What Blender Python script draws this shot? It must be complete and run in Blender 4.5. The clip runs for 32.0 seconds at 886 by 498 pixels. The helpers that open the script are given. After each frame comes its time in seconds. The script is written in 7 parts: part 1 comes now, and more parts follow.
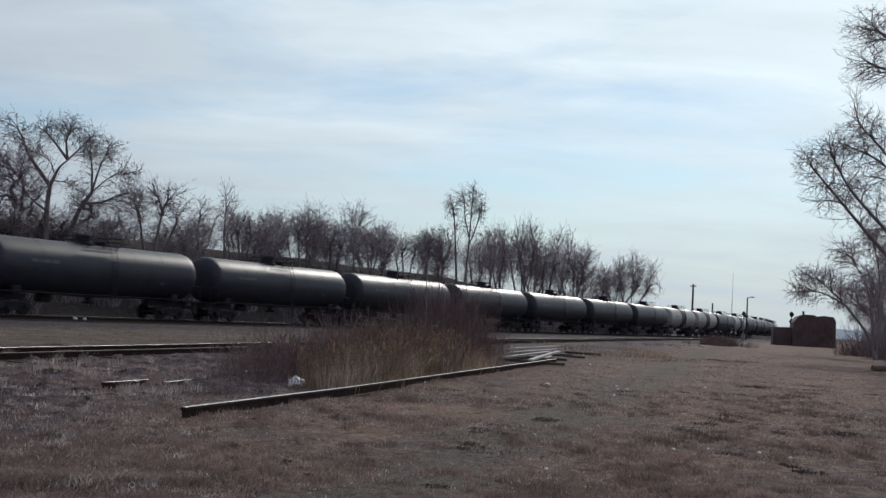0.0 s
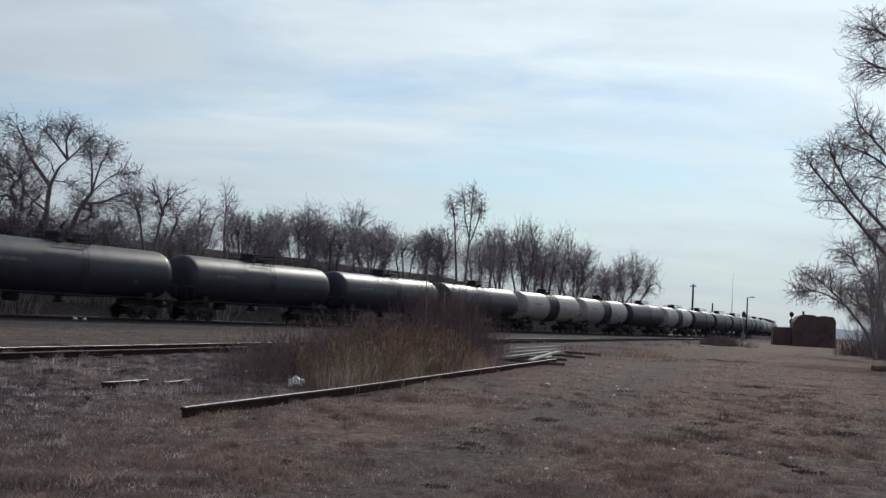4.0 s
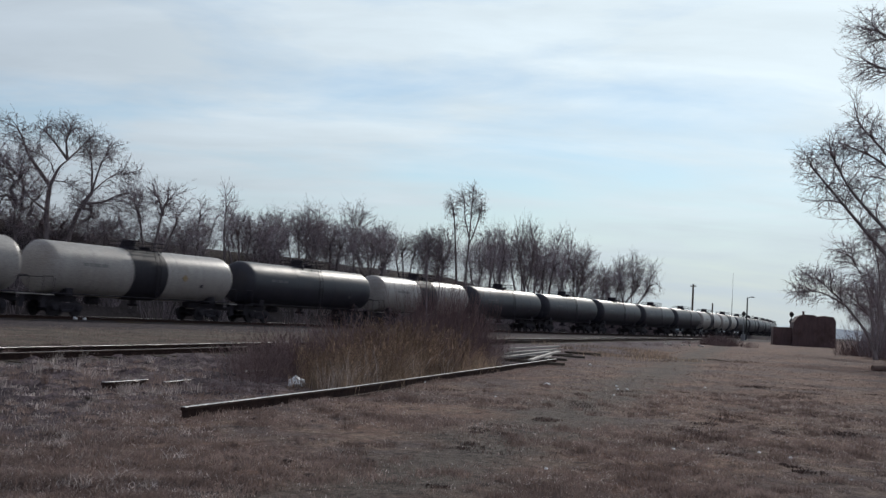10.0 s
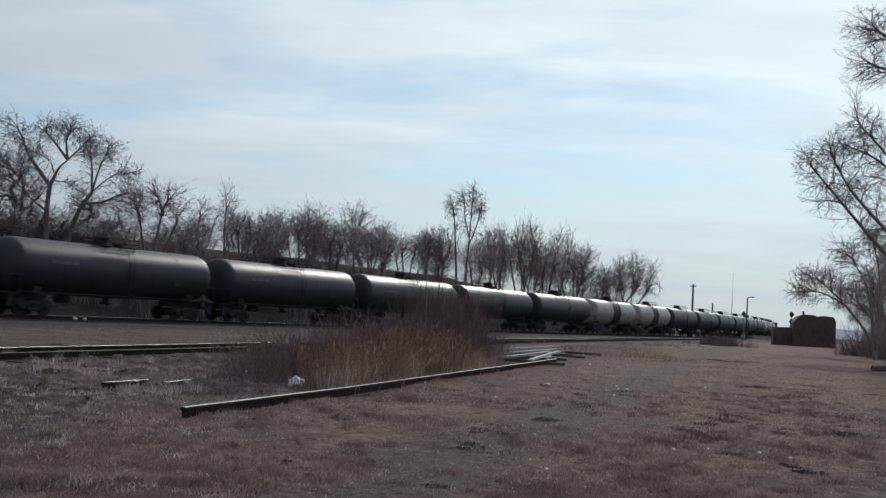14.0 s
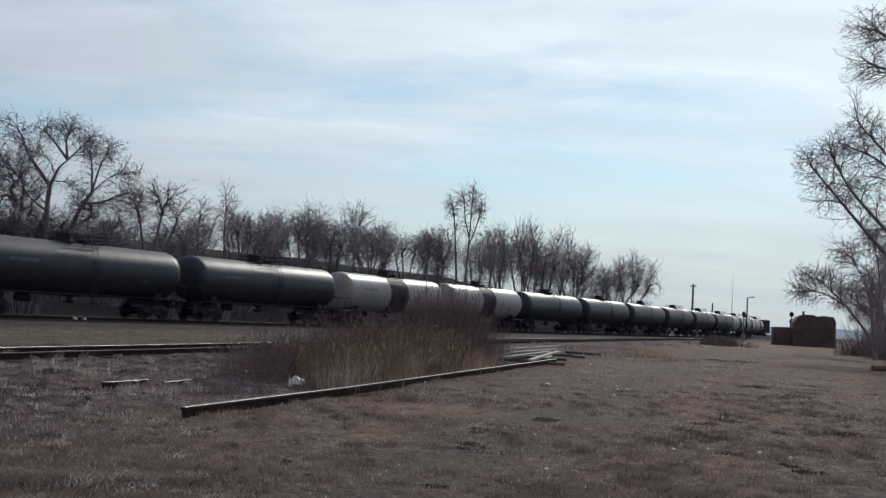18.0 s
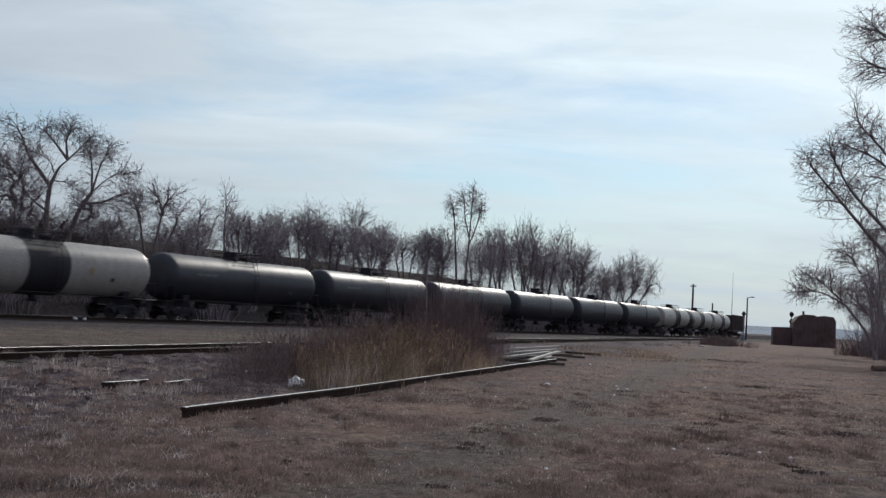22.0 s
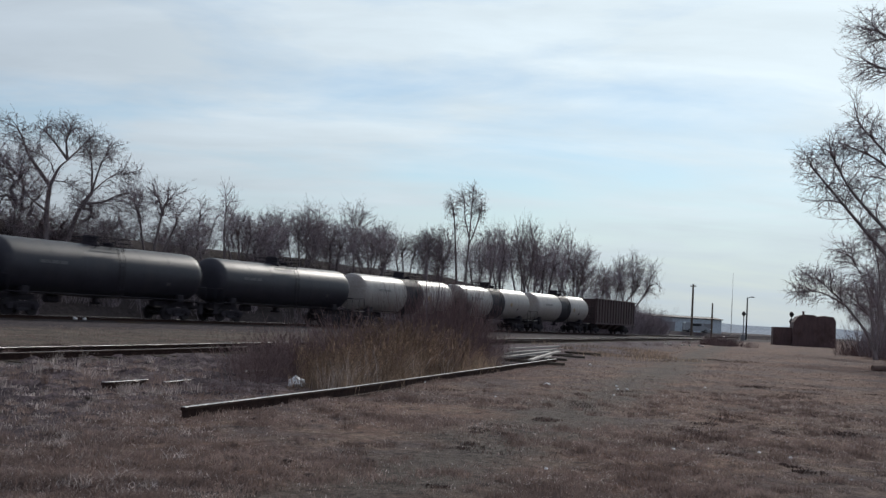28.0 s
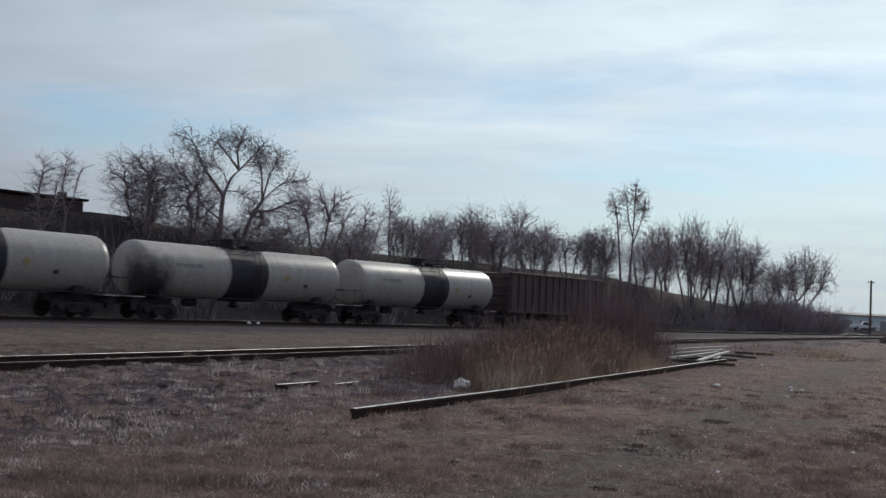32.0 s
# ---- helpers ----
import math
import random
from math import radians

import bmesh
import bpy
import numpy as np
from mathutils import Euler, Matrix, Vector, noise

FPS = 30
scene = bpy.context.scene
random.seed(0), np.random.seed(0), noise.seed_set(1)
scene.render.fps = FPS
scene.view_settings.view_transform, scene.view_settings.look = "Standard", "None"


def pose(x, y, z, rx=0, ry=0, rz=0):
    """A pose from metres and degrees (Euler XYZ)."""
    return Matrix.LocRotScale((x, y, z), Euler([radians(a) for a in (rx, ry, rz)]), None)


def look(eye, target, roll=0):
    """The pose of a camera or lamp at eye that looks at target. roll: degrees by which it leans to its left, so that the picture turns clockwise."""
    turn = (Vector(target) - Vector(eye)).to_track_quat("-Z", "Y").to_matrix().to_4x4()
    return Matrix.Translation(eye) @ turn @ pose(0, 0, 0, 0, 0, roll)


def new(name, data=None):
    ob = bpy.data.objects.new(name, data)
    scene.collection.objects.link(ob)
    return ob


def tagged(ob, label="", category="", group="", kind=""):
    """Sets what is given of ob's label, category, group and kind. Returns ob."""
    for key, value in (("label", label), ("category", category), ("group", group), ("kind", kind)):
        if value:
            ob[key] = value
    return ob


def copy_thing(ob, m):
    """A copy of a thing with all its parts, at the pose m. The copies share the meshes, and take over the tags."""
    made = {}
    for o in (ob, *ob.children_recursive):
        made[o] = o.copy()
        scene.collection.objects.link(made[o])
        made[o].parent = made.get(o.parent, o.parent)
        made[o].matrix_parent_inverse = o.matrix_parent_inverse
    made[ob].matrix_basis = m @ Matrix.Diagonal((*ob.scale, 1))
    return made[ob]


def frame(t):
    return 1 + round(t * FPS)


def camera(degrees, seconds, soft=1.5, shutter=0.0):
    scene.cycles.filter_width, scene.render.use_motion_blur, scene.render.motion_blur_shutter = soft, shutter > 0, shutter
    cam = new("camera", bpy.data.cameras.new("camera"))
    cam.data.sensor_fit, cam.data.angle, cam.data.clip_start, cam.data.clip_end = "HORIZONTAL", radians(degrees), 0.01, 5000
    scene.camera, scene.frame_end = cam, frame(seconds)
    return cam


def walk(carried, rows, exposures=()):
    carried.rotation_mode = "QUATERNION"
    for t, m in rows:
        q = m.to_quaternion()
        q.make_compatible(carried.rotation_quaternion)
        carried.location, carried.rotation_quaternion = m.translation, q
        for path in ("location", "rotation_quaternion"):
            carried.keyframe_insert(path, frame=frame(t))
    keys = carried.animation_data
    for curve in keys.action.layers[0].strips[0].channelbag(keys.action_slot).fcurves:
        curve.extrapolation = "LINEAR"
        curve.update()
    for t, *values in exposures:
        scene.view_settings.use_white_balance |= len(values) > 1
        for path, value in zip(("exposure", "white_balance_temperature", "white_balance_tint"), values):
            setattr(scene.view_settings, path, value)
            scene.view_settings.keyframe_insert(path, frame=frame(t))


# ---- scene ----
# ---------------------------------------------------------------- camera
EYE = Vector((0.0, 0.0, 1.55))


def aim(yaw, pitch, roll):
    y, p = radians(yaw), radians(pitch)
    return look(EYE, EYE + Vector((-math.sin(y) * math.cos(p), math.cos(y) * math.cos(p), math.sin(p))), roll)


cam = camera(43.28, 32.0, soft=1.4, shutter=0.5)
walk(cam, [(0, aim(0, 3.347, 3.209)), (10, aim(0, 3.347, 3.209)), (20, aim(0, 3.347, 3.209)), (30.6, aim(0, 3.347, 3.209)),
           (31.0, aim(0.01, 3.314, 3.255)), (31.3, aim(0.08, 3.29, 3.24)), (31.4, aim(0.75, 3.24, 3.18)),
           (31.5, aim(2.28, 3.14, 3.09)), (31.6, aim(3.42, 3.10, 2.98)), (31.7, aim(5.60, 3.05, 2.82)),
           (31.8, aim(7.08, 3.02, 2.66)), (31.9, aim(7.95, 3.01, 2.56)), (32.0, aim(8.32, 3.005, 2.533))])

# ---------------------------------------------------------------- sky, sun
SUN_AZ, SUN_EL = 18.0, 28.0     # degrees clockwise from +y, and above the horizon
world = bpy.data.worlds.new("sky")
scene.world = world
world.use_nodes = True
wt = world.node_tree
wt.nodes.clear()


def wnode(kind, **kw):
    n = wt.nodes.new(kind)
    for k, v in kw.items():
        n.inputs[k].default_value = v
    return n


sky = wt.nodes.new("ShaderNodeTexSky")
sky.sky_type = "NISHITA"
sky.sun_disc = False
sky.sun_elevation, sky.sun_rotation = radians(SUN_EL), radians(SUN_AZ)
sky.air_density, sky.dust_density, sky.ozone_density = 1.0, 0.2, 1.0
coord = wt.nodes.new("ShaderNodeTexCoord")
split = wt.nodes.new("ShaderNodeSeparateXYZ")
wt.links.new(coord.outputs["Generated"], split.inputs[0])
# flat cloud layer: the direction divided by its height
zmax = wt.nodes.new("ShaderNodeMath"); zmax.operation = "ADD"; zmax.inputs[1].default_value = 0.14
wt.links.new(split.outputs[2], zmax.inputs[0])
zlim = wt.nodes.new("ShaderNodeMath"); zlim.operation = "MAXIMUM"; zlim.inputs[1].default_value = 0.05
wt.links.new(zmax.outputs[0], zlim.inputs[0])
dx = wt.nodes.new("ShaderNodeMath"); dx.operation = "DIVIDE"
dy = wt.nodes.new("ShaderNodeMath"); dy.operation = "DIVIDE"
wt.links.new(split.outputs[0], dx.inputs[0]); wt.links.new(zlim.outputs[0], dx.inputs[1])
wt.links.new(split.outputs[1], dy.inputs[0]); wt.links.new(zlim.outputs[0], dy.inputs[1])
flat = wt.nodes.new("ShaderNodeCombineXYZ")
wt.links.new(dx.outputs[0], flat.inputs[0]); wt.links.new(dy.outputs[0], flat.inputs[1])
stretch = wt.nodes.new("ShaderNodeMapping")
stretch.inputs["Scale"].default_value = (0.8, 1.5, 1.0)
stretch.inputs["Rotation"].default_value = (0, 0, radians(-8))
stretch.inputs["Location"].default_value = (0.35, 0.2, 0.0)
wt.links.new(flat.outputs[0], stretch.inputs[0])
n1 = wnode("ShaderNodeTexNoise", Scale=1.1, Detail=9.0, Roughness=0.56, Distortion=0.35)
wt.links.new(stretch.outputs[0], n1.inputs["Vector"])
ramp = wt.nodes.new("ShaderNodeValToRGB")
ramp.color_ramp.elements[0].position, ramp.color_ramp.elements[1].position = 0.28, 0.56
deck = wt.nodes.new("ShaderNodeMapRange")      # the cloud sheet thickens overhead and breaks towards the horizon
deck.interpolation_type = "SMOOTHSTEP"
for k, v in (("From Min", 0.15), ("From Max", 0.26), ("To Min", -0.05), ("To Max", 0.07)):
    deck.inputs[k].default_value = v
wt.links.new(split.outputs[2], deck.inputs["Value"])
thick = wt.nodes.new("ShaderNodeMath"); thick.operation = "ADD"
wt.links.new(n1.outputs["Fac"], thick.inputs[0]); wt.links.new(deck.outputs[0], thick.inputs[1])
away = wt.nodes.new("ShaderNodeMapRange")      # and thicker away from the sun
for k, v in (("From Min", 0.75), ("From Max", 0.93), ("To Min", 0.10), ("To Max", -0.01)):
    away.inputs[k].default_value = v
thick2 = wt.nodes.new("ShaderNodeMath"); thick2.operation = "ADD"
wt.links.new(thick.outputs[0], thick2.inputs[0]); wt.links.new(away.outputs[0], thick2.inputs[1])
wt.links.new(thick2.outputs[0], ramp.inputs[0])
# clouds are brighter towards the sun
sundir = Vector((math.sin(radians(SUN_AZ)) * math.cos(radians(SUN_EL)), math.cos(radians(SUN_AZ)) * math.cos(radians(SUN_EL)), math.sin(radians(SUN_EL))))
dot = wt.nodes.new("ShaderNodeVectorMath"); dot.operation = "DOT_PRODUCT"
dot.inputs[1].default_value = sundir
wt.links.new(coord.outputs["Generated"], dot.inputs[0])
glow = wt.nodes.new("ShaderNodeMapRange")
for k, v in (("From Min", 0.56), ("From Max", 0.98), ("To Min", 0.0), ("To Max", 1.0)):
    glow.inputs[k].default_value = v
wt.links.new(dot.outputs["Value"], glow.inputs["Value"]); wt.links.new(dot.outputs["Value"], away.inputs["Value"])
cloud = wt.nodes.new("ShaderNodeMix"); cloud.data_type = "RGBA"
cloud.inputs[6].default_value, cloud.inputs[7].default_value = (0.315, 0.348, 0.430, 1), (0.83, 0.945, 1.0, 1)
wt.links.new(glow.outputs[0], cloud.inputs[0])
scaled = wt.nodes.new("ShaderNodeMix"); scaled.data_type = "RGBA"; scaled.blend_type = "MULTIPLY"
scaled.inputs[0].default_value = 1.0
SKY = 0.085
scaled.inputs[7].default_value = (SKY * 0.86, SKY * 0.97, SKY * 1.04, 1)
wt.links.new(sky.outputs[0], scaled.inputs[6])
cover = wt.nodes.new("ShaderNodeMath"); cover.operation = "MULTIPLY"; cover.inputs[1].default_value = 0.90
wt.links.new(ramp.outputs[0], cover.inputs[0])
hz = wt.nodes.new("ShaderNodeMapRange")     # thin haze over the horizon
hz.interpolation_type = "SMOOTHSTEP"
for k, v in (("From Min", 0.0), ("From Max", 0.17), ("To Min", 0.92), ("To Max", 0.0)):
    hz.inputs[k].default_value = v
wt.links.new(split.outputs[2], hz.inputs["Value"])
mixed = wt.nodes.new("ShaderNodeMix"); mixed.data_type = "RGBA"
wt.links.new(cover.outputs[0], mixed.inputs[0])
streaks = wt.nodes.new("ShaderNodeMapping")      # thin and thick streaks within the sheet
streaks.inputs["Scale"].default_value = (0.9, 1.7, 1.0)
streaks.inputs["Location"].default_value = (1.7, 0.4, 0.0)
wt.links.new(flat.outputs[0], streaks.inputs[0])
n2 = wnode("ShaderNodeTexNoise", Scale=1.5, Detail=7.0, Roughness=0.55, Distortion=0.3)
wt.links.new(streaks.outputs[0], n2.inputs["Vector"])
grey = wt.nodes.new("ShaderNodeMapRange")
for k, v in (("From Min", 0.36), ("From Max", 0.66), ("To Min", 0.91), ("To Max", 1.08)):
    grey.inputs[k].default_value = v
wt.links.new(n2.outputs["Fac"], grey.inputs["Value"])
shaded = wt.nodes.new("ShaderNodeMix"); shaded.data_type = "RGBA"; shaded.blend_type = "MULTIPLY"
shaded.inputs[0].default_value = 1.0
wt.links.new(cloud.outputs[2], shaded.inputs[6]); wt.links.new(grey.outputs[0], shaded.inputs[7])
wt.links.new(scaled.outputs[2], mixed.inputs[6]); wt.links.new(shaded.outputs[2], mixed.inputs[7])
hazy = wt.nodes.new("ShaderNodeMix"); hazy.data_type = "RGBA"
wt.links.new(hz.outputs[0], hazy.inputs[0]); wt.links.new(mixed.outputs[2], hazy.inputs[6])
hcol = wt.nodes.new("ShaderNodeMix"); hcol.data_type = "RGBA"
hcol.inputs[6].default_value, hcol.inputs[7].default_value = (0.285, 0.302, 0.348, 1), (0.59, 0.69, 0.75, 1)
wt.links.new(glow.outputs[0], hcol.inputs[0]); wt.links.new(hcol.outputs[2], hazy.inputs[7])
bg = wt.nodes.new("ShaderNodeBackground")
wt.links.new(hazy.outputs[2], bg.inputs[0])
out = wt.nodes.new("ShaderNodeOutputWorld")
wt.links.new(bg.outputs[0], out.inputs[0])

sun = new("sun", bpy.data.lights.new("sun", "SUN"))
sun.data.energy, sun.data.angle, sun.data.color = 2.2, radians(2.0), (1.0, 0.95, 0.88)
sun.matrix_world = look(sundir * 100, (0, 0, 0))
scene.view_settings.exposure = 0.0


# ---------------------------------------------------------------- materials
def material(name, a, b, scale=4.0, rough=0.8, metal=0.0, bump=0.3, fine=40.0, third=None, third_scale=0.5, spread=0.12,
             vary=0.0, coat=0.0, streak=None, low=0.35, high=0.65, depth=0.02, spec=0.5):
    """Two colours mixed by noise at two scales, an optional third in large patches, and a fine relief."""
    m = bpy.data.materials.new(name)
    m.use_nodes = True
    t = m.node_tree
    p = t.nodes["Principled BSDF"]
    tc = t.nodes.new("ShaderNodeTexCoord")
    src = tc.outputs["Object"]
    if streak:
        mp = t.nodes.new("ShaderNodeMapping")
        mp.inputs["Scale"].default_value = streak
        t.links.new(src, mp.inputs[0])
        src = mp.outputs[0]
    na = t.nodes.new("ShaderNodeTexNoise")
    na.inputs["Scale"].default_value, na.inputs["Detail"].default_value, na.inputs["Roughness"].default_value = scale, 8.0, 0.62
    t.links.new(src, na.inputs["Vector"])
    nb = t.nodes.new("ShaderNodeTexNoise")
    nb.inputs["Scale"].default_value, nb.inputs["Detail"].default_value = fine, 4.0
    t.links.new(tc.outputs["Object"], nb.inputs["Vector"])
    mr = t.nodes.new("ShaderNodeMapRange")
    mr.inputs["From Min"].default_value, mr.inputs["From Max"].default_value = low, high
    t.links.new(na.outputs["Fac"], mr.inputs["Value"])
    mix = t.nodes.new("ShaderNodeMix"); mix.data_type = "RGBA"
    mix.inputs[6].default_value, mix.inputs[7].default_value = (*a, 1), (*b, 1)
    t.links.new(mr.outputs[0], mix.inputs[0])
    col = mix.outputs[2]
    if third:
        nc = t.nodes.new("ShaderNodeTexNoise")
        nc.inputs["Scale"].default_value, nc.inputs["Detail"].default_value, nc.inputs["Roughness"].default_value = third_scale, 5.0, 0.6
        t.links.new(tc.outputs["Object"], nc.inputs["Vector"])
        mc = t.nodes.new("ShaderNodeMapRange")
        mc.inputs["From Min"].default_value, mc.inputs["From Max"].default_value = 0.52, 0.52 + spread
        t.links.new(nc.outputs["Fac"], mc.inputs["Value"])
        mx = t.nodes.new("ShaderNodeMix"); mx.data_type = "RGBA"
        mx.inputs[7].default_value = (*third, 1)
        t.links.new(mc.outputs[0], mx.inputs[0]); t.links.new(col, mx.inputs[6])
        col = mx.outputs[2]
    # fine grain
    mg = t.nodes.new("ShaderNodeMapRange")
    mg.inputs["From Min"].default_value, mg.inputs["From Max"].default_value = 0.3, 0.7
    mg.inputs["To Min"].default_value, mg.inputs["To Max"].default_value = 0.72, 1.28
    t.links.new(nb.outputs["Fac"], mg.inputs["Value"])
    gr = t.nodes.new("ShaderNodeMix"); gr.data_type = "RGBA"; gr.blend_type = "MULTIPLY"
    gr.inputs[0].default_value = 1.0
    t.links.new(col, gr.inputs[6]); t.links.new(mg.outputs[0], gr.inputs[7])
    col = gr.outputs[2]
    if vary:
        for node, sock in ((t.nodes.new("ShaderNodeObjectInfo"), "Random"), (t.nodes.new("ShaderNodeNewGeometry"), "Random Per Island")):
            mv = t.nodes.new("ShaderNodeMapRange")
            mv.inputs["To Min"].default_value, mv.inputs["To Max"].default_value = 1 - vary, 1 + vary
            t.links.new(node.outputs[sock], mv.inputs["Value"])
            vv = t.nodes.new("ShaderNodeMix"); vv.data_type = "RGBA"; vv.blend_type = "MULTIPLY"
            vv.inputs[0].default_value = 1.0
            t.links.new(col, vv.inputs[6]); t.links.new(mv.outputs[0], vv.inputs[7])
            col = vv.outputs[2]
    t.links.new(col, p.inputs["Base Color"])
    rr = t.nodes.new("ShaderNodeMapRange")
    rr.inputs["To Min"].default_value, rr.inputs["To Max"].default_value = max(0.03, rough - 0.12), min(1.0, rough + 0.12)
    t.links.new(na.outputs["Fac"], rr.inputs["Value"])
    t.links.new(rr.outputs[0], p.inputs["Roughness"])
    p.inputs["Metallic"].default_value = metal
    p.inputs["Specular IOR Level"].default_value = spec
    p.inputs["Coat Weight"].default_value = coat
    if bump:
        bp = t.nodes.new("ShaderNodeBump")
        bp.inputs["Strength"].default_value, bp.inputs["Distance"].default_value = bump, depth
        t.links.new(nb.outputs["Fac"], bp.inputs["Height"])
        t.links.new(bp.outputs[0], p.inputs["Normal"])
    return m


def thin(m, share=0.5):
    """Lets light through a thin blade."""
    t = m.node_tree
    p = t.nodes["Principled BSDF"]
    tr = t.nodes.new("ShaderNodeBsdfTranslucent")
    src = p.inputs["Base Color"].links[0].from_socket
    t.links.new(src, tr.inputs["Color"])
    mx = t.nodes.new("ShaderNodeMixShader")
    mx.inputs[0].default_value = share
    o = t.nodes["Material Output"]
    t.links.new(p.outputs[0], mx.inputs[1]); t.links.new(tr.outputs[0], mx.inputs[2]); t.links.new(mx.outputs[0], o.inputs["Surface"])
    return m


def glowing(name, c, strength):
    m = bpy.data.materials.new(name)
    m.use_nodes = True
    p = m.node_tree.nodes["Principled BSDF"]
    p.inputs["Base Color"].default_value = (*c, 1)
    p.inputs["Emission Color"].default_value, p.inputs["Emission Strength"].default_value = (*c, 1), strength
    return m


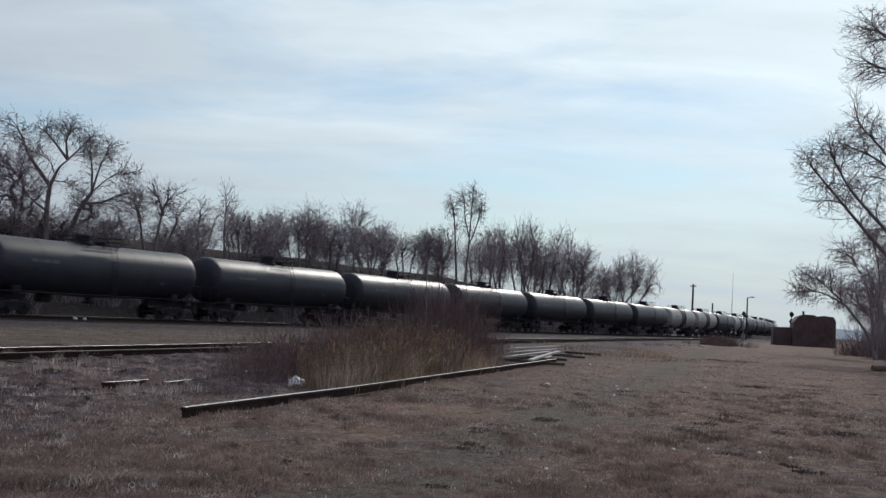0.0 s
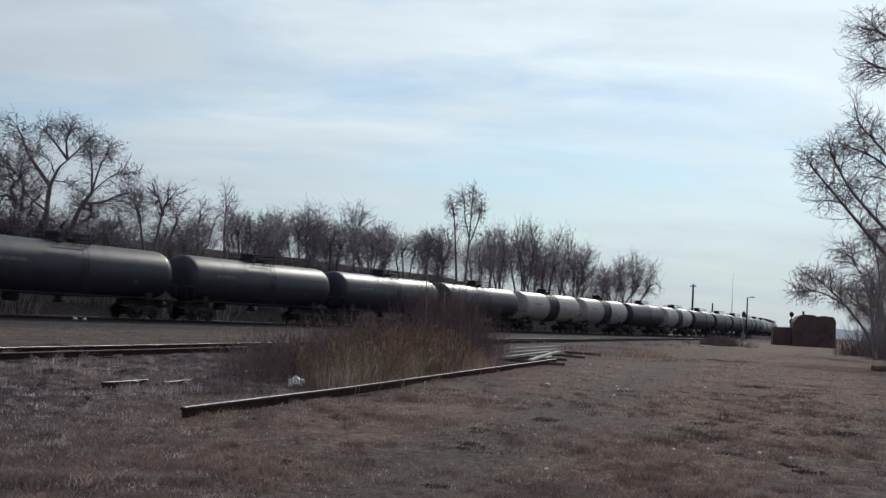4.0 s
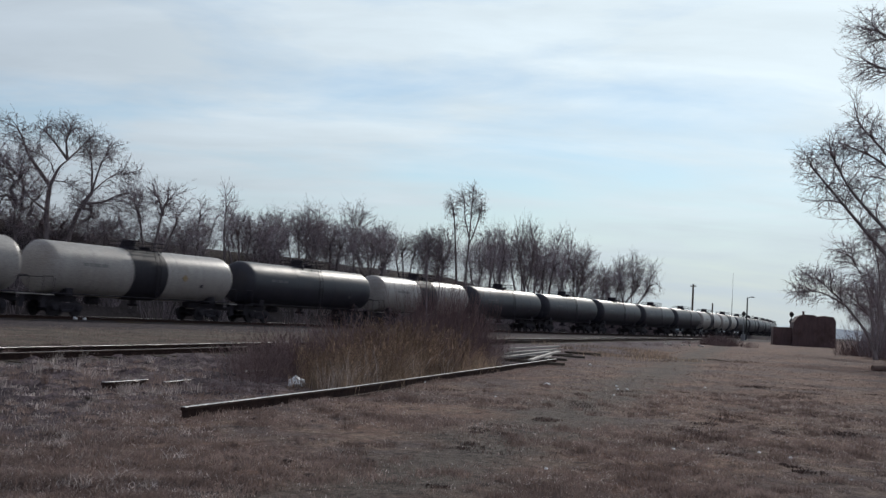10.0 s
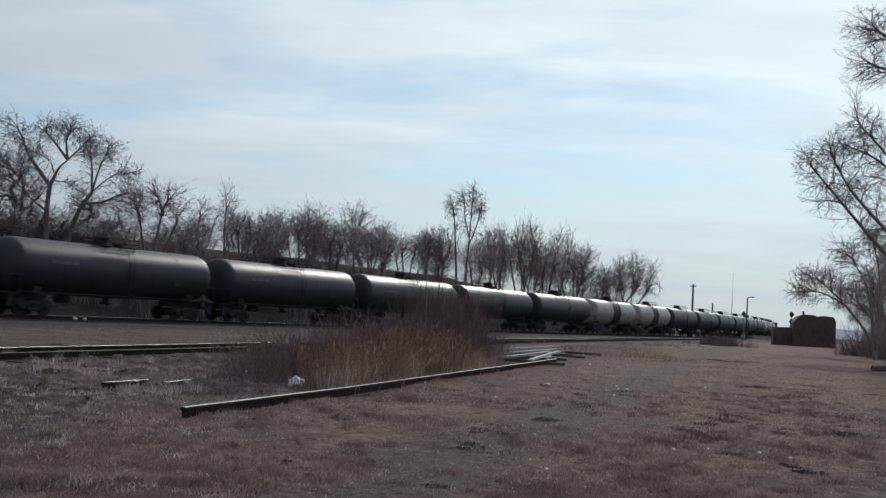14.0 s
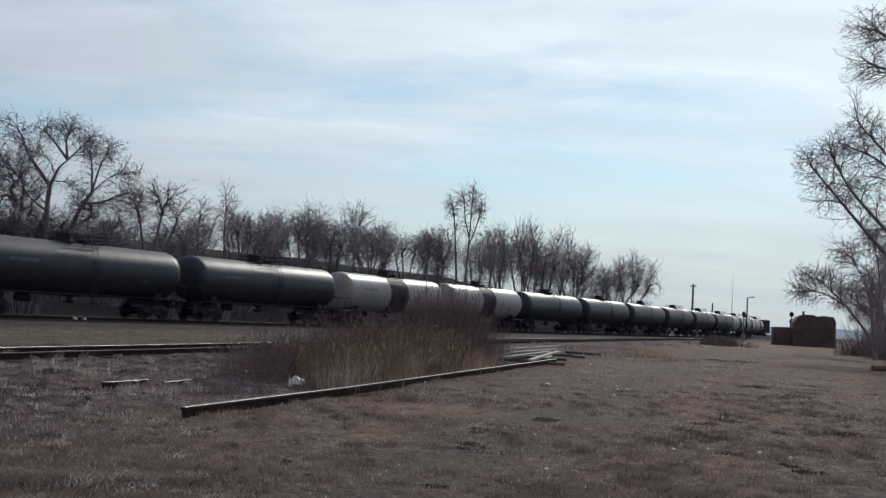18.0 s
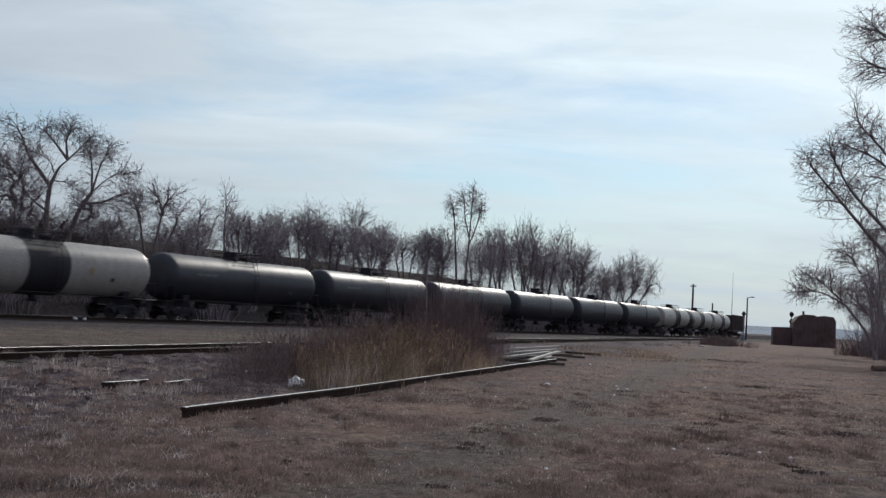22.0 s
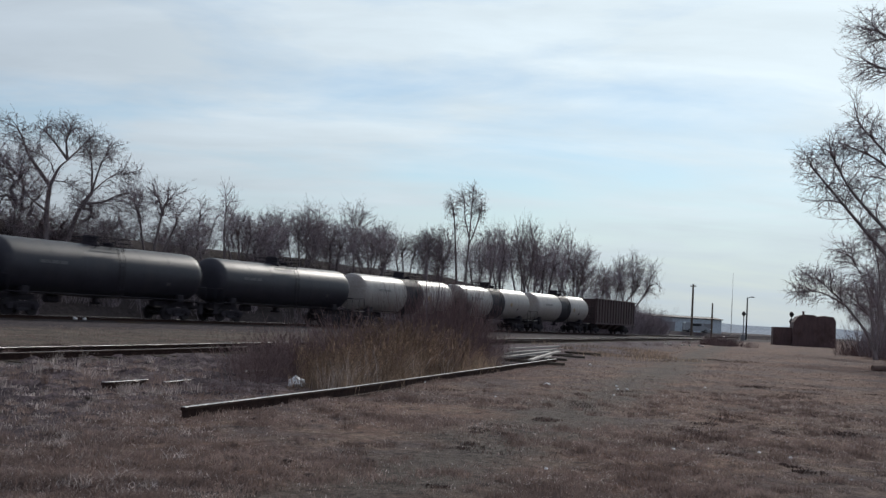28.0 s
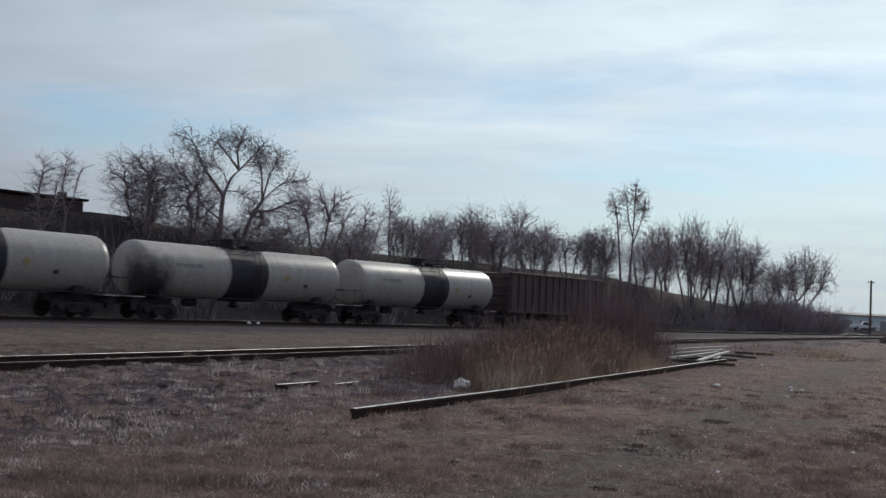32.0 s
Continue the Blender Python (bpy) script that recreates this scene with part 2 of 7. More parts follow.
M = {
    # straw and tussock blues raised slightly to stand in for lens haze
    "straw": material("dead_grass", (0.20, 0.145, 0.132), (0.41, 0.316, 0.280), 0.9, 0.85, bump=0, fine=3, vary=0.18, third=(0.15, 0.118, 0.110), third_scale=0.28, spread=0.12, spec=0.08),
    "reed": material("tall_dry_grass", (0.17, 0.126, 0.10), (0.38, 0.292, 0.225), 1.5, 0.85, bump=0, fine=5, vary=0.35, spec=0.08),
    "bleached": material("bleached_straw", (0.23, 0.188, 0.178), (0.64, 0.565, 0.535), 2.5, 0.8, bump=0, fine=6, vary=0.25, spec=0.08),
    "ballast": material("ballast", (0.055, 0.048, 0.050), (0.125, 0.110, 0.108), 6, 0.95, bump=1.0, fine=22, third=(0.10, 0.075, 0.05), third_scale=0.4, depth=0.05, spec=0.08),
    "tie": material("weathered_tie", (0.05, 0.042, 0.036), (0.13, 0.11, 0.09), 3, 0.95, bump=0.6, fine=30, vary=0.25, streak=(1, 8, 8), spec=0.08),
    "rail": material("rusty_rail", (0.030, 0.019, 0.017), (0.06, 0.037, 0.031), 5, 0.9, 0.0, bump=0.3, fine=60, spec=0.1),
    "shine": material("worn_rail_head", (0.32, 0.30, 0.30), (0.50, 0.48, 0.47), 3, 0.42, 0.9, bump=0.05, fine=60, streak=(1, 1, 1)),
    "dull": material("dull_rail_head", (0.10, 0.088, 0.085), (0.19, 0.17, 0.165), 3, 0.65, 0.4, bump=0.1, fine=40, streak=(1, 1, 1)),
    "black": material("black_tank_paint", (0.021, 0.022, 0.032), (0.034, 0.034, 0.046), 1.2, 0.48, spec=0.45, bump=0.05, fine=25, third=(0.040, 0.036, 0.040), third_scale=0.6, spread=0.25),
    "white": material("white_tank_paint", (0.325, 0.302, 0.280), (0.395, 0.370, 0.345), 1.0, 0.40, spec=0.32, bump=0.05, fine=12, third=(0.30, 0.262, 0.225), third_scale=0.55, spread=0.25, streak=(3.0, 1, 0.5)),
    "band": material("black_spill_band", (0.020, 0.019, 0.026), (0.038, 0.035, 0.043), 2.0, 0.6, spec=0.25, bump=0.06, fine=20, streak=(4, 1, 0.4)),
    "grime": material("underframe_grime", (0.017, 0.015, 0.021), (0.033, 0.028, 0.036), 4, 0.9, bump=0.3, fine=30),
    "wheel": material("wheel_steel", (0.018, 0.016, 0.020), (0.034, 0.029, 0.034), 5, 0.85, 0.0, bump=0.1, fine=30),
    "oxide": material("oxide_red_car_side", (0.056, 0.036, 0.038), (0.082, 0.052, 0.052), 1.5, 0.7, bump=0.2, fine=20, third=(0.070, 0.044, 0.043), third_scale=0.5, streak=(2, 1, 0.4)),
    "rust": material("rusted_sheet", (0.085, 0.054, 0.056), (0.135, 0.084, 0.082), 1.2, 0.85, bump=0.3, fine=14, third=(0.08, 0.047, 0.043), third_scale=0.4, streak=(2, 2, 0.5)),
    # bark and twigs are lightened to stand in for distance haze
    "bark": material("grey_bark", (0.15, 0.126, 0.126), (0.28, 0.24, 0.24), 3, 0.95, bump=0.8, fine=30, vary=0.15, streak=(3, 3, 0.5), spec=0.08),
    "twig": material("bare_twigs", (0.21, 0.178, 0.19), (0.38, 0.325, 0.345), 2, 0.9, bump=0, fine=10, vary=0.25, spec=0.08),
    "brush": material("reddish_brush", (0.140, 0.098, 0.098), (0.265, 0.19, 0.182), 2, 0.9, bump=0, fine=10, vary=0.3, spec=0.08),
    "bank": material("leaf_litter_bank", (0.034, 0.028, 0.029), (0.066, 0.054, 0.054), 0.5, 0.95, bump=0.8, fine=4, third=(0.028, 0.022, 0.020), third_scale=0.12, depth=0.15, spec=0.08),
    "weed": material("dry_weed", (0.18, 0.128, 0.096), (0.42, 0.305, 0.22), 1.2, 0.85, bump=0, fine=5, vary=0.4, third=(0.16, 0.10, 0.085), third_scale=0.5, spec=0.08),
    "tussock": material("tussock_grass", (0.20, 0.146, 0.132), (0.39, 0.298, 0.268), 0.9, 0.85, bump=0, fine=5, vary=0.3, spec=0.08),
    # dark blades that stand in for small holes in the field
    "rotten": material("dark_tuft_grass", (0.078, 0.056, 0.051), (0.155, 0.112, 0.096), 1.5, 0.9, bump=0, fine=6, vary=0.3, spec=0.08),
    "clod": material("dark_earth", (0.055, 0.041, 0.040), (0.115, 0.086, 0.078), 6, 0.95, bump=1.0, fine=25, depth=0.04, spec=0.08),
    "plank": material("pale_weathered_plank", (0.24, 0.22, 0.20), (0.44, 0.41, 0.38), 3, 0.8, bump=0.3, fine=30, vary=0.2, streak=(1, 8, 8)),
    "ink_dark": material("faded_dark_lettering", (0.16, 0.155, 0.15), (0.24, 0.23, 0.22), 6, 0.6, bump=0, fine=30),
    "ink_pale": material("faded_pale_lettering", (0.075, 0.075, 0.08), (0.12, 0.12, 0.125), 6, 0.6, bump=0, fine=30),
    "placard": material("stained_orange_placard", (0.26, 0.18, 0.09), (0.36, 0.27, 0.15), 6, 0.7, bump=0, fine=30),
    "matted": material("dark_matted_grass", (0.105, 0.073, 0.065), (0.19, 0.135, 0.115), 1.5, 0.9, bump=0, fine=6, vary=0.3, spec=0.08),
    "litter": material("white_litter", (0.62, 0.62, 0.64), (0.8, 0.8, 0.8), 5, 0.6, bump=0.2, fine=30),
    "pole": material("weathered_pole", (0.09, 0.07, 0.055), (0.17, 0.14, 0.115), 3, 0.9, bump=0.3, fine=30, streak=(6, 6, 0.5), spec=0.08),
    "steel": material("galvanised_steel", (0.22, 0.23, 0.24), (0.34, 0.35, 0.36), 3, 0.5, 0.6, bump=0.1, fine=40),
    "signal": material("black_signal_paint", (0.014, 0.014, 0.015), (0.03, 0.03, 0.03), 3, 0.6, bump=0.1, fine=40),
    # distance haze is put into this wall's pale colour
    "siding": material("hazed_blue_grey_wall", (0.52, 0.60, 0.65), (0.60, 0.67, 0.71), 0.6, 0.6, bump=0.1, fine=3, streak=(6, 6, 0.3)),
    "roofing": material("dark_roofing", (0.06, 0.055, 0.055), (0.12, 0.11, 0.105), 2, 0.8, bump=0.3, fine=20),
    # the hills' blue-grey is distance haze put into their colour
    "farhill": material("hazed_wooded_hill", (0.25, 0.30, 0.36), (0.31, 0.36, 0.42), 0.02, 1.0, bump=0, fine=0.4, spec=0.08),
    "carwhite": material("white_car_paint", (0.66, 0.67, 0.69), (0.74, 0.75, 0.76), 2, 0.25, bump=0, fine=20, coat=0.5),
    "carblue": material("grey_car_paint", (0.30, 0.33, 0.36), (0.36, 0.39, 0.42), 2, 0.3, bump=0, fine=20, coat=0.5),
    "rubber": material("tyre_rubber", (0.014, 0.014, 0.014), (0.03, 0.03, 0.03), 8, 0.85, bump=0.2, fine=60),
    "asphalt": material("road_asphalt", (0.045, 0.044, 0.043), (0.07, 0.068, 0.066), 2, 0.9, bump=0.5, fine=30),
}
thin(M["straw"], 0.35), thin(M["reed"], 0.35), thin(M["bleached"], 0.3), thin(M["weed"], 0.4), thin(M["tussock"], 0.4)


def field_earth():
    """Matted dead grass over earth: reddish brown, grey and dark patches, pale flecks; bare purplish soil towards the
    siding.
    """
    m = bpy.data.materials.new("matted_field")
    m.use_nodes = True
    t = m.node_tree
    p = t.nodes["Principled BSDF"]
    src = t.nodes.new("ShaderNodeTexCoord").outputs["Object"]

    def field(scale, detail, rough, lo, hi, shift=0.0):
        mp = t.nodes.new("ShaderNodeMapping")
        mp.inputs["Location"].default_value = (shift, shift * 0.7, 0)
        n = t.nodes.new("ShaderNodeTexNoise")
        n.inputs["Scale"].default_value, n.inputs["Detail"].default_value, n.inputs["Roughness"].default_value = scale, detail, rough
        r = t.nodes.new("ShaderNodeMapRange")
        r.inputs["From Min"].default_value, r.inputs["From Max"].default_value = lo, hi
        t.links.new(src, mp.inputs[0]); t.links.new(mp.outputs[0], n.inputs["Vector"]); t.links.new(n.outputs["Fac"], r.inputs["Value"])
        return r.outputs[0], n.outputs["Fac"]

    def blend(fac, a, b):
        x = t.nodes.new("ShaderNodeMix"); x.data_type = "RGBA"
        t.links.new(fac, x.inputs[0])
        for k, c in ((6, a), (7, b)):
            if isinstance(c, tuple):
                x.inputs[k].default_value = (*c, 1)
            else:
                t.links.new(c, x.inputs[k])
        return x.outputs[2]

    def calc(op, a, b):
        x = t.nodes.new("ShaderNodeMath"); x.operation = op
        for k, c in enumerate((a, b)):
            if isinstance(c, float):
                x.inputs[k].default_value = c
            else:
                t.links.new(c, x.inputs[k])
        return x.outputs[0]

    turf = blend(field(0.30, 6, 0.66, 0.44, 0.57)[0], (0.226, 0.144, 0.114), (0.146, 0.113, 0.108))
    turf = blend(field(1.3, 9, 0.72, 0.47, 0.66, 3.0)[0], turf, (0.272, 0.200, 0.158))
    # noise that darkens the turf in patches and also drives the relief
    dark_patch, lumpy = field(2.6, 10, 0.74, 0.52, 0.63, 9.0)
    turf = blend(dark_patch, turf, (0.070, 0.048, 0.047))
    # part of the soil's blue is lens haze put into its colour
    soil = blend(field(1.1, 8, 0.7, 0.40, 0.62, 5.0)[0], (0.062, 0.048, 0.056), (0.188, 0.147, 0.156))
    soil = blend(field(4.5, 8, 0.7, 0.50, 0.63, 2.0)[0], soil, (0.042, 0.030, 0.033))
    cut = t.nodes.new("ShaderNodeVectorMath"); cut.operation = "DOT_PRODUCT"
    cut.inputs[1].default_value = (-0.96, 0.28, 0)
    t.links.new(src, cut.inputs[0])
    wob = calc("MULTIPLY", field(0.5, 6, 0.6, 0.0, 1.0, 7.0)[0], 7.0)
    edge_ = t.nodes.new("ShaderNodeMapRange")
    edge_.inputs["From Min"].default_value, edge_.inputs["From Max"].default_value = 9.6, 12.0
    t.links.new(calc("ADD", cut.outputs["Value"], wob), edge_.inputs["Value"])
    lane = t.nodes.new("ShaderNodeVectorMath"); lane.operation = "DOT_PRODUCT"
    lane.inputs[1].default_value = (1.0, -0.28, 0)
    t.links.new(src, lane.inputs[0])
    lw = calc("MULTIPLY", field(0.45, 6, 0.7, 0.3, 0.7, 11.0)[0], 2.4)
    ld = calc("ABSOLUTE", calc("ADD", calc("ADD", lane.outputs["Value"], 1.9), lw), 0.0)
    worn = t.nodes.new("ShaderNodeMapRange")
    for k, v in (("From Min", 0.2), ("From Max", 1.5), ("To Min", 0.9), ("To Max", 0.0)):
        worn.inputs[k].default_value = v
    t.links.new(ld, worn.inputs["Value"])
    turf = blend(worn.outputs[0], turf, blend(dark_patch, (0.142, 0.122, 0.108), (0.076, 0.064, 0.060)))
    verge = t.nodes.new("ShaderNodeMapRange")
    verge.inputs["From Min"].default_value, verge.inputs["From Max"].default_value = 18.6, 19.8
    t.links.new(cut.outputs["Value"], verge.inputs["Value"])
    tan = blend(field(0.6, 8, 0.7, 0.40, 0.62, 4.0)[0], (0.090, 0.073, 0.063), (0.172, 0.140, 0.114))
    col = blend(verge.outputs[0], blend(edge_.outputs[0], turf, soil), tan)
    # dark cinders beside and under the main line
    bedside = t.nodes.new("ShaderNodeVectorMath"); bedside.operation = "DOT_PRODUCT"
    bedside.inputs[1].default_value = (-0.8819, 0.4715, 0)
    t.links.new(src, bedside.inputs[0])
    fray = calc("MULTIPLY", field(0.35, 7, 0.7, 0.25, 0.75, 13.0)[0], 5.0)
    cind = t.nodes.new("ShaderNodeMapRange")
    cind.inputs["From Min"].default_value, cind.inputs["From Max"].default_value = 38.5, 44.0
    t.links.new(calc("ADD", bedside.outputs["Value"], fray), cind.inputs["Value"])
    cinder = blend(field(1.6, 8, 0.7, 0.42, 0.60, 15.0)[0], (0.046, 0.038, 0.044), (0.088, 0.073, 0.076))
    cinder = blend(field(0.16, 6, 0.7, 0.60, 0.68, 17.0)[0], cinder, (0.150, 0.122, 0.100))
    col = blend(cind.outputs[0], col, cinder)
    fleck, fine = field(17.0, 6, 0.75, 0.58, 0.68, 1.0)
    col = blend(calc("MULTIPLY", fleck, 0.5), col, (0.32, 0.265, 0.235))
    for sc, lo, hi in ((11.0, 0.55, 1.42), (48.0, 0.7, 1.3)):
        gn = t.nodes.new("ShaderNodeMapRange")
        gn.inputs["To Min"].default_value, gn.inputs["To Max"].default_value = lo, hi
        t.links.new(field(sc, 7, 0.72, 0.36, 0.64, sc)[0], gn.inputs["Value"])
        gm = t.nodes.new("ShaderNodeMix"); gm.data_type = "RGBA"; gm.blend_type = "MULTIPLY"
        gm.inputs[0].default_value = 1.0
        t.links.new(col, gm.inputs[6]); t.links.new(gn.outputs[0], gm.inputs[7])
        col = gm.outputs[2]
    t.links.new(col, p.inputs["Base Color"])
    p.inputs["Roughness"].default_value, p.inputs["Specular IOR Level"].default_value = 0.95, 0.08
    b1 = t.nodes.new("ShaderNodeBump"); b1.inputs["Strength"].default_value, b1.inputs["Distance"].default_value = 0.9, 0.16
    b2 = t.nodes.new("ShaderNodeBump"); b2.inputs["Strength"].default_value, b2.inputs["Distance"].default_value = 0.8, 0.03
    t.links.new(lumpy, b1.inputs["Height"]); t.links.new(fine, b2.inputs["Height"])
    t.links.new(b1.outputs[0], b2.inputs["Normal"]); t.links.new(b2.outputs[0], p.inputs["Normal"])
    return m


M["ground"] = field_earth()
glass = bpy.data.materials.new("dark_glass")
glass.use_nodes = True
g_ = glass.node_tree.nodes["Principled BSDF"]
g_.inputs["Base Color"].default_value, g_.inputs["Roughness"].default_value = (0.02, 0.025, 0.03, 1), 0.05
M["glass"] = glass
M["headlight"] = glowing("white_glow", (1.0, 0.97, 0.9), 14.0)


# ---------------------------------------------------------------- mesh helpers
def mesh_of(name, verts, faces, mat, smooth=False):
    me = bpy.data.meshes.new(name)
    me.from_pydata([tuple(v) for v in verts], [], faces)
    me.materials.append(mat)
    if smooth:
        me.polygons.foreach_set("use_smooth", [True] * len(me.polygons))
    me.update()
    return me


def box(bm, c, s, bevel=0.0, turn=None):
    r = bmesh.ops.create_cube(bm, size=1.0)
    vs = r["verts"]
    mtx = Matrix.Translation(c) @ (turn or Matrix()) @ Matrix.Diagonal((*s, 1))
    bmesh.ops.transform(bm, matrix=mtx, verts=vs)
    if bevel:
        es = list({e for v in vs for e in v.link_edges})
        bmesh.ops.bevel(bm, geom=es, offset=bevel, segments=1, affect="EDGES", profile=0.5)


def rod(bm, p, q, r, r2=None, seg=8):
    p, q = Vector(p), Vector(q)
    d = q - p
    res = bmesh.ops.create_cone(bm, cap_ends=True, segments=seg, radius1=r, radius2=r if r2 is None else r2, depth=d.length)
    bmesh.ops.transform(bm, matrix=Matrix.Translation((p + q) / 2) @ d.to_track_quat("Z", "Y").to_matrix().to_4x4(), verts=res["verts"])


def lathe_x(bm, profile, seg=40, c=(0, 0, 0)):
    """Turns (x, r) pairs round the x axis through c."""
    rings = []
    for x, r in profile:
        rings.append([bm.verts.new((c[0] + x, c[1] + r * math.sin(2 * math.pi * k / seg), c[2] + r * math.cos(2 * math.pi * k / seg))) for k in range(seg)])
    for a, b in zip(rings, rings[1:]):
        for k in range(seg):
            bm.faces.new((a[k], a[(k + 1) % seg], b[(k + 1) % seg], b[k]))
    bm.faces.new(rings[0]); bm.faces.new(list(reversed(rings[-1])))


def part(name, bm, mat, parent, label="", smooth=False, at=None):
    me = bpy.data.meshes.new(name)
    bmesh.ops.recalc_face_normals(bm, faces=bm.faces[:])
    bm.to_mesh(me)
    bm.free()
    me.materials.append(mat)
    if smooth:
        me.polygons.foreach_set("use_smooth", [True] * len(me.polygons))
        if len(me.polygons) < 20000:
            me.set_sharp_from_angle(angle=radians(40))
    ob = new(name, me)
    ob.parent = parent
    if at is not None:
        ob.matrix_basis = at
    if label:
        tagged(ob, label)
    return ob


def shared(name, me, parent, at=None, label=""):
    ob = new(name, me)
    ob.parent = parent
    if at is not None:
        ob.matrix_basis = at
    if label:
        tagged(ob, label)
    return ob


def bm_mesh(name, bm, mat, smooth=False):
    me = bpy.data.meshes.new(name)
    bmesh.ops.recalc_face_normals(bm, faces=bm.faces[:])
    bm.to_mesh(me)
    bm.free()
    me.materials.append(mat)
    if smooth:
        me.polygons.foreach_set("use_smooth", [True] * len(me.polygons))
        me.set_sharp_from_angle(angle=radians(40))
    return me


# ---------------------------------------------------------------- plan of the main line
TH = radians(28.13)
AL = Vector((math.sin(TH), math.cos(TH), 0))        # along the main line, away from the camera
LEFT = Vector((-math.cos(TH), math.sin(TH), 0))     # to its left
DIST, BEND, RADIUS, RAIL_Z = 50.4, 130.0, 1150.0, 0.21


def line_at(s, lat=0.0, z=0.0):
    """A place on the main line: s metres along it, lat metres to its left; and its heading about z."""
    a = max(0.0, (s - BEND) / RADIUS)
    p = LEFT * (DIST + (1 - math.cos(a)) * RADIUS) + AL * (min(s, BEND) + math.sin(a) * RADIUS)
    fwd = AL * math.cos(a) + LEFT * math.sin(a)
    side = LEFT * math.cos(a) - AL * math.sin(a)
    return p + side * lat + Vector((0, 0, z)), math.atan2(fwd.y, fwd.x)


def sweep(name, profile, spots, mat, smooth=False):
    """profile: (lat, z) pairs, closed; spots: a list of (place, heading)."""
    vs, fs = [], []
    n = len(profile)
    for p, h in spots:
        side = Vector((-math.sin(h), math.cos(h), 0))
        vs += [p + side * a + Vector((0, 0, z)) for a, z in profile]
    for i in range(len(spots) - 1):
        for k in range(n):
            fs.append((i * n + k, i * n + (k + 1) % n, (i + 1) * n + (k + 1) % n, (i + 1) * n + k))
    fs.append(tuple(range(n))); fs.append(tuple(reversed(range((len(spots) - 1) * n, len(spots) * n))))
    return mesh_of(name, vs, fs, mat, smooth)


RAIL_SECTION = [(-0.07, 0), (0.07, 0), (0.07, 0.012), (0.012, 0.03), (0.012, 0.13), (0.036, 0.142), (0.036, 0.17), (0.03, 0.178),
                (-0.03, 0.178), (-0.036, 0.17), (-0.036, 0.142), (-0.012, 0.13), (-0.012, 0.03), (-0.07, 0.012)]
HEAD_SECTION = [(-0.033, 0.1785), (0.033, 0.1785), (0.030, 0.183), (-0.030, 0.183)]


# ---------------------------------------------------------------- ground
def relief(x, y):
    """Gentle unevenness of the field; the tracks lie level."""
    p = Vector((x, y, 0))
    h = 0.10 * noise.noise(p * 0.11) + 0.05 * noise.noise(p * 0.37 + Vector((7, 3, 0))) + 0.022 * noise.noise(p * 1.3)
    lat = p.dot(LEFT)
    calm = min(1.0, max(0.0, (34 - lat) / 12))
    near = min(1.0, math.hypot(x, y) / 8)
    far = min(1.0, max(0.0, (260 - math.hypot(x, y)) / 160))
    rough = min(1.0, max(0.0, (-x * 0.96 + y * 0.28 - 8.0) / 2.0)) if y < 40 else 0.0
    h += rough * (0.05 * noise.noise(p * 0.8 + Vector((2, 9, 0))) + 0.03 * noise.noise(p * 2.1))
    lumps = min(1.0, max(0.0, (38 - y) / 10)) * min(1.0, max(0.0, (17 - abs(x)) / 2))
    if lumps:
        clod = max(0.0, noise.noise(p * 1.9 + Vector((4, 1, 0)))) * 0.15 + max(0.0, noise.noise(p * 4.3 + Vector((1, 7, 0)))) * 0.09 + 0.015 * noise.noise(p * 9.0)
        h += lumps * clod * (0.32 + 0.88 * rough)
    return h * calm * near * far - 0.03


def build_ground():
    xs = sorted({round(v, 2) for v in np.concatenate([np.linspace(-45, 60, 110), np.linspace(-16, 16, 214), -45 - np.geomspace(2, 4000, 36), 60 + np.geomspace(2, 4000, 36)])})
    ys = sorted({round(v, 2) for v in np.concatenate([np.linspace(-6, 75, 90), np.linspace(7, 34, 170), -6 - np.geomspace(2, 4000, 30), 75 + np.geomspace(2, 4400, 44)])})
    vs = [(x, y, relief(x, y)) for y in ys for x in xs]
    n = len(xs)
    fs = [(j * n + i, j * n + i + 1, (j + 1) * n + i + 1, (j + 1) * n + i) for j in range(len(ys) - 1) for i in range(n - 1)]
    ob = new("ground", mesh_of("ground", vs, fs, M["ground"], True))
    tagged(ob, "flat field of short dead brown grass and dirt", "ground", kind="structure")


build_ground()


def build_bank():
    """The wooded bluff behind the main line."""
    lats = [11, 13, 15, 17, 18.2, 20, 24, 28, 33, 40, 52]
    rise = [0, 0.16, 0.46, 0.86, 1.0, 1.0, 0.96, 0.8, 0.55, 0.35, 0.2]
    vs, fs = [], []
    ss = [-90 + 4 * i for i in range(90)]
    for s in ss:
        top = 6.5 + 0.8 * min(1.0, max(0.0, (60 - s) / 6))
        if s > 128:
            top *= max(0.0, 1 - (s - 128) / 110)
        for k, lat in enumerate(lats):
            p, h = line_at(s, lat + 1.2 * noise.noise(Vector((s * 0.05, k, 0))))
            z = top * rise[k] * (1 + 0.04 * noise.noise(Vector((s * 0.045, lat * 0.05, 3)))) + (0.18 * noise.noise(Vector((s * 0.2, lat * 0.2, 9))) if k else 0)
            vs.append((p.x, p.y, z if k else -0.15))
    n = len(lats)
    for i in range(len(ss) - 1):
        for k in range(n - 1):
            fs.append((i * n + k, i * n + k + 1, (i + 1) * n + k + 1, (i + 1) * n + k))
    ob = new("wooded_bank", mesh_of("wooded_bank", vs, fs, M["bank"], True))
    tagged(ob, "dark wooded bank covered in leaf litter behind the line", "bank", kind="structure")
    return vs, ss, n, lats


BANK = build_bank()


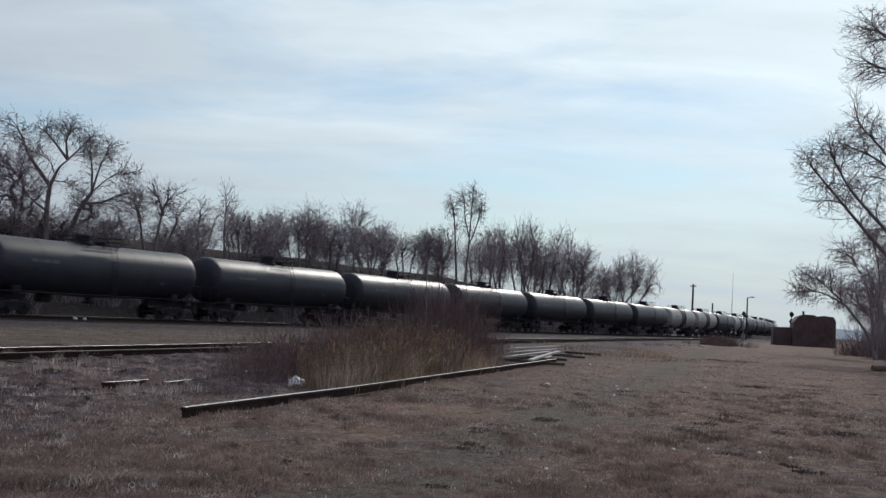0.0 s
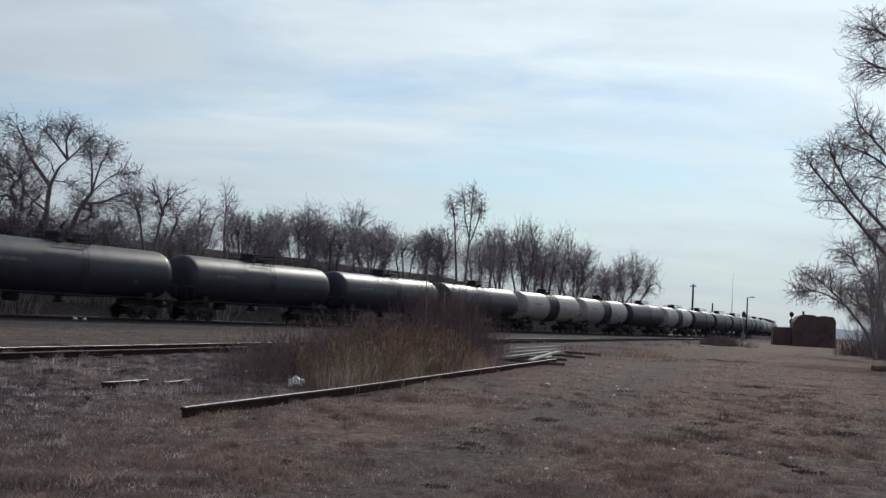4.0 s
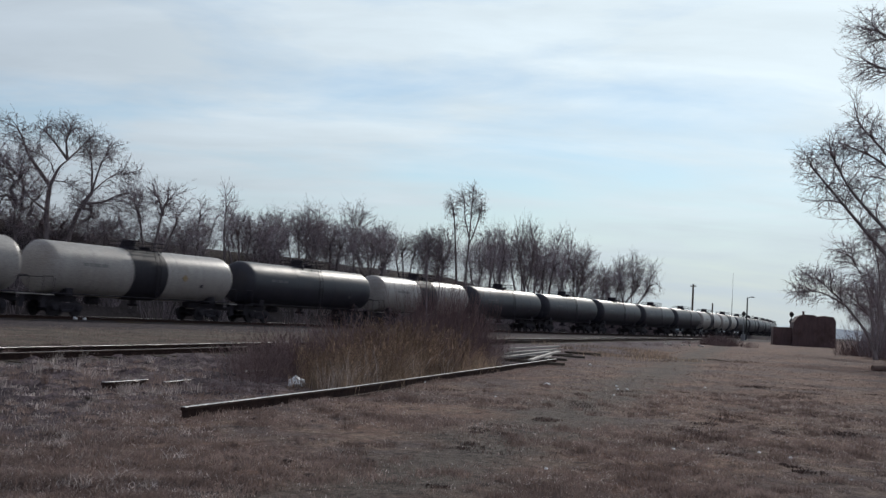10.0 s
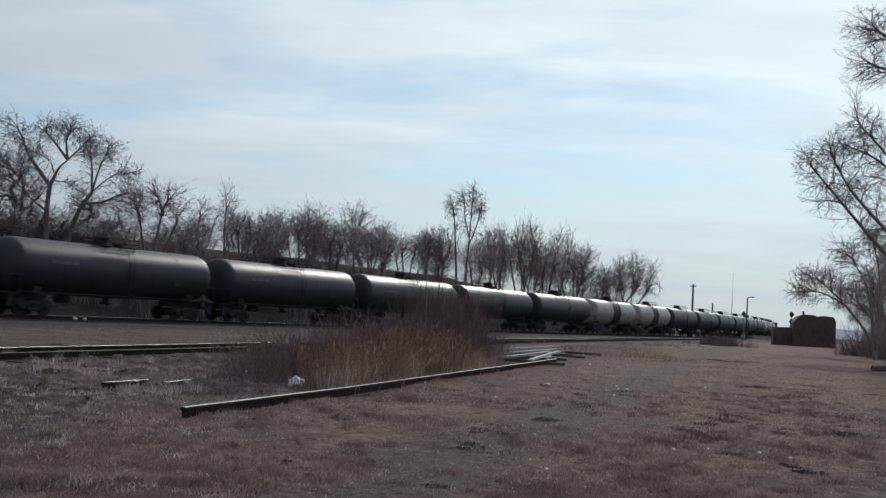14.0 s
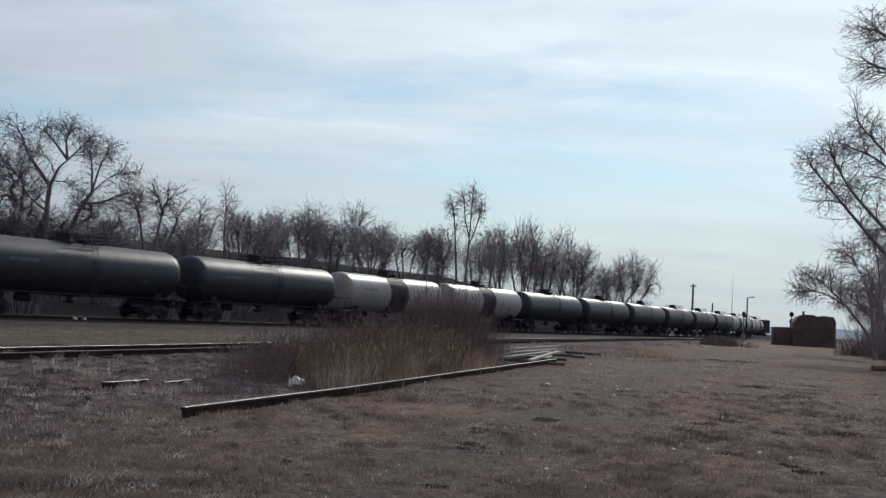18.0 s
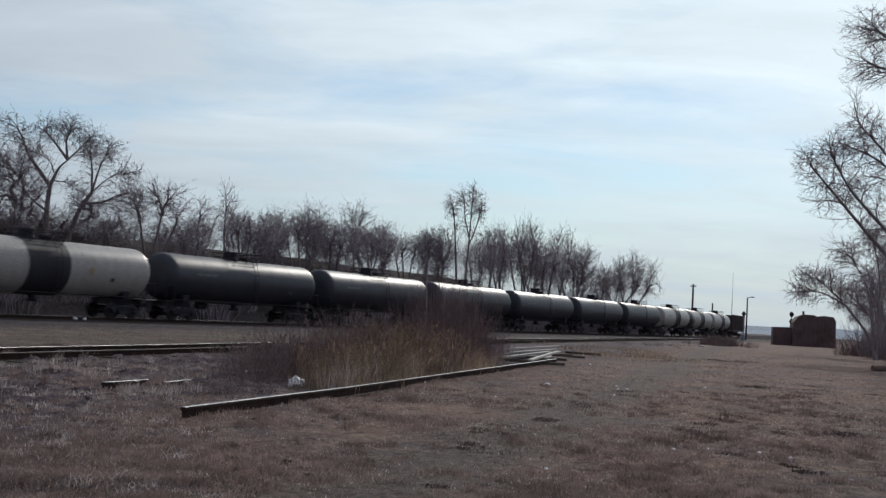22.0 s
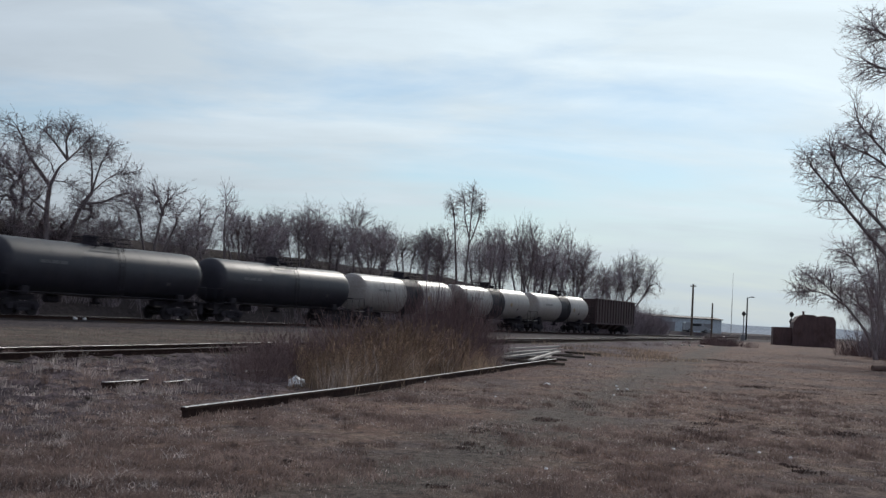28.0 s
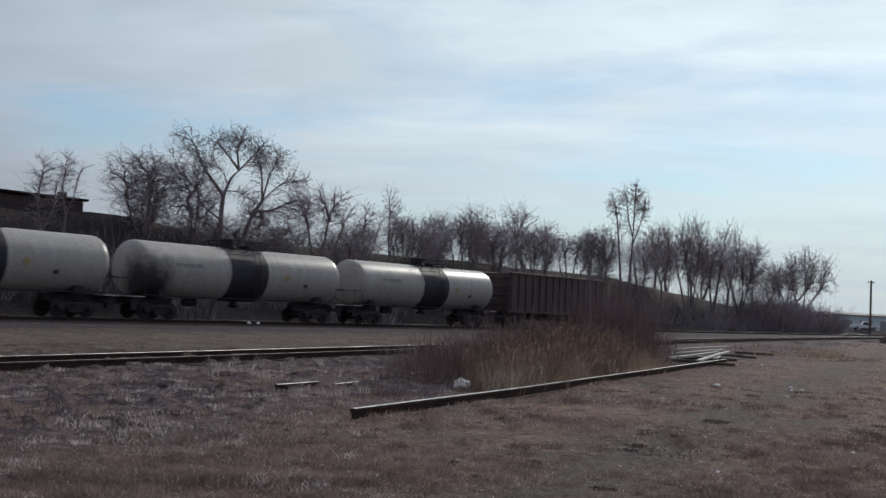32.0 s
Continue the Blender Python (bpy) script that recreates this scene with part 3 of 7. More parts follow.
def bank_z(p):
    """Height of the bank under a place."""
    lat0 = p.dot(LEFT) - DIST
    vs, ss, n, lats = BANK
    best, z = 1e9, 0.0
    for v in vs:
        d = (v[0] - p.x) ** 2 + (v[1] - p.y) ** 2
        if d < best:
            best, z = d, v[2]
    return max(-0.1, z - 0.25) if best < 60 and lat0 > 10 else -0.05


def spots_main(lat, a, b, step, z):
    return [line_at(a + i * step, lat, z) for i in range(int((b - a) / step) + 1)]


def build_main_line():
    bed = new("main_track_bed", sweep("main_track_bed", [(-2.6, -0.2), (-1.55, 0.025), (1.55, 0.025), (2.6, -0.2)], spots_main(0, -80, 460, 6, 0), M["ballast"]))
    tagged(bed, "dark ballast bed under the main line", "ballast", kind="structure")
    track = new("railway_track")
    tagged(track, "main line track with shiny-topped steel rails on wooden ties", "railway track")
    for lat in (-0.755, 0.755):
        r = shared("rail", sweep("rail", RAIL_SECTION, spots_main(lat, -80, 460, 4, RAIL_Z - 0.183), M["rail"]), track)
        shared("rail_head", sweep("rail_head", HEAD_SECTION, spots_main(lat, -80, 460, 4, RAIL_Z - 0.183), M["shine"]), r, label="polished rail head")
    bm = bmesh.new()
    box(bm, (0, 0, 0), (0.22, 2.6, 0.16), 0.012)
    me = bm_mesh("tie", bm, M["tie"])
    for i in range(290):
        p, h = line_at(-20 + i * 0.56, random.uniform(-0.05, 0.05), RAIL_Z - 0.183 - 0.079)
        shared("tie", me, track, Matrix.Translation(p) @ pose(0, 0, 0, 0, 0, math.degrees(h) + random.uniform(-1, 1)))


build_main_line()

# the siding: straight, turning in towards the main line
SIDE0 = Vector((-20.5, -10.0, 0))
SIDE_H = radians(90 - 16.6)


def side_at(s, lat=0.0, z=0.0):
    a = max(0.0, (s - 45) / 1100.0)
    f0, l0 = Vector((math.cos(SIDE_H), math.sin(SIDE_H), 0)), Vector((-math.sin(SIDE_H), math.cos(SIDE_H), 0))
    p = SIDE0 + f0 * (min(s, 45) + math.sin(a) * 1100) - l0 * ((1 - math.cos(a)) * 1100)
    h = SIDE_H - a
    return p + Vector((-math.sin(h), math.cos(h), 0)) * lat + Vector((0, 0, z)), h


def build_siding():
    spots = [side_at(-10 + 4 * i) for i in range(52)]
    bed = new("siding_bed", sweep("siding_bed", [(-2.2, -0.22), (-1.45, -0.005), (1.45, -0.005), (2.2, -0.22)], spots, M["ballast"]))
    tagged(bed, "low dirty ballast bed of the siding", "ballast", kind="structure")
    track = new("siding_track")
    tagged(track, "siding track with worn steel rails on half-buried ties", "railway track")
    for lat in (-0.755, 0.755):
        sp = [side_at(-10 + 4 * i, lat, 0.0) for i in range(52)]
        r = shared("rail", sweep("rail", RAIL_SECTION, sp, M["rail"]), track)
        shared("rail_head", sweep("rail_head", HEAD_SECTION, sp, M["shine"] if lat > 0 else M["dull"]), r, label="worn bright rail head" if lat > 0 else "dull rusty rail head")
    bm = bmesh.new()
    box(bm, (0, 0, 0), (0.22, 2.55, 0.14), 0.012)
    me = bm_mesh("tie", bm, M["tie"])
    for i in range(230):
        p, h = side_at(20 + i * 0.54, random.uniform(-0.08, 0.08), -0.052 + random.uniform(-0.02, 0.015))
        shared("tie", me, track, Matrix.Translation(p) @ pose(0, 0, 0, 0, 0, math.degrees(h) + random.uniform(-2, 2)))


build_siding()


# ---------------------------------------------------------------- bare trees
def tube(vs, fs, pts, rads, n):
    """A tapered tube through pts."""
    base = len(vs)
    for i, (p, r) in enumerate(zip(pts, rads)):
        d = (pts[min(i + 1, len(pts) - 1)] - pts[max(i - 1, 0)]).normalized()
        u = d.orthogonal().normalized()
        w = d.cross(u)
        for k in range(n):
            a = 2 * math.pi * k / n
            vs.append(p + (u * math.cos(a) + w * math.sin(a)) * r)
    for i in range(len(pts) - 1):
        for k in range(n):
            fs.append((base + i * n + k, base + i * n + (k + 1) % n, base + (i + 1) * n + (k + 1) % n, base + (i + 1) * n + k))


def spike(vs, fs, p, q, r):
    """A thin twig from p to q, three sides and a point."""
    d = (q - p).normalized()
    u = d.orthogonal().normalized()
    w = d.cross(u)
    b = len(vs)
    vs.extend((p + u * r, p + (u * -0.5 + w * 0.87) * r, p + (u * -0.5 - w * 0.87) * r, q))
    fs.extend(((b, b + 1, b + 3), (b + 1, b + 2, b + 3), (b + 2, b, b + 3)))


def bough(pts, steps=5):
    """A smooth run of places through pts."""
    if len(pts) < 3:
        return [pts[0].lerp(pts[-1], k / 3) for k in range(4)]
    out_ = []
    for i in range(len(pts) - 1):
        a, b, c, d = pts[max(0, i - 1)], pts[i], pts[i + 1], pts[min(len(pts) - 1, i + 2)]
        for k in range(steps):
            u = k / steps
            out_.append(0.5 * (2 * b + (c - a) * u + (2 * a - 5 * b + 4 * c - d) * u * u + (3 * b - a - 3 * c + d) * u ** 3))
    return out_ + [pts[-1]]


def fan_tree(seed, label, limbs, blobs, tip=0.011, twig=0.7, twigs=3, bend=0.10, reach=0.42, girth=0.47, hull=0.45, lift=0.10, name="tree", h=0.0, swell=1.0):
    """A bare tree. limbs: runs of (x, y, z), each starting on an earlier one; blobs: centre, three radii and count of the crown's twig ends.
    From the limbs the branches fork again and again until every twig end is reached."""
    rng = np.random.default_rng(seed)
    ends = []
    for x, y, z, a, b, c, n in blobs:
        v = rng.normal(size=(n, 3))
        v /= np.linalg.norm(v, axis=1)[:, None]
        lobes = np.array([0.82 + 0.5 * noise.noise(Vector(q) * 1.7 + Vector((seed, x, z))) + 0.25 * noise.noise(Vector(q) * 4.5 + Vector((z, seed, y))) for q in v])
        ends.append(v * (rng.random(n) ** hull * lobes)[:, None] * (a * 1.12, b * 1.12, c * 1.12) + (x, y, z))
    ends = np.concatenate(ends)
    trunk, crown = ([], []), ([], [])

    def stick(pts, r0, r1):
        n = len(pts)
        rads = [r0 + (r1 - r0) * i / (n - 1) for i in range(n)]
        sides = 8 if r0 > 0.12 else 5 if r0 > 0.045 else 4 if r0 > 0.022 else 3
        tube(*(trunk if r0 > 0.05 else crown), [Vector(p) for p in pts], rads, sides)

    def girth_of(n):
        return tip * max(1, n) ** girth

    def curve(p, d, q):
        """Leaves p along d and bends to q."""
        L = np.linalg.norm(q - p)
        if L < 0.45:
            return [p, q]
        mid = (p + q) / 2 + d * L * 0.14 + rng.normal(0, bend * L * 0.6, 3)
        if L < 1.2:
            return [p, mid, q]
        return [p, p * 0.5 + mid * 0.5 + d * L * 0.05 + rng.normal(0, bend * L * 0.2, 3), mid, mid * 0.5 + q * 0.5 + rng.normal(0, bend * L * 0.25, 3), q]

    def spray(p, d, k, size):
        for _ in range(k):
            e = d + rng.normal(0, 0.33, 3) + (0, 0, lift)
            spike(*crown, Vector(p), Vector(p + e / np.linalg.norm(e) * size * rng.uniform(0.45, 1.2)), tip * 0.62)

    def fork(p, d, who, r_in):
        T = ends[who]
        n = len(who)
        to = T.mean(0) - p
        dist = max(1e-3, np.linalg.norm(to))
        if n == 1:
            pts = curve(p, d, T[0])
            stick(pts, min(r_in, tip * 1.15), tip * 0.6)
            along = (pts[-1] - pts[-2]) / max(1e-6, np.linalg.norm(pts[-1] - pts[-2]))
            spray(pts[-1], along, twigs, twig)
            spray(pts[len(pts) // 2], along, 1 + twigs // 2, twig * 0.8)
            return
        w = d * 0.85 + to / dist + rng.normal(0, 0.10, 3) + (0, 0, lift * 0.5)
        w /= np.linalg.norm(w)
        q = p + w * dist * reach * rng.uniform(0.75, 1.25)
        pts = curve(p, d, q)
        r = min(r_in, girth_of(n))
        stick(pts, r, r * 0.9)
        along = (pts[-1] - pts[-2]) / max(1e-6, np.linalg.norm(pts[-1] - pts[-2]))
        if n < 14:
            spray((pts[0] + pts[-1]) / 2, along, twigs // 2 + 1, twig)
        v = T - q
        v = v / np.maximum(1e-6, np.linalg.norm(v, axis=1))[:, None]
        v = v - v.mean(0)
        axis = np.linalg.svd(v, full_matrices=False)[2][0] if n > 2 else v[0]
        axis = axis + rng.normal(0, 0.25, 3)
        rank = np.argsort(v @ axis)
        cut = min(n - 1, max(1, int(n * rng.uniform(0.3, 0.7))))
        for half in (rank[:cut], rank[cut:]):
            fork(q, along, who[half], r)

    # twig ends go to the nearest place on the outer limbs
    spots, owner = [], []
    runs = [bough([Vector(p) for p in limb]) for limb in limbs]
    outer = runs[1:] if len(runs) > 1 else runs
    for i, run in enumerate(outer):
        n = len(run)
        for k in range(max(1, n // 4), n, 1 if n < 12 else 2) if n > 4 else (n - 1,):
            spots.append(np.array(run[k])); owner.append((i, k))
        spots.append(np.array(run[-1])); owner.append((i, n - 1))
    spots = np.array(spots)
    gap = np.linalg.norm(ends[:, None] - spots[None], axis=2)
    gap += np.maximum(0, spots[None, :, 2] - ends[:, None, 2]) * 1.2        # branches rise
    ahead = np.array([np.array((outer[i][k] - outer[i][max(0, k - 1)]).normalized()) for i, k in owner])
    to = ends[:, None] - spots[None]
    gap += 1.1 * np.maximum(0, 0.75 * np.linalg.norm(to, axis=2) - (to * ahead[None]).sum(2))       # and leave at a sharp angle
    nearest = gap.argmin(1)
    load = [0] * len(runs)
    for q in nearest:
        load[owner[q][0] + (1 if len(runs) > 1 else 0)] += 1
    for i in range(len(runs) - 1, 0, -1):      # a limb carries the limbs that leave it
        foot = runs[i][0]
        below = min(range(i), key=lambda j: min((v - foot).length for v in runs[j]) + 0.001 * (i - j))
        load[below] += load[i]
    for i, run in enumerate(runs):
        r0 = girth_of(load[i]) * swell
        stick(run, r0 * (1.25 if i == 0 else 1.0), max(tip * 1.3, r0 * (0.85 if i == 0 and len(runs) > 1 else 0.3)))
    for s in range(len(spots)):
        who = np.nonzero(nearest == s)[0]
        if len(who):
            i, k = owner[s]
            run = outer[i]
            d = np.array(run[k] - run[max(0, k - 1)]) if k else np.array(run[1] - run[0])
            fork(spots[s], d / max(1e-6, np.linalg.norm(d)), who, girth_of(len(who)))
    if h:
        zs = sorted(v.z for v in crown[0])
        k = h / zs[int(len(zs) * 0.995)]
        for v in trunk[0] + crown[0]:
            v *= k
    tree = new(name)
    tagged(tree, label, "tree")
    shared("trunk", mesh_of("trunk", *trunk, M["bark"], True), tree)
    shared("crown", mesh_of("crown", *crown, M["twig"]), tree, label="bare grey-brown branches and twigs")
    return tree


KIND_H = 12.0
KINDS = [fan_tree(11, "leafless tree with a rounded twiggy crown on the bank", [[(0, 0, -0.4), (0.1, 0, 1.6), (-0.1, 0, 3.2)], [(-0.1, 0, 3.2), (-0.8, 0.5, 5.4)], [(-0.1, 0, 3.2), (0.9, -0.4, 5.6)], [(0, 0, 2.6), (0.3, 0.9, 5.0)]],
                  [(0, 0, 7.7, 3.68, 3.68, 4.6, 1010), (0, 0, 5.1, 2.99, 2.99, 1.84, 130)], tip=0.0125, twig=0.6, twigs=3, reach=0.34, bend=0.16, swell=0.7, h=12),
         fan_tree(12, "leafless slender tree with a few upright branches on the bank", [[(0, 0, -0.4), (0.15, 0, 3.0)], [(0.15, 0, 3.0), (-0.3, 0, 6), (-0.2, 0, 8)], [(0.15, 0, 3.0), (0.8, 0.3, 5.6), (1.1, 0.2, 7.4)]],
                  [(0.2, 0, 8.3, 1.95, 1.95, 3.68, 280), (0.3, 0, 5.1, 1.61, 1.61, 1.84, 60)], tip=0.0125, twig=0.6, twigs=3, reach=0.26, swell=0.7, h=12, lift=0.2),
         fan_tree(13, "leafless many-stemmed tree with a dense crown on the bank", [[(0, 0, -0.4), (0, 0, 0.6)], [(0, 0, 0.4), (-0.9, 0.2, 3), (-1.6, 0.3, 5.6)], [(0, 0, 0.5), (0.3, 0.4, 3.2), (0.2, 0.6, 6.2)], [(0, 0, 0.4), (1.0, -0.3, 2.8), (1.9, -0.5, 5.4)]],
                  [(-1.2, 0, 7.6, 2.99, 3.22, 4.02, 730), (1.4, 0, 7.4, 2.99, 3.22, 4.14, 730), (0, 0, 4.3, 3.45, 2.99, 1.84, 170)], tip=0.0125, twig=0.6, twigs=3, reach=0.34, bend=0.16, swell=0.7, h=12, lift=0.07),
         fan_tree(14, "leafless open tree leaning away from the wood", [[(0, 0, -0.4), (0.3, 0, 1.8)], [(0.3, 0, 1.8), (-0.8, 0.2, 4.2), (-1.6, 0.2, 6.4)], [(0.3, 0, 1.8), (1.6, 0.2, 3.6), (3.4, 0, 5.6)], [(0.3, 0, 1.8), (0.7, 0, 4.4), (0.8, 0.2, 6.6)]],
                  [(3.6, 0, 7.3, 2.99, 2.99, 3.68, 530), (0.6, 0, 8.3, 2.53, 2.53, 3.33, 360), (-1.8, 0, 7.1, 2.18, 2.3, 2.99, 310)], tip=0.0125, twig=0.6, twigs=3, reach=0.26, swell=0.7, h=12, bend=0.12),
         fan_tree(15, "leafless tree of several stems fanning out from the ground", [[(0, 0, -0.4), (0, 0, 0.5)], [(0, 0, 0.4), (-1.1, 0, 3.6), (-2.0, 0, 6.6)], [(0, 0, 0.4), (-0.2, 0.3, 3.8), (-0.6, 0.4, 7.4)], [(0, 0, 0.4), (0.7, 0.2, 3.8), (1.2, 0.2, 7.0)], [(0, 0, 0.4), (1.3, -0.2, 3.2), (2.5, -0.3, 5.8)]],
                  [(-1.6, 0, 8.3, 1.95, 2.3, 3.22, 360), (0.3, 0, 8.9, 1.95, 2.3, 3.22, 360), (2.1, 0, 7.7, 2.07, 2.3, 3.22, 360)], tip=0.0125, twig=0.6, twigs=3, reach=0.26, swell=0.7, h=12, lift=0.22)]

# the wood's edge: metres along the line, metres behind it, height of the top over the field, crown's width against its kind's, kind
ROW = [(31, 16, 12.6, 0.9, 1), (37, 17, 12.8, 0.8, 1), (43.5, 15, 11.7, 0.9, 1), (46, 16, 12.1, 0.7, 1), (53.5, 17, 11.8, 0.9, 2), (57, 15.5, 11.9, 0.8, 0), (59.5, 16, 10.6, 0.9, 2), (63, 17, 9.8, 0.9, 2), (66.5, 16, 9.3, 0.8, 0),
       (70.7, 15, 10.7, 0.9, 4), (74.5, 15, 10.5, 0.65, 2), (78.0, 16, 10.3, 1.0, 1), (80.2, 15, 11.7, 0.8, 1), (82.5, 15, 10.3, 0.7, 4), (86, 15, 10.6, 0.8, 2), (88.5, 16, 10.6, 0.8, 0), (92, 15, 11.2, 0.75, 4),
       (95, 16, 12.0, 0.7, 0), (98.2, 15, 12.6, 0.8, 2), (102.0, 15, 12.8, 0.75, 0), (106, 15, 12.6, 0.85, 2), (109.5, 16, 11.4, 0.7, 0), (113.5, 15, 10.9, 0.8, 4), (118, 15, 12.2, 0.85, 4), (121.5, 15, 13.0, 0.8, 2),
       (132, 15, 14.0, 0.8, 2), (138.5, 15, 14.2, 0.85, 0), (145.5, 14, 15.0, 0.95, 4), (151, 16, 16.3, 0.95, 0), (157, 15, 16.3, 0.95, 2), (163, 15, 16.0, 1.0, 0), (168, 15, 15.9, 1.0, 2), (174, 15, 14.6, 0.9, 0),
       (180, 14, 12.8, 0.9, 0), (186.5, 13.5, 13.0, 1.05, 4), (193, 15, 12.2, 0.9, 3), (196, 13.5, 12.6, 1.0, 3)]


def plant_row():
    used = set()
    rng = random.Random(5)
    behind = [(s + rng.uniform(1.0, 3.0), lat + rng.uniform(5.5, 9.0), top * rng.uniform(0.93, 1.0), wide * rng.uniform(0.85, 1.1), (0, 2, 0, 4, 2)[i % 5])
              for i, (s, lat, top, wide, kind) in enumerate(ROW) if i > 3 and i % 2 and s < 178]
    for s, lat, top, wide, kind in ROW + behind:
        p, _ = line_at(s, lat)
        z = min(bank_z(p), top - 7.0)
        k = (top + min(0.8, max(0.0, (s - 62) / 30)) - z) * (1.22 if 75 < s < 178 else 1.05) / KIND_H
        turn = rng.uniform(0, 360) if kind != 3 else -12
        m = Matrix.Translation((p.x, p.y, z)) @ pose(0, 0, 0, 0, 0, turn) @ Matrix.Diagonal((wide, wide, k, 1))
        if kind not in used:
            used.add(kind)
            KINDS[kind].matrix_basis = m
            tagged(KINDS[kind], group="trees behind the line")
        else:
            copy_thing(KINDS[kind], m)


plant_row()
tall = fan_tree(21, "tall leafless tree with two stems and a rounded top", [[(0, 0, -0.4), (0, 0, 0.8)], [(-0.1, 0, 0.6), (-0.6, 0, 6), (-0.9, 0.1, 10), (-1.3, 0, 14.0)], [(0.1, 0, 0.6), (0.5, 0.1, 6), (0.75, 0, 11), (0.9, 0, 16.4)],
                 [(0.7, 0, 10.2), (1.5, 0.3, 12.6), (2.0, 0.3, 14.6)], [(0.7, 0, 11.4), (0.1, -0.4, 13.6), (-0.1, -0.4, 15.6)]],
                [(-1.5, 0, 15.0, 1.6, 1.8, 2.4, 230), (0.6, 0, 16.2, 1.8, 1.8, 2.2, 330), (1.9, 0, 14.8, 1.2, 1.6, 2.0, 220), (0.2, 0, 12.6, 2.0, 1.8, 1.8, 170), (0.1, 0, 9.4, 1.8, 1.7, 1.8, 110), (0, 0, 6.4, 1.5, 1.5, 1.6, 50)],
                tip=0.0115, twig=0.55, twigs=3, reach=0.3, swell=0.62, h=18.5, lift=0.3, hull=0.4)
p_, _ = line_at(127.7, 15)
tall.matrix_basis = pose(p_.x, p_.y, -0.05)

big = fan_tree(41, "big old leafless tree with heavy forked limbs behind the line",
               [[(0.0, 0, -0.5), (0.3, 0, 3.0), (0.2, 0, 5.1), (0.3, 0, 6.8)], [(0.3, 0, 6.8), (-0.7, 0.3, 8.1), (-1.4, 0.4, 9.1), (-1.9, 0.2, 10.3)], [(0.3, 0, 6.8), (0.8, -0.2, 8.1), (1.4, -0.2, 8.8)],
                [(1.4, -0.2, 8.8), (0.7, 0.2, 9.7), (0.1, 0.4, 10.4)], [(1.4, -0.2, 8.8), (1.2, -0.6, 10.0), (1.4, -0.8, 10.8)], [(1.4, -0.2, 8.8), (2.1, 0.3, 9.7), (2.7, 0.3, 10.4)],
                [(0.2, 0, 4.9), (-1.2, 0.5, 6.0), (-1.7, 0.7, 7.1), (-2.7, 0.8, 8.2)], [(0.3, 0, 7.2), (1.3, -0.5, 7.1), (2.1, -0.7, 6.7)], [(0.5, 0, 7.8), (0.1, -0.6, 8.6), (-1.0, -0.9, 9.1)]],
               [(-2.8, 0.2, 10.6, 1.86, 2.03, 1.86, 230), (-0.1, 0.4, 10.9, 1.86, 2.03, 1.52, 250), (1.4, -0.8, 11.2, 1.52, 1.86, 1.52, 220), (2.9, 0.3, 10.3, 1.52, 1.86, 1.86, 230), (-3.5, 0.9, 7.9, 2.03, 2.03, 1.69, 220),
                (2, -0.7, 6.9, 1.52, 1.52, 1.35, 110), (-1, -0.9, 9.2, 1.35, 1.52, 1.18, 110), (-1.6, 0.3, 8.9, 1.69, 1.69, 1.69, 80), (-1.2, 0, 6.1, 1.52, 1.52, 1.52, 80)],
               tip=0.0095, reach=0.38, twig=0.42, twigs=3, bend=0.22, girth=0.45, lift=0.04, swell=0.7)
big.matrix_basis = pose(-29.5, 82.0, 2.6, 0, 0, 19.8)
second = fan_tree(44, "old leafless tree with leaning trunk and curled limbs",
                  [[(-1.1, 0, -0.5), (-0.5, 0, 3.1), (0.1, 0, 5.2), (0.9, 0, 6.6)], [(0.9, 0, 6.6), (0.8, 0.2, 8.4), (0.6, 0.2, 9.4)], [(0.9, 0, 6.6), (1.3, -0.3, 8.4), (1.7, -0.4, 9.5)], [(0.9, 0, 6.6), (2.1, 0.3, 7.9), (3.2, 0.3, 8.3)],
                   [(0.4, 0, 5.8), (1.6, -0.3, 5.9), (2.7, -0.4, 6.5)]],
                  [(0.5, 0.2, 9.7, 1.18, 1.52, 1.52, 170), (1.9, -0.4, 9.8, 1.52, 1.52, 1.35, 230), (3.5, 0.3, 8, 1.52, 1.69, 1.52, 230), (3.4, -0.3, 6.3, 1.69, 1.69, 1.52, 200), (1.3, 0, 8.3, 1.52, 1.35, 1.35, 80),
                   (0.7, 0, 5.3, 2.03, 1.69, 2.2, 700)], tip=0.0095, reach=0.38, twig=0.42, twigs=3, bend=0.22, girth=0.45, lift=0.02, swell=0.6)
second.matrix_basis = pose(-27.5, 83.5, 2.6, 0, 0, 18.2)

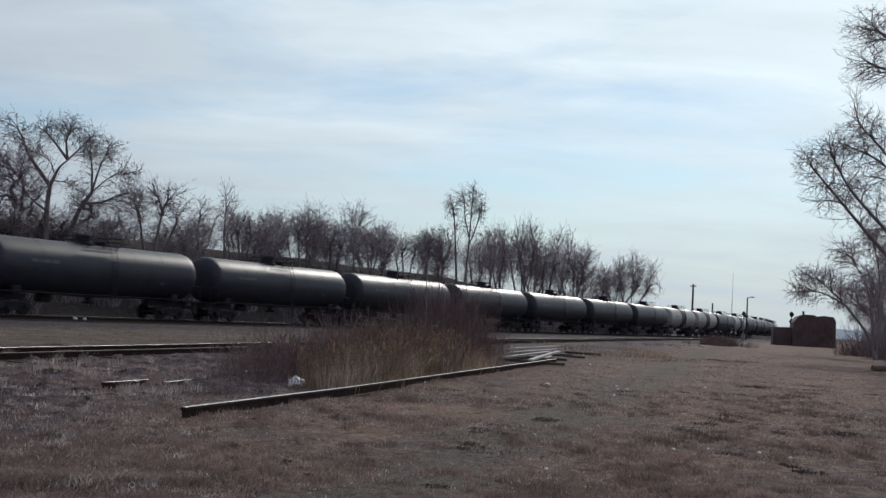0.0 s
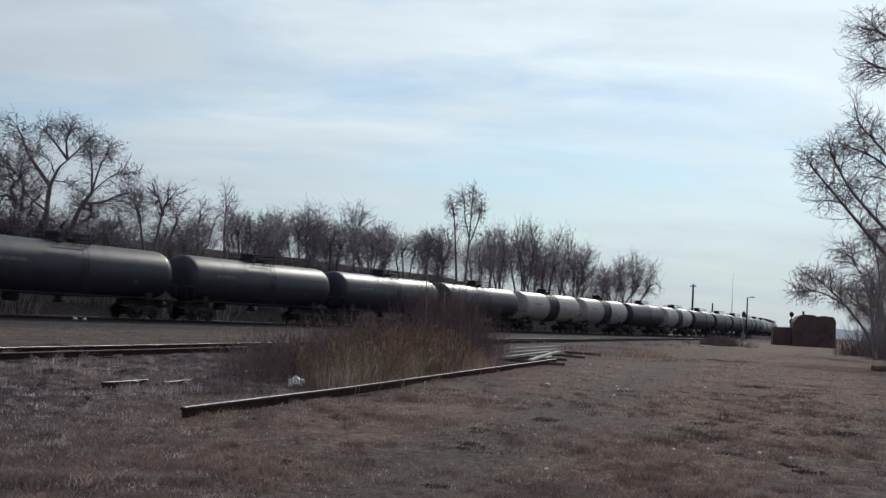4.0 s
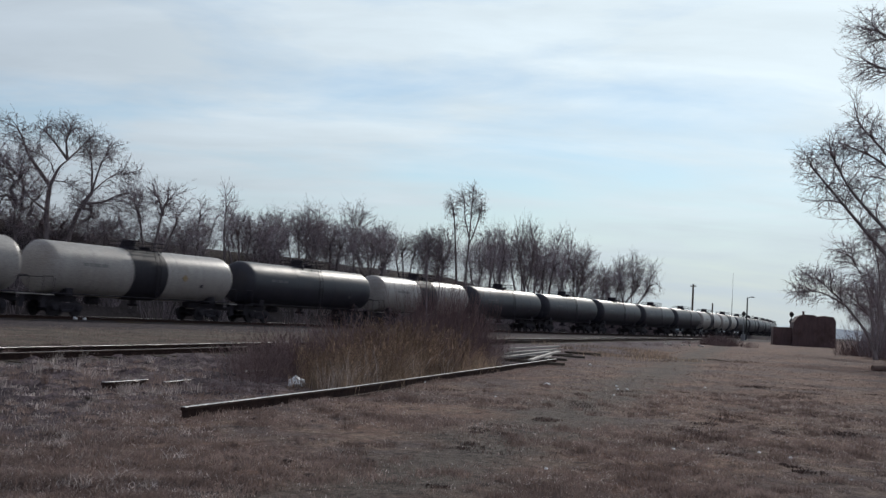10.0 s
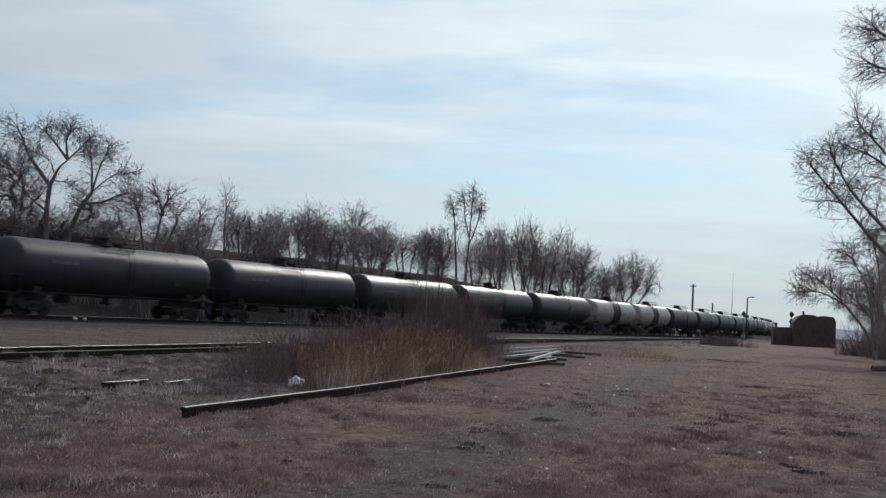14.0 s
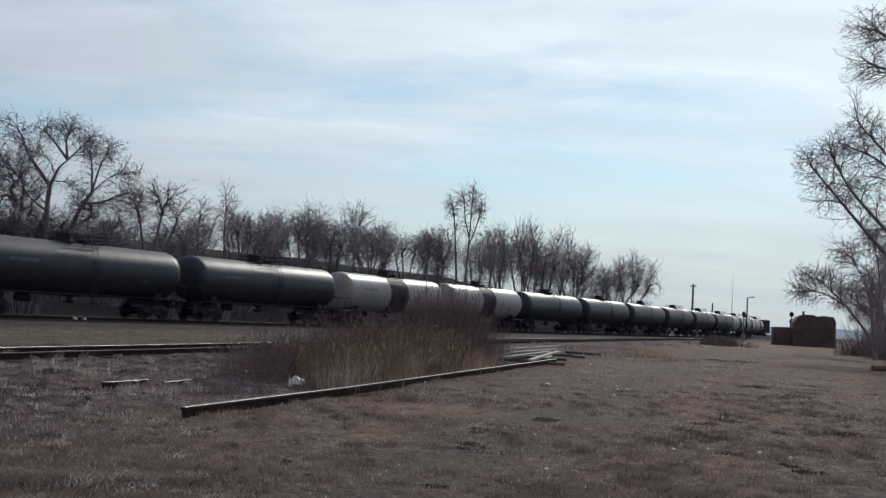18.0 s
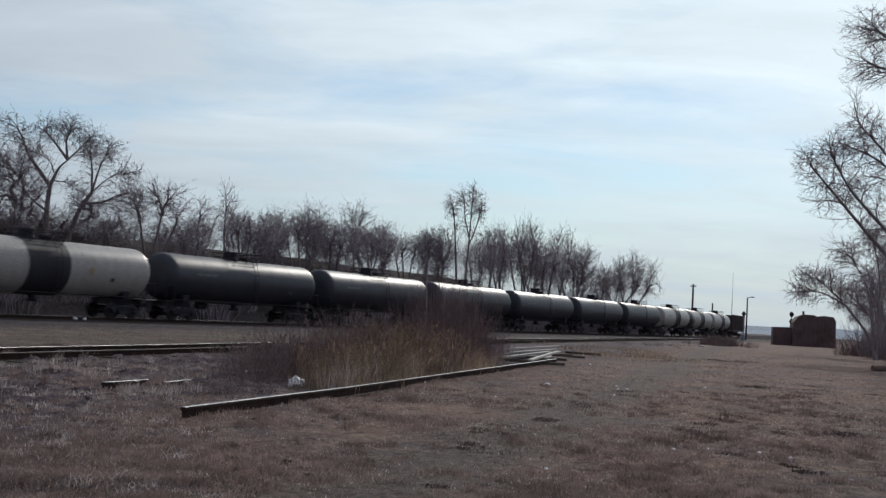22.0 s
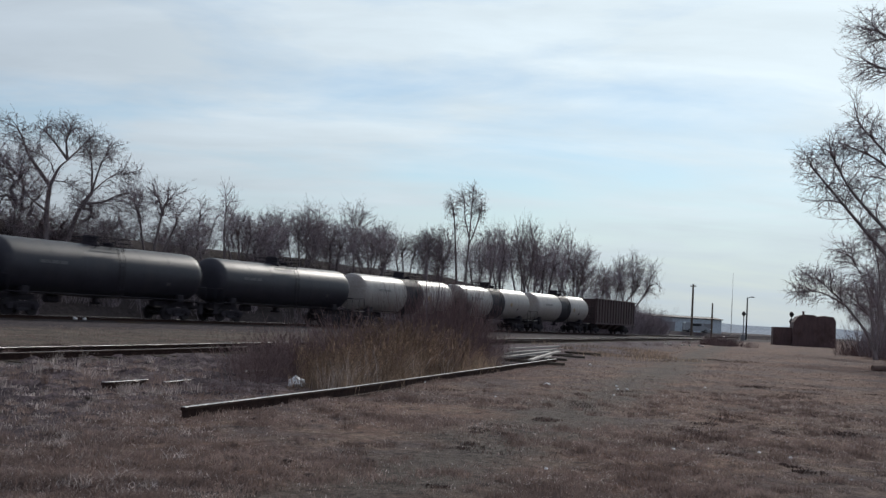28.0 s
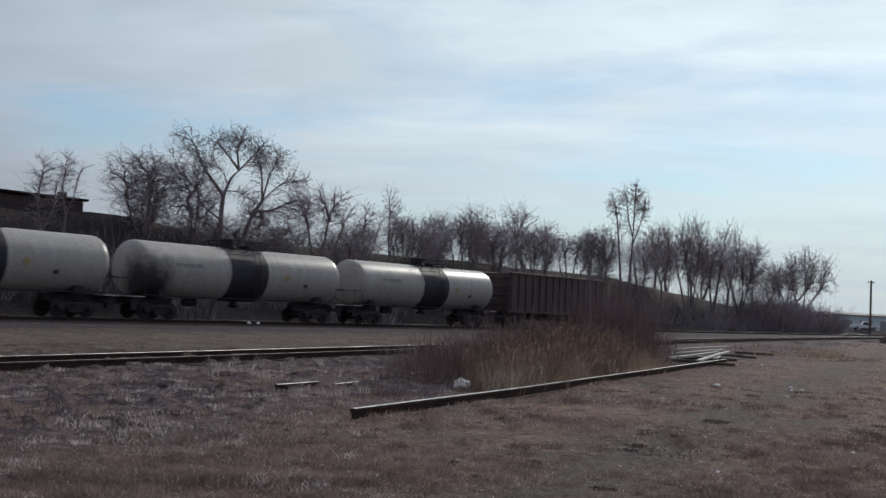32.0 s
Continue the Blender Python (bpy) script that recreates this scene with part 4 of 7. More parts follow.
# trees at the edge of the field
edge = fan_tree(57, "tall leafless tree with long arching limbs at the field's edge",
                [[(0, 0, -0.4), (-0.3, 0, 2.4), (-0.8, 0, 4.2)], [(-0.8, 0, 4.2), (-2.4, 0.2, 5.6), (-4.1, 0.4, 7.4), (-6.7, 0.5, 10.5), (-9.0, 0.4, 13.3)], [(-0.8, 0, 4.2), (-2.3, -0.4, 6.8), (-4.1, -0.6, 9.0), (-6.4, -0.8, 11.7), (-7.7, -0.6, 14.0)],
                 [(-0.8, 0, 4.2), (-1.6, 0.6, 9.6), (-4.3, 0.8, 13.6), (-6.8, 0.8, 15.1)], [(-0.8, 0, 4.2), (-1.4, -0.3, 10), (-4.2, -0.4, 14.2), (-5.9, -0.4, 16.2)],
                 [(-0.8, 0, 4.2), (-0.6, 0.3, 12), (-2.4, 0.2, 20.4), (-4.4, 0.2, 22.6)], [(-0.7, 0.2, 12), (-1.8, 0.2, 18.2), (-4.3, 0.3, 20.3)]],
                [(-9.2, 0.4, 14, 1.88, 1.88, 1.88, 260), (-7.6, 0.3, 11.8, 2.5, 2.25, 2, 410), (-7.5, -0.5, 14.6, 1.88, 2.12, 1.62, 350), (-5.8, 0.4, 12.6, 2.75, 2.5, 2.75, 520), (-5.9, 0, 15.9, 2, 2.25, 2.25, 450),
                 (-4.4, 0, 9.4, 2.5, 2.5, 2.25, 300), (-5.6, 0.3, 23, 2.25, 2.25, 2.5, 480), (-5.6, 0.3, 20.2, 2.12, 2.12, 1.38, 250), (-2.6, 0.2, 22.5, 3, 3, 3.75, 520), (-2.5, 0, 14.5, 3.25, 3.25, 5, 520)],
                tip=0.0095, reach=0.34, swell=0.5, twig=0.5, twigs=3, bend=0.15, girth=0.45, lift=0.08)
edge.matrix_basis = pose(34.2, 75, -0.05, 0, 0, -24.5)
low = fan_tree(63, "leafless spreading tree leaning over the field's edge",
               [[(0.2, 0, -0.4), (-0.1, 0, 0.7)], [(-0.1, 0, 0.6), (-0.8, 0, 2.2), (-2.5, 0.2, 4.3), (-4.0, 0.3, 5.7)], [(-2.3, 0.2, 4.1), (-4.0, -0.3, 4.9), (-5.2, -0.3, 4.9)], [(-0.1, 0, 0.6), (-0.6, 0.3, 5.0), (-1.6, 0.4, 7.2)], [(0.1, 0, 0.5), (0.2, -0.3, 5.6), (-0.2, -0.3, 8.2)],
                [(0.2, 0, 0.4), (1.0, 0.2, 4.0), (1.5, 0.2, 6.6)]],
               [(-5, 0.2, 6.1, 1.5, 1.62, 1.12, 260), (-3.4, 0.2, 6, 1.62, 1.75, 1.25, 220), (-5.4, -0.3, 4.8, 1.38, 1.5, 1, 220), (-2.4, 0.4, 8, 1.62, 1.75, 1.5, 280), (-0.4, -0.2, 9, 1.75, 1.88, 1.88, 360), (1.6, 0.2, 7.8, 1.88, 1.88, 2.25, 330), (-1.6, 0.2, 5.2, 1.75, 1.62, 1.62, 200)],
               tip=0.0095, reach=0.34, swell=0.6, twig=0.5, twigs=3, bend=0.15, girth=0.45, lift=0.06)
low.matrix_basis = pose(33.2, 85, -0.05, 0, 0, -21.3)
for x, y, k, a in ((38.5, 92, 0.95, 70), (40.0, 101, 0.8, 200), (45, 112, 1.0, 10), (52, 130, 0.8, 300), (38.5, 80, 1.2, 150), (36.2, 86, 1.0, 120)):
    copy_thing(low, pose(x, y, -0.05, 0, 0, a) @ Matrix.Diagonal((k, k, k, 1)))


# ---------------------------------------------------------------- brush, weeds, grass
def brush_mesh(name, seed, n, h, w, mat, r=0.006, twig=4):
    rng = random.Random(seed)
    vs, fs = [], []
    for i in range(n):
        a, rad = rng.uniform(0, 2 * math.pi), w * math.sqrt(rng.random())
        p = Vector((math.cos(a) * rad, math.sin(a) * rad, -0.1))
        d = Vector((math.cos(a) * rad / w * 0.5 + rng.uniform(-.25, .25), math.sin(a) * rad / w * 0.5 + rng.uniform(-.25, .25), 1)).normalized()
        hh = h * rng.uniform(0.45, 1.0)
        pts, rads = [p], [r]
        for s in range(3):
            d = (d + Vector((rng.uniform(-.2, .2), rng.uniform(-.2, .2), 0.05))).normalized()
            p = p + d * hh / 3
            pts.append(p); rads.append(r * (1 - 0.25 * (s + 1)))
        tube(vs, fs, pts[:3], rads[:3], 3)
        spike(vs, fs, pts[2], pts[3], rads[2])
        for t in range(twig):
            k = rng.randrange(0, 3)
            q = pts[k].lerp(pts[k + 1], rng.random())
            td = (d + Vector((rng.uniform(-.9, .9), rng.uniform(-.9, .9), rng.uniform(0, .5)))).normalized()
            e = q + td * hh * rng.uniform(0.12, 0.3)
            spike(vs, fs, q, e, r * 0.6)
    return mesh_of(name, vs, fs, mat)


def blades_mesh(name, seed, n, place, height, width, mat, bend=0.5):
    """n grass blades: place(rng) gives x, y, z."""
    rng = np.random.default_rng(seed)
    P = place(rng, n)
    a = rng.uniform(0, 2 * np.pi, n)
    b = rng.uniform(0, 2 * np.pi, n)
    h = height * rng.uniform(0.35, 1.0, n) * P[:, 3]
    w = width * rng.uniform(0.6, 1.3, n) * (P[:, 4] if P.shape[1] > 4 else 1.0)
    k = bend * rng.uniform(0.1, 1.0, n) * h
    ux, uy = np.cos(a) * w / 2, np.sin(a) * w / 2
    dx, dy = np.cos(b) * k, np.sin(b) * k
    V = np.empty((n, 5, 3))
    V[:, 0] = np.stack([P[:, 0] - ux, P[:, 1] - uy, P[:, 2] - 0.02], 1)
    V[:, 1] = np.stack([P[:, 0] + ux, P[:, 1] + uy, P[:, 2] - 0.02], 1)
    V[:, 2] = np.stack([P[:, 0] + ux * .8 + dx * .35, P[:, 1] + uy * .8 + dy * .35, P[:, 2] + h * .6], 1)
    V[:, 3] = np.stack([P[:, 0] - ux * .8 + dx * .35, P[:, 1] - uy * .8 + dy * .35, P[:, 2] + h * .6], 1)
    V[:, 4] = np.stack([P[:, 0] + dx, P[:, 1] + dy, P[:, 2] + h], 1)
    me = bpy.data.meshes.new(name)
    base = np.arange(n) * 5
    loops = np.stack([base, base + 1, base + 2, base + 3, base + 3, base + 2, base + 4], 1).ravel()
    me.vertices.add(n * 5); me.loops.add(n * 7); me.polygons.add(n * 2)
    me.vertices.foreach_set("co", V.ravel())
    me.loops.foreach_set("vertex_index", loops.astype(np.int32))
    st = np.stack([np.arange(n) * 7, np.arange(n) * 7 + 4], 1).ravel()
    me.polygons.foreach_set("loop_start", st.astype(np.int32))
    me.update(calc_edges=True)
    me.materials.append(mat)
    return me


def field_place(rng, n):
    """Grass over the field in patches, evenly thick to the eye."""
    out = np.empty((0, 5))
    while len(out) < n:
        y = np.where(rng.random(n) < 0.6, 1 / rng.uniform(1 / 75, 1 / 7.3, n), 7.3 * (90 / 7.3) ** rng.random(n))
        x = rng.uniform(-0.62, 0.46, n) * y + rng.uniform(-1.5, 1.5, n)
        patch = np.array([1.2 * noise.noise(Vector((p, q, 0)) * 0.35) + 0.6 * noise.noise(Vector((p, q, 5)) * 1.6) + 0.8 * noise.noise(Vector((p, q, 8)) * 4.3) for p, q in zip(x, y)])
        away = -x * 0.96 + y * 0.28
        away = (away < 7.3 + rng.uniform(-1.0, 1.0, n)) | (away > 19.2)
        keep = (patch > rng.uniform(-0.5, 0.6, n)) & (away | (rng.random(n) < 0.3)) & (-0.8819 * x + 0.4715 * y < 41.5) & ((np.abs(x - 0.28 * y + 3.1) > 0.9) | (rng.random(n) < 0.35))
        x, y, patch = x[keep], y[keep], patch[keep]
        z = np.array([relief(p, q) for p, q in zip(x, y)])
        s = 0.75 + 0.75 * np.clip(patch + 0.3, 0, 1) + 0.5 * (rng.random(len(x)) < 0.04)
        out = np.concatenate([out, np.stack([x, y, z, s, (y / 12) ** 0.6], 1)])
    return out[:n]


def litter_place(rng, n):
    """Loose straw, only where it can be told apart."""
    out_ = field_place(rng, int(n * 2.4))
    return out_[out_[:, 1] < 27][:n]


grass = new("dead_grass", blades_mesh("dead_grass", 3, 110000, field_place, 0.045, 0.0085, M["straw"], 2.3))
tagged(grass, "short dead brown grass over the field", "grass", kind="stuff")


def tussock_place(rng, n):
    """Blades gathered in small tussocks, thicker on the rough ground."""
    heads = field_place(rng, n // 45)
    heads = heads[heads[:, 1] < 27]
    pick = heads[rng.integers(0, len(heads), n)]
    a, rad = rng.uniform(0, 2 * np.pi, n), rng.random(n) ** 0.7 * 0.16
    x, y = pick[:, 0] + rad * np.cos(a), pick[:, 1] + rad * np.sin(a)
    return np.stack([x, y, pick[:, 2], 1.25 - rad * 4, (y / 14) ** 0.5], 1)


tussocks = new("grass_tussocks", blades_mesh("grass_tussocks", 17, 70000, tussock_place, 0.085, 0.0095, M["tussock"], 1.7))
tagged(tussocks, "tussocks of warm brown dead grass in the field", "grass", kind="stuff")
loose = new("loose_straw", blades_mesh("loose_straw", 6, 30000, litter_place, 0.028, 0.0095, M["bleached"], 3.0))
tagged(loose, "pale loose straw lying flat on the field", "straw", kind="stuff")


def clump(x, y, r, n, seed, h, w, name, mat, bend, label):
    def put(rng, m):
        rad = r * np.sqrt(rng.random(m))
        a = rng.uniform(0, 2 * np.pi, m)
        return np.stack([rad * np.cos(a), rad * np.sin(a), np.zeros(m), 1.15 - 0.5 * rad / r], 1)
    ob = new(name, blades_mesh(name, seed, n, put, h, w, mat, bend))
    ob.location = (x, y, relief(x, y))
    return tagged(ob, label, "weeds", "tall weeds by the old rail", kind="stuff")


def weed_mesh(seed, n, h, w):
    """Dead weeds: bent stalks with drooping curled leaves and ragged seed heads."""
    rng = random.Random(seed)
    vs, fs = [], []
    for i in range(n):
        a, rad = rng.uniform(0, 2 * math.pi), w * math.sqrt(rng.random())
        p = Vector((math.cos(a) * rad, math.sin(a) * rad, -0.08))
        d = Vector((math.cos(a) * 0.25 + rng.uniform(-.2, .2), math.sin(a) * 0.25 + rng.uniform(-.2, .2), 1)).normalized()
        hh = h * rng.uniform(0.5, 1.0)
        pts = [p]
        for s in range(3):
            d = (d + Vector((rng.uniform(-.16, .16), rng.uniform(-.16, .16), 0))).normalized()
            pts.append(pts[-1] + d * hh / 3)
        tube(vs, fs, pts[:3], [0.006, 0.005, 0.004], 3)
        spike(vs, fs, pts[2], pts[3], 0.004)
        for _ in range(9):
            u = rng.uniform(0.25, 2.8)
            k = int(u)
            q = pts[k].lerp(pts[k + 1], u - k)
            b = rng.uniform(0, 2 * math.pi)
            e = Vector((math.cos(b), math.sin(b), rng.uniform(-0.2, 0.7))).normalized()
            ln, wd = rng.uniform(0.10, 0.30), rng.uniform(0.005, 0.013)
            side = e.cross(Vector((0, 0, 1))).normalized() * wd
            m = q + e * ln * 0.55 + Vector((0, 0, 0.03))
            o = q + e * ln + Vector((0, 0, -rng.uniform(0.03, 0.16)))
            c = len(vs)
            vs.extend((q - side * 0.4, q + side * 0.4, m + side, m - side, o))
            fs.extend(((c, c + 1, c + 2, c + 3), (c + 3, c + 2, c + 4)))
        for _ in range(9):
            q = pts[2].lerp(pts[3], rng.uniform(0.35, 1.0))
            e = (d + Vector((rng.uniform(-.8, .8), rng.uniform(-.8, .8), rng.uniform(-.2, .6)))).normalized()
            spike(vs, fs, q, q + e * rng.uniform(0.03, 0.10), 0.007)
    return mesh_of("dry_weeds", vs, fs, M["weed"])


def plant_thicket():
    rng = random.Random(8)
    near, far, off = Vector((-1.45, 20.6, 0)), Vector((1.9, 33.5, 0)), Vector((-0.96, 0.28, 0))
    for i in range(110):
        u = rng.random()
        p = near.lerp(far, u) + off * (0.35 + (0.5 + 3.0 * u) * rng.random() ** 1.3)
        clump(p.x, p.y, rng.uniform(0.25, 0.7), 130, 100 + i, rng.uniform(0.30, 1.05), 0.0095, "tall_dry_grass", M["reed"], rng.uniform(0.5, 1.5), "clump of tall straw-coloured dry grass")
    for i in range(36):
        u = rng.random()
        p = near.lerp(far, u) + off * (0.3 + (0.4 + 2.0 * u) * rng.random())
        clump(p.x, p.y, rng.uniform(0.2, 0.5), 16, 2100 + i, rng.uniform(0.6, 1.15), 0.013, "tall_dry_grass", M["bleached"], rng.uniform(0.4, 1.2), "few tall bleached stalks of dry grass")
    weeds = [weed_mesh(300 + i, 26, 1.5, 0.5) for i in range(6)]
    for i in range(125):
        u = rng.random() ** 0.9
        p = Vector((-1.55, 21.9, 0)).lerp(Vector((1.75, 33.8, 0)), u) + off * (0.3 + (0.9 + 3.2 * u) * rng.random() ** 1.2)
        k = (0.42 + 0.62 * rng.random() ** 1.3) * (0.9 + 0.2 * u) * (1 + 0.35 * noise.noise(Vector((p.x * 0.7, p.y * 0.5, 3))))
        ob = new("dry_weeds", weeds[i % 6])
        ob.matrix_basis = Matrix.Translation((p.x, p.y, relief(p.x, p.y))) @ pose(0, 0, 0, 0, 0, rng.uniform(0, 360)) @ Matrix.Diagonal((k, k, k, 1))
        tagged(ob, "tall golden-brown dead weeds with curled leaves", "weeds", "tall weeds by the old rail", kind="stuff")
    meshes = [brush_mesh("brush", 70 + i, 44, 1.5, 0.8, M["brush"], 0.0065, 8) for i in range(4)]
    for i in range(60):
        u = rng.random()
        p = Vector((-2.3, 21.5, 0)).lerp(Vector((1.8, 35.5, 0)), u) + off * (0.3 + (2.0 + 2.0 * u) * rng.random())
        k = rng.uniform(0.5, 1.15) * (0.75 + 0.5 * u)
        ob = new("brush", meshes[i % 4])
        ob.matrix_basis = Matrix.Translation((p.x, p.y, relief(p.x, p.y))) @ pose(0, 0, 0, 0, 0, rng.uniform(0, 360)) @ Matrix.Diagonal((k * 1.1, k * 1.1, k, 1))
        tagged(ob, "leafless reddish-brown brush among the dry grass", "bush", "brush by the old rail", kind="stuff")
    for i in range(40):
        x, y = -3.1 + rng.uniform(-1.1, 1.1), 25.0 + rng.uniform(-0.3, 3.0)
        k = rng.uniform(0.3, 0.7)
        ob = new("brush", meshes[i % 4])
        ob.matrix_basis = Matrix.Translation((x, y, relief(x, y))) @ pose(0, 0, 0, 0, 0, rng.uniform(0, 360)) @ Matrix.Diagonal((k * 1.2, k * 1.2, k, 1))
        tagged(ob, "low dark brush at the end of the weeds", "bush", "brush by the old rail", kind="stuff")
    for j, (x, y, k) in enumerate(((0.9, 36.5, 1.5), (1.3, 37.6, 1.3), (0.4, 37.2, 1.9), (1.6, 36.2, 1.1), (0.0, 36.4, 1.6), (-0.35, 36.6, 2.3), (0.1, 37.0, 2.5), (0.55, 36.8, 2.1), (-0.7, 37.2, 1.9), (0.3, 36.2, 1.7), (0.9, 37.1, 1.8))):
        for dx, dy, q in ((0, 0, 1.0), (0.35, -0.3, 0.9), (-0.2, 0.5, 0.85)):
            ob = new("brush", meshes[(j + int(q * 10)) % 4])
            ob.matrix_basis = Matrix.Translation((x + dx, y + dy, relief(x, y))) @ pose(0, 0, 0, 0, 0, 67 * j + 400 * q) @ Matrix.Diagonal((0.5 + k * 0.22, 0.5 + k * 0.22, k * q, 1))
            tagged(ob, "dense upright reddish-brown brush round a sapling", "bush", "brush by the old rail", kind="stuff")
    # tufts in the rough ground between the siding and the old rails
    for i in range(430):
        y = 27 - 18 * rng.random() ** 0.8
        x = -0.25 * y - 0.2 - rng.uniform(-0.9, 5.6) * (0.4 + y / 34)
        high = rng.random() < 0.12
        clump(x, y, rng.uniform(0.06, 0.16) if high else rng.uniform(0.10, 0.36), 65, 1300 + i, rng.uniform(0.10, 0.24) if high else rng.uniform(0.04, 0.11), 0.009 if high else 0.011, "grass_tuft",
              M["bleached"] if rng.random() < 0.5 else M["straw"], 1.3 if high else 2.2, "tuft of pale dry grass in the rough ground")
    for i in range(60):     # standing pale grass round the short rails
        y = rng.uniform(17.5, 26.0)
        x = -0.21 * y + rng.uniform(-3.6, 0.2)
        clump(x, y, rng.uniform(0.10, 0.28), 46, 2700 + i, rng.uniform(0.16, 0.36), 0.008, "grass_tuft", M["bleached"] if rng.random() < 0.6 else M["tussock"], 0.9, "tuft of standing pale dry grass by the short rails")
    # low scrub before the dark brush, and pale grass beyond the timber
    for i in range(16):
        x, y = rng.uniform(-4.3, -2.9), rng.uniform(19.0, 22.4)
        k = rng.uniform(0.08, 0.18)
        ob = new("brush", meshes[i % 4])
        ob.matrix_basis = Matrix.Translation((x, y, relief(x, y))) @ pose(0, 0, 0, 0, 0, rng.uniform(0, 360)) @ Matrix.Diagonal((k * 1.6, k * 1.6, k, 1))
        tagged(ob, "low dark brush at the end of the weeds", "bush", "brush by the old rail", kind="stuff")
    for i in range(34):
        x, y = rng.uniform(6.6, 13.0), rng.uniform(50, 72)
        clump(x, y, rng.uniform(0.5, 1.2), 70, 2300 + i, rng.uniform(0.18, 0.42), 0.022, "tall_dry_grass", M["reed"], 1.1, "patch of pale dry grass by the timber")
    # grass against the long rail
    for i in range(46):
        u = i / 45
        p = Vector((-3.2, 14.3, 0)).lerp(Vector((4.2, 40.0, 0)), u) + Vector((rng.uniform(0.1, 0.22), -0.03, 0))
        clump(p.x, p.y, 0.30, 60, 500 + i, rng.uniform(0.06, 0.14), 0.010, "grass_tuft", M["straw"], 0.9, "short dead grass growing against the old rail")


plant_thicket()
sapling = fan_tree(91, "thin leafless sapling standing in the brush", [[(0, 0, -0.3), (0, 0, 0.3)], [(0, 0, 0.2), (-0.1, 0, 2.2), (-0.22, 0, 4.3)], [(0, 0, 0.2), (0.22, 0.1, 1.6), (0.34, 0.1, 2.9)]],
                   [(-0.18, 0, 3.2, 0.28, 0.3, 1.2, 26), (0.3, 0.1, 2.6, 0.3, 0.3, 0.8, 20)], tip=0.005, twig=0.3, twigs=1, lift=0.25, girth=0.55)
sapling.matrix_basis = pose(-0.35, 36.5, -0.03)
for x, y, k in ((0.2, 37.0, 0.62), (0.75, 36.6, 0.5)):
    copy_thing(sapling, pose(x, y, -0.03, 0, 0, 100 * k) @ Matrix.Diagonal((k, k, k, 1)))


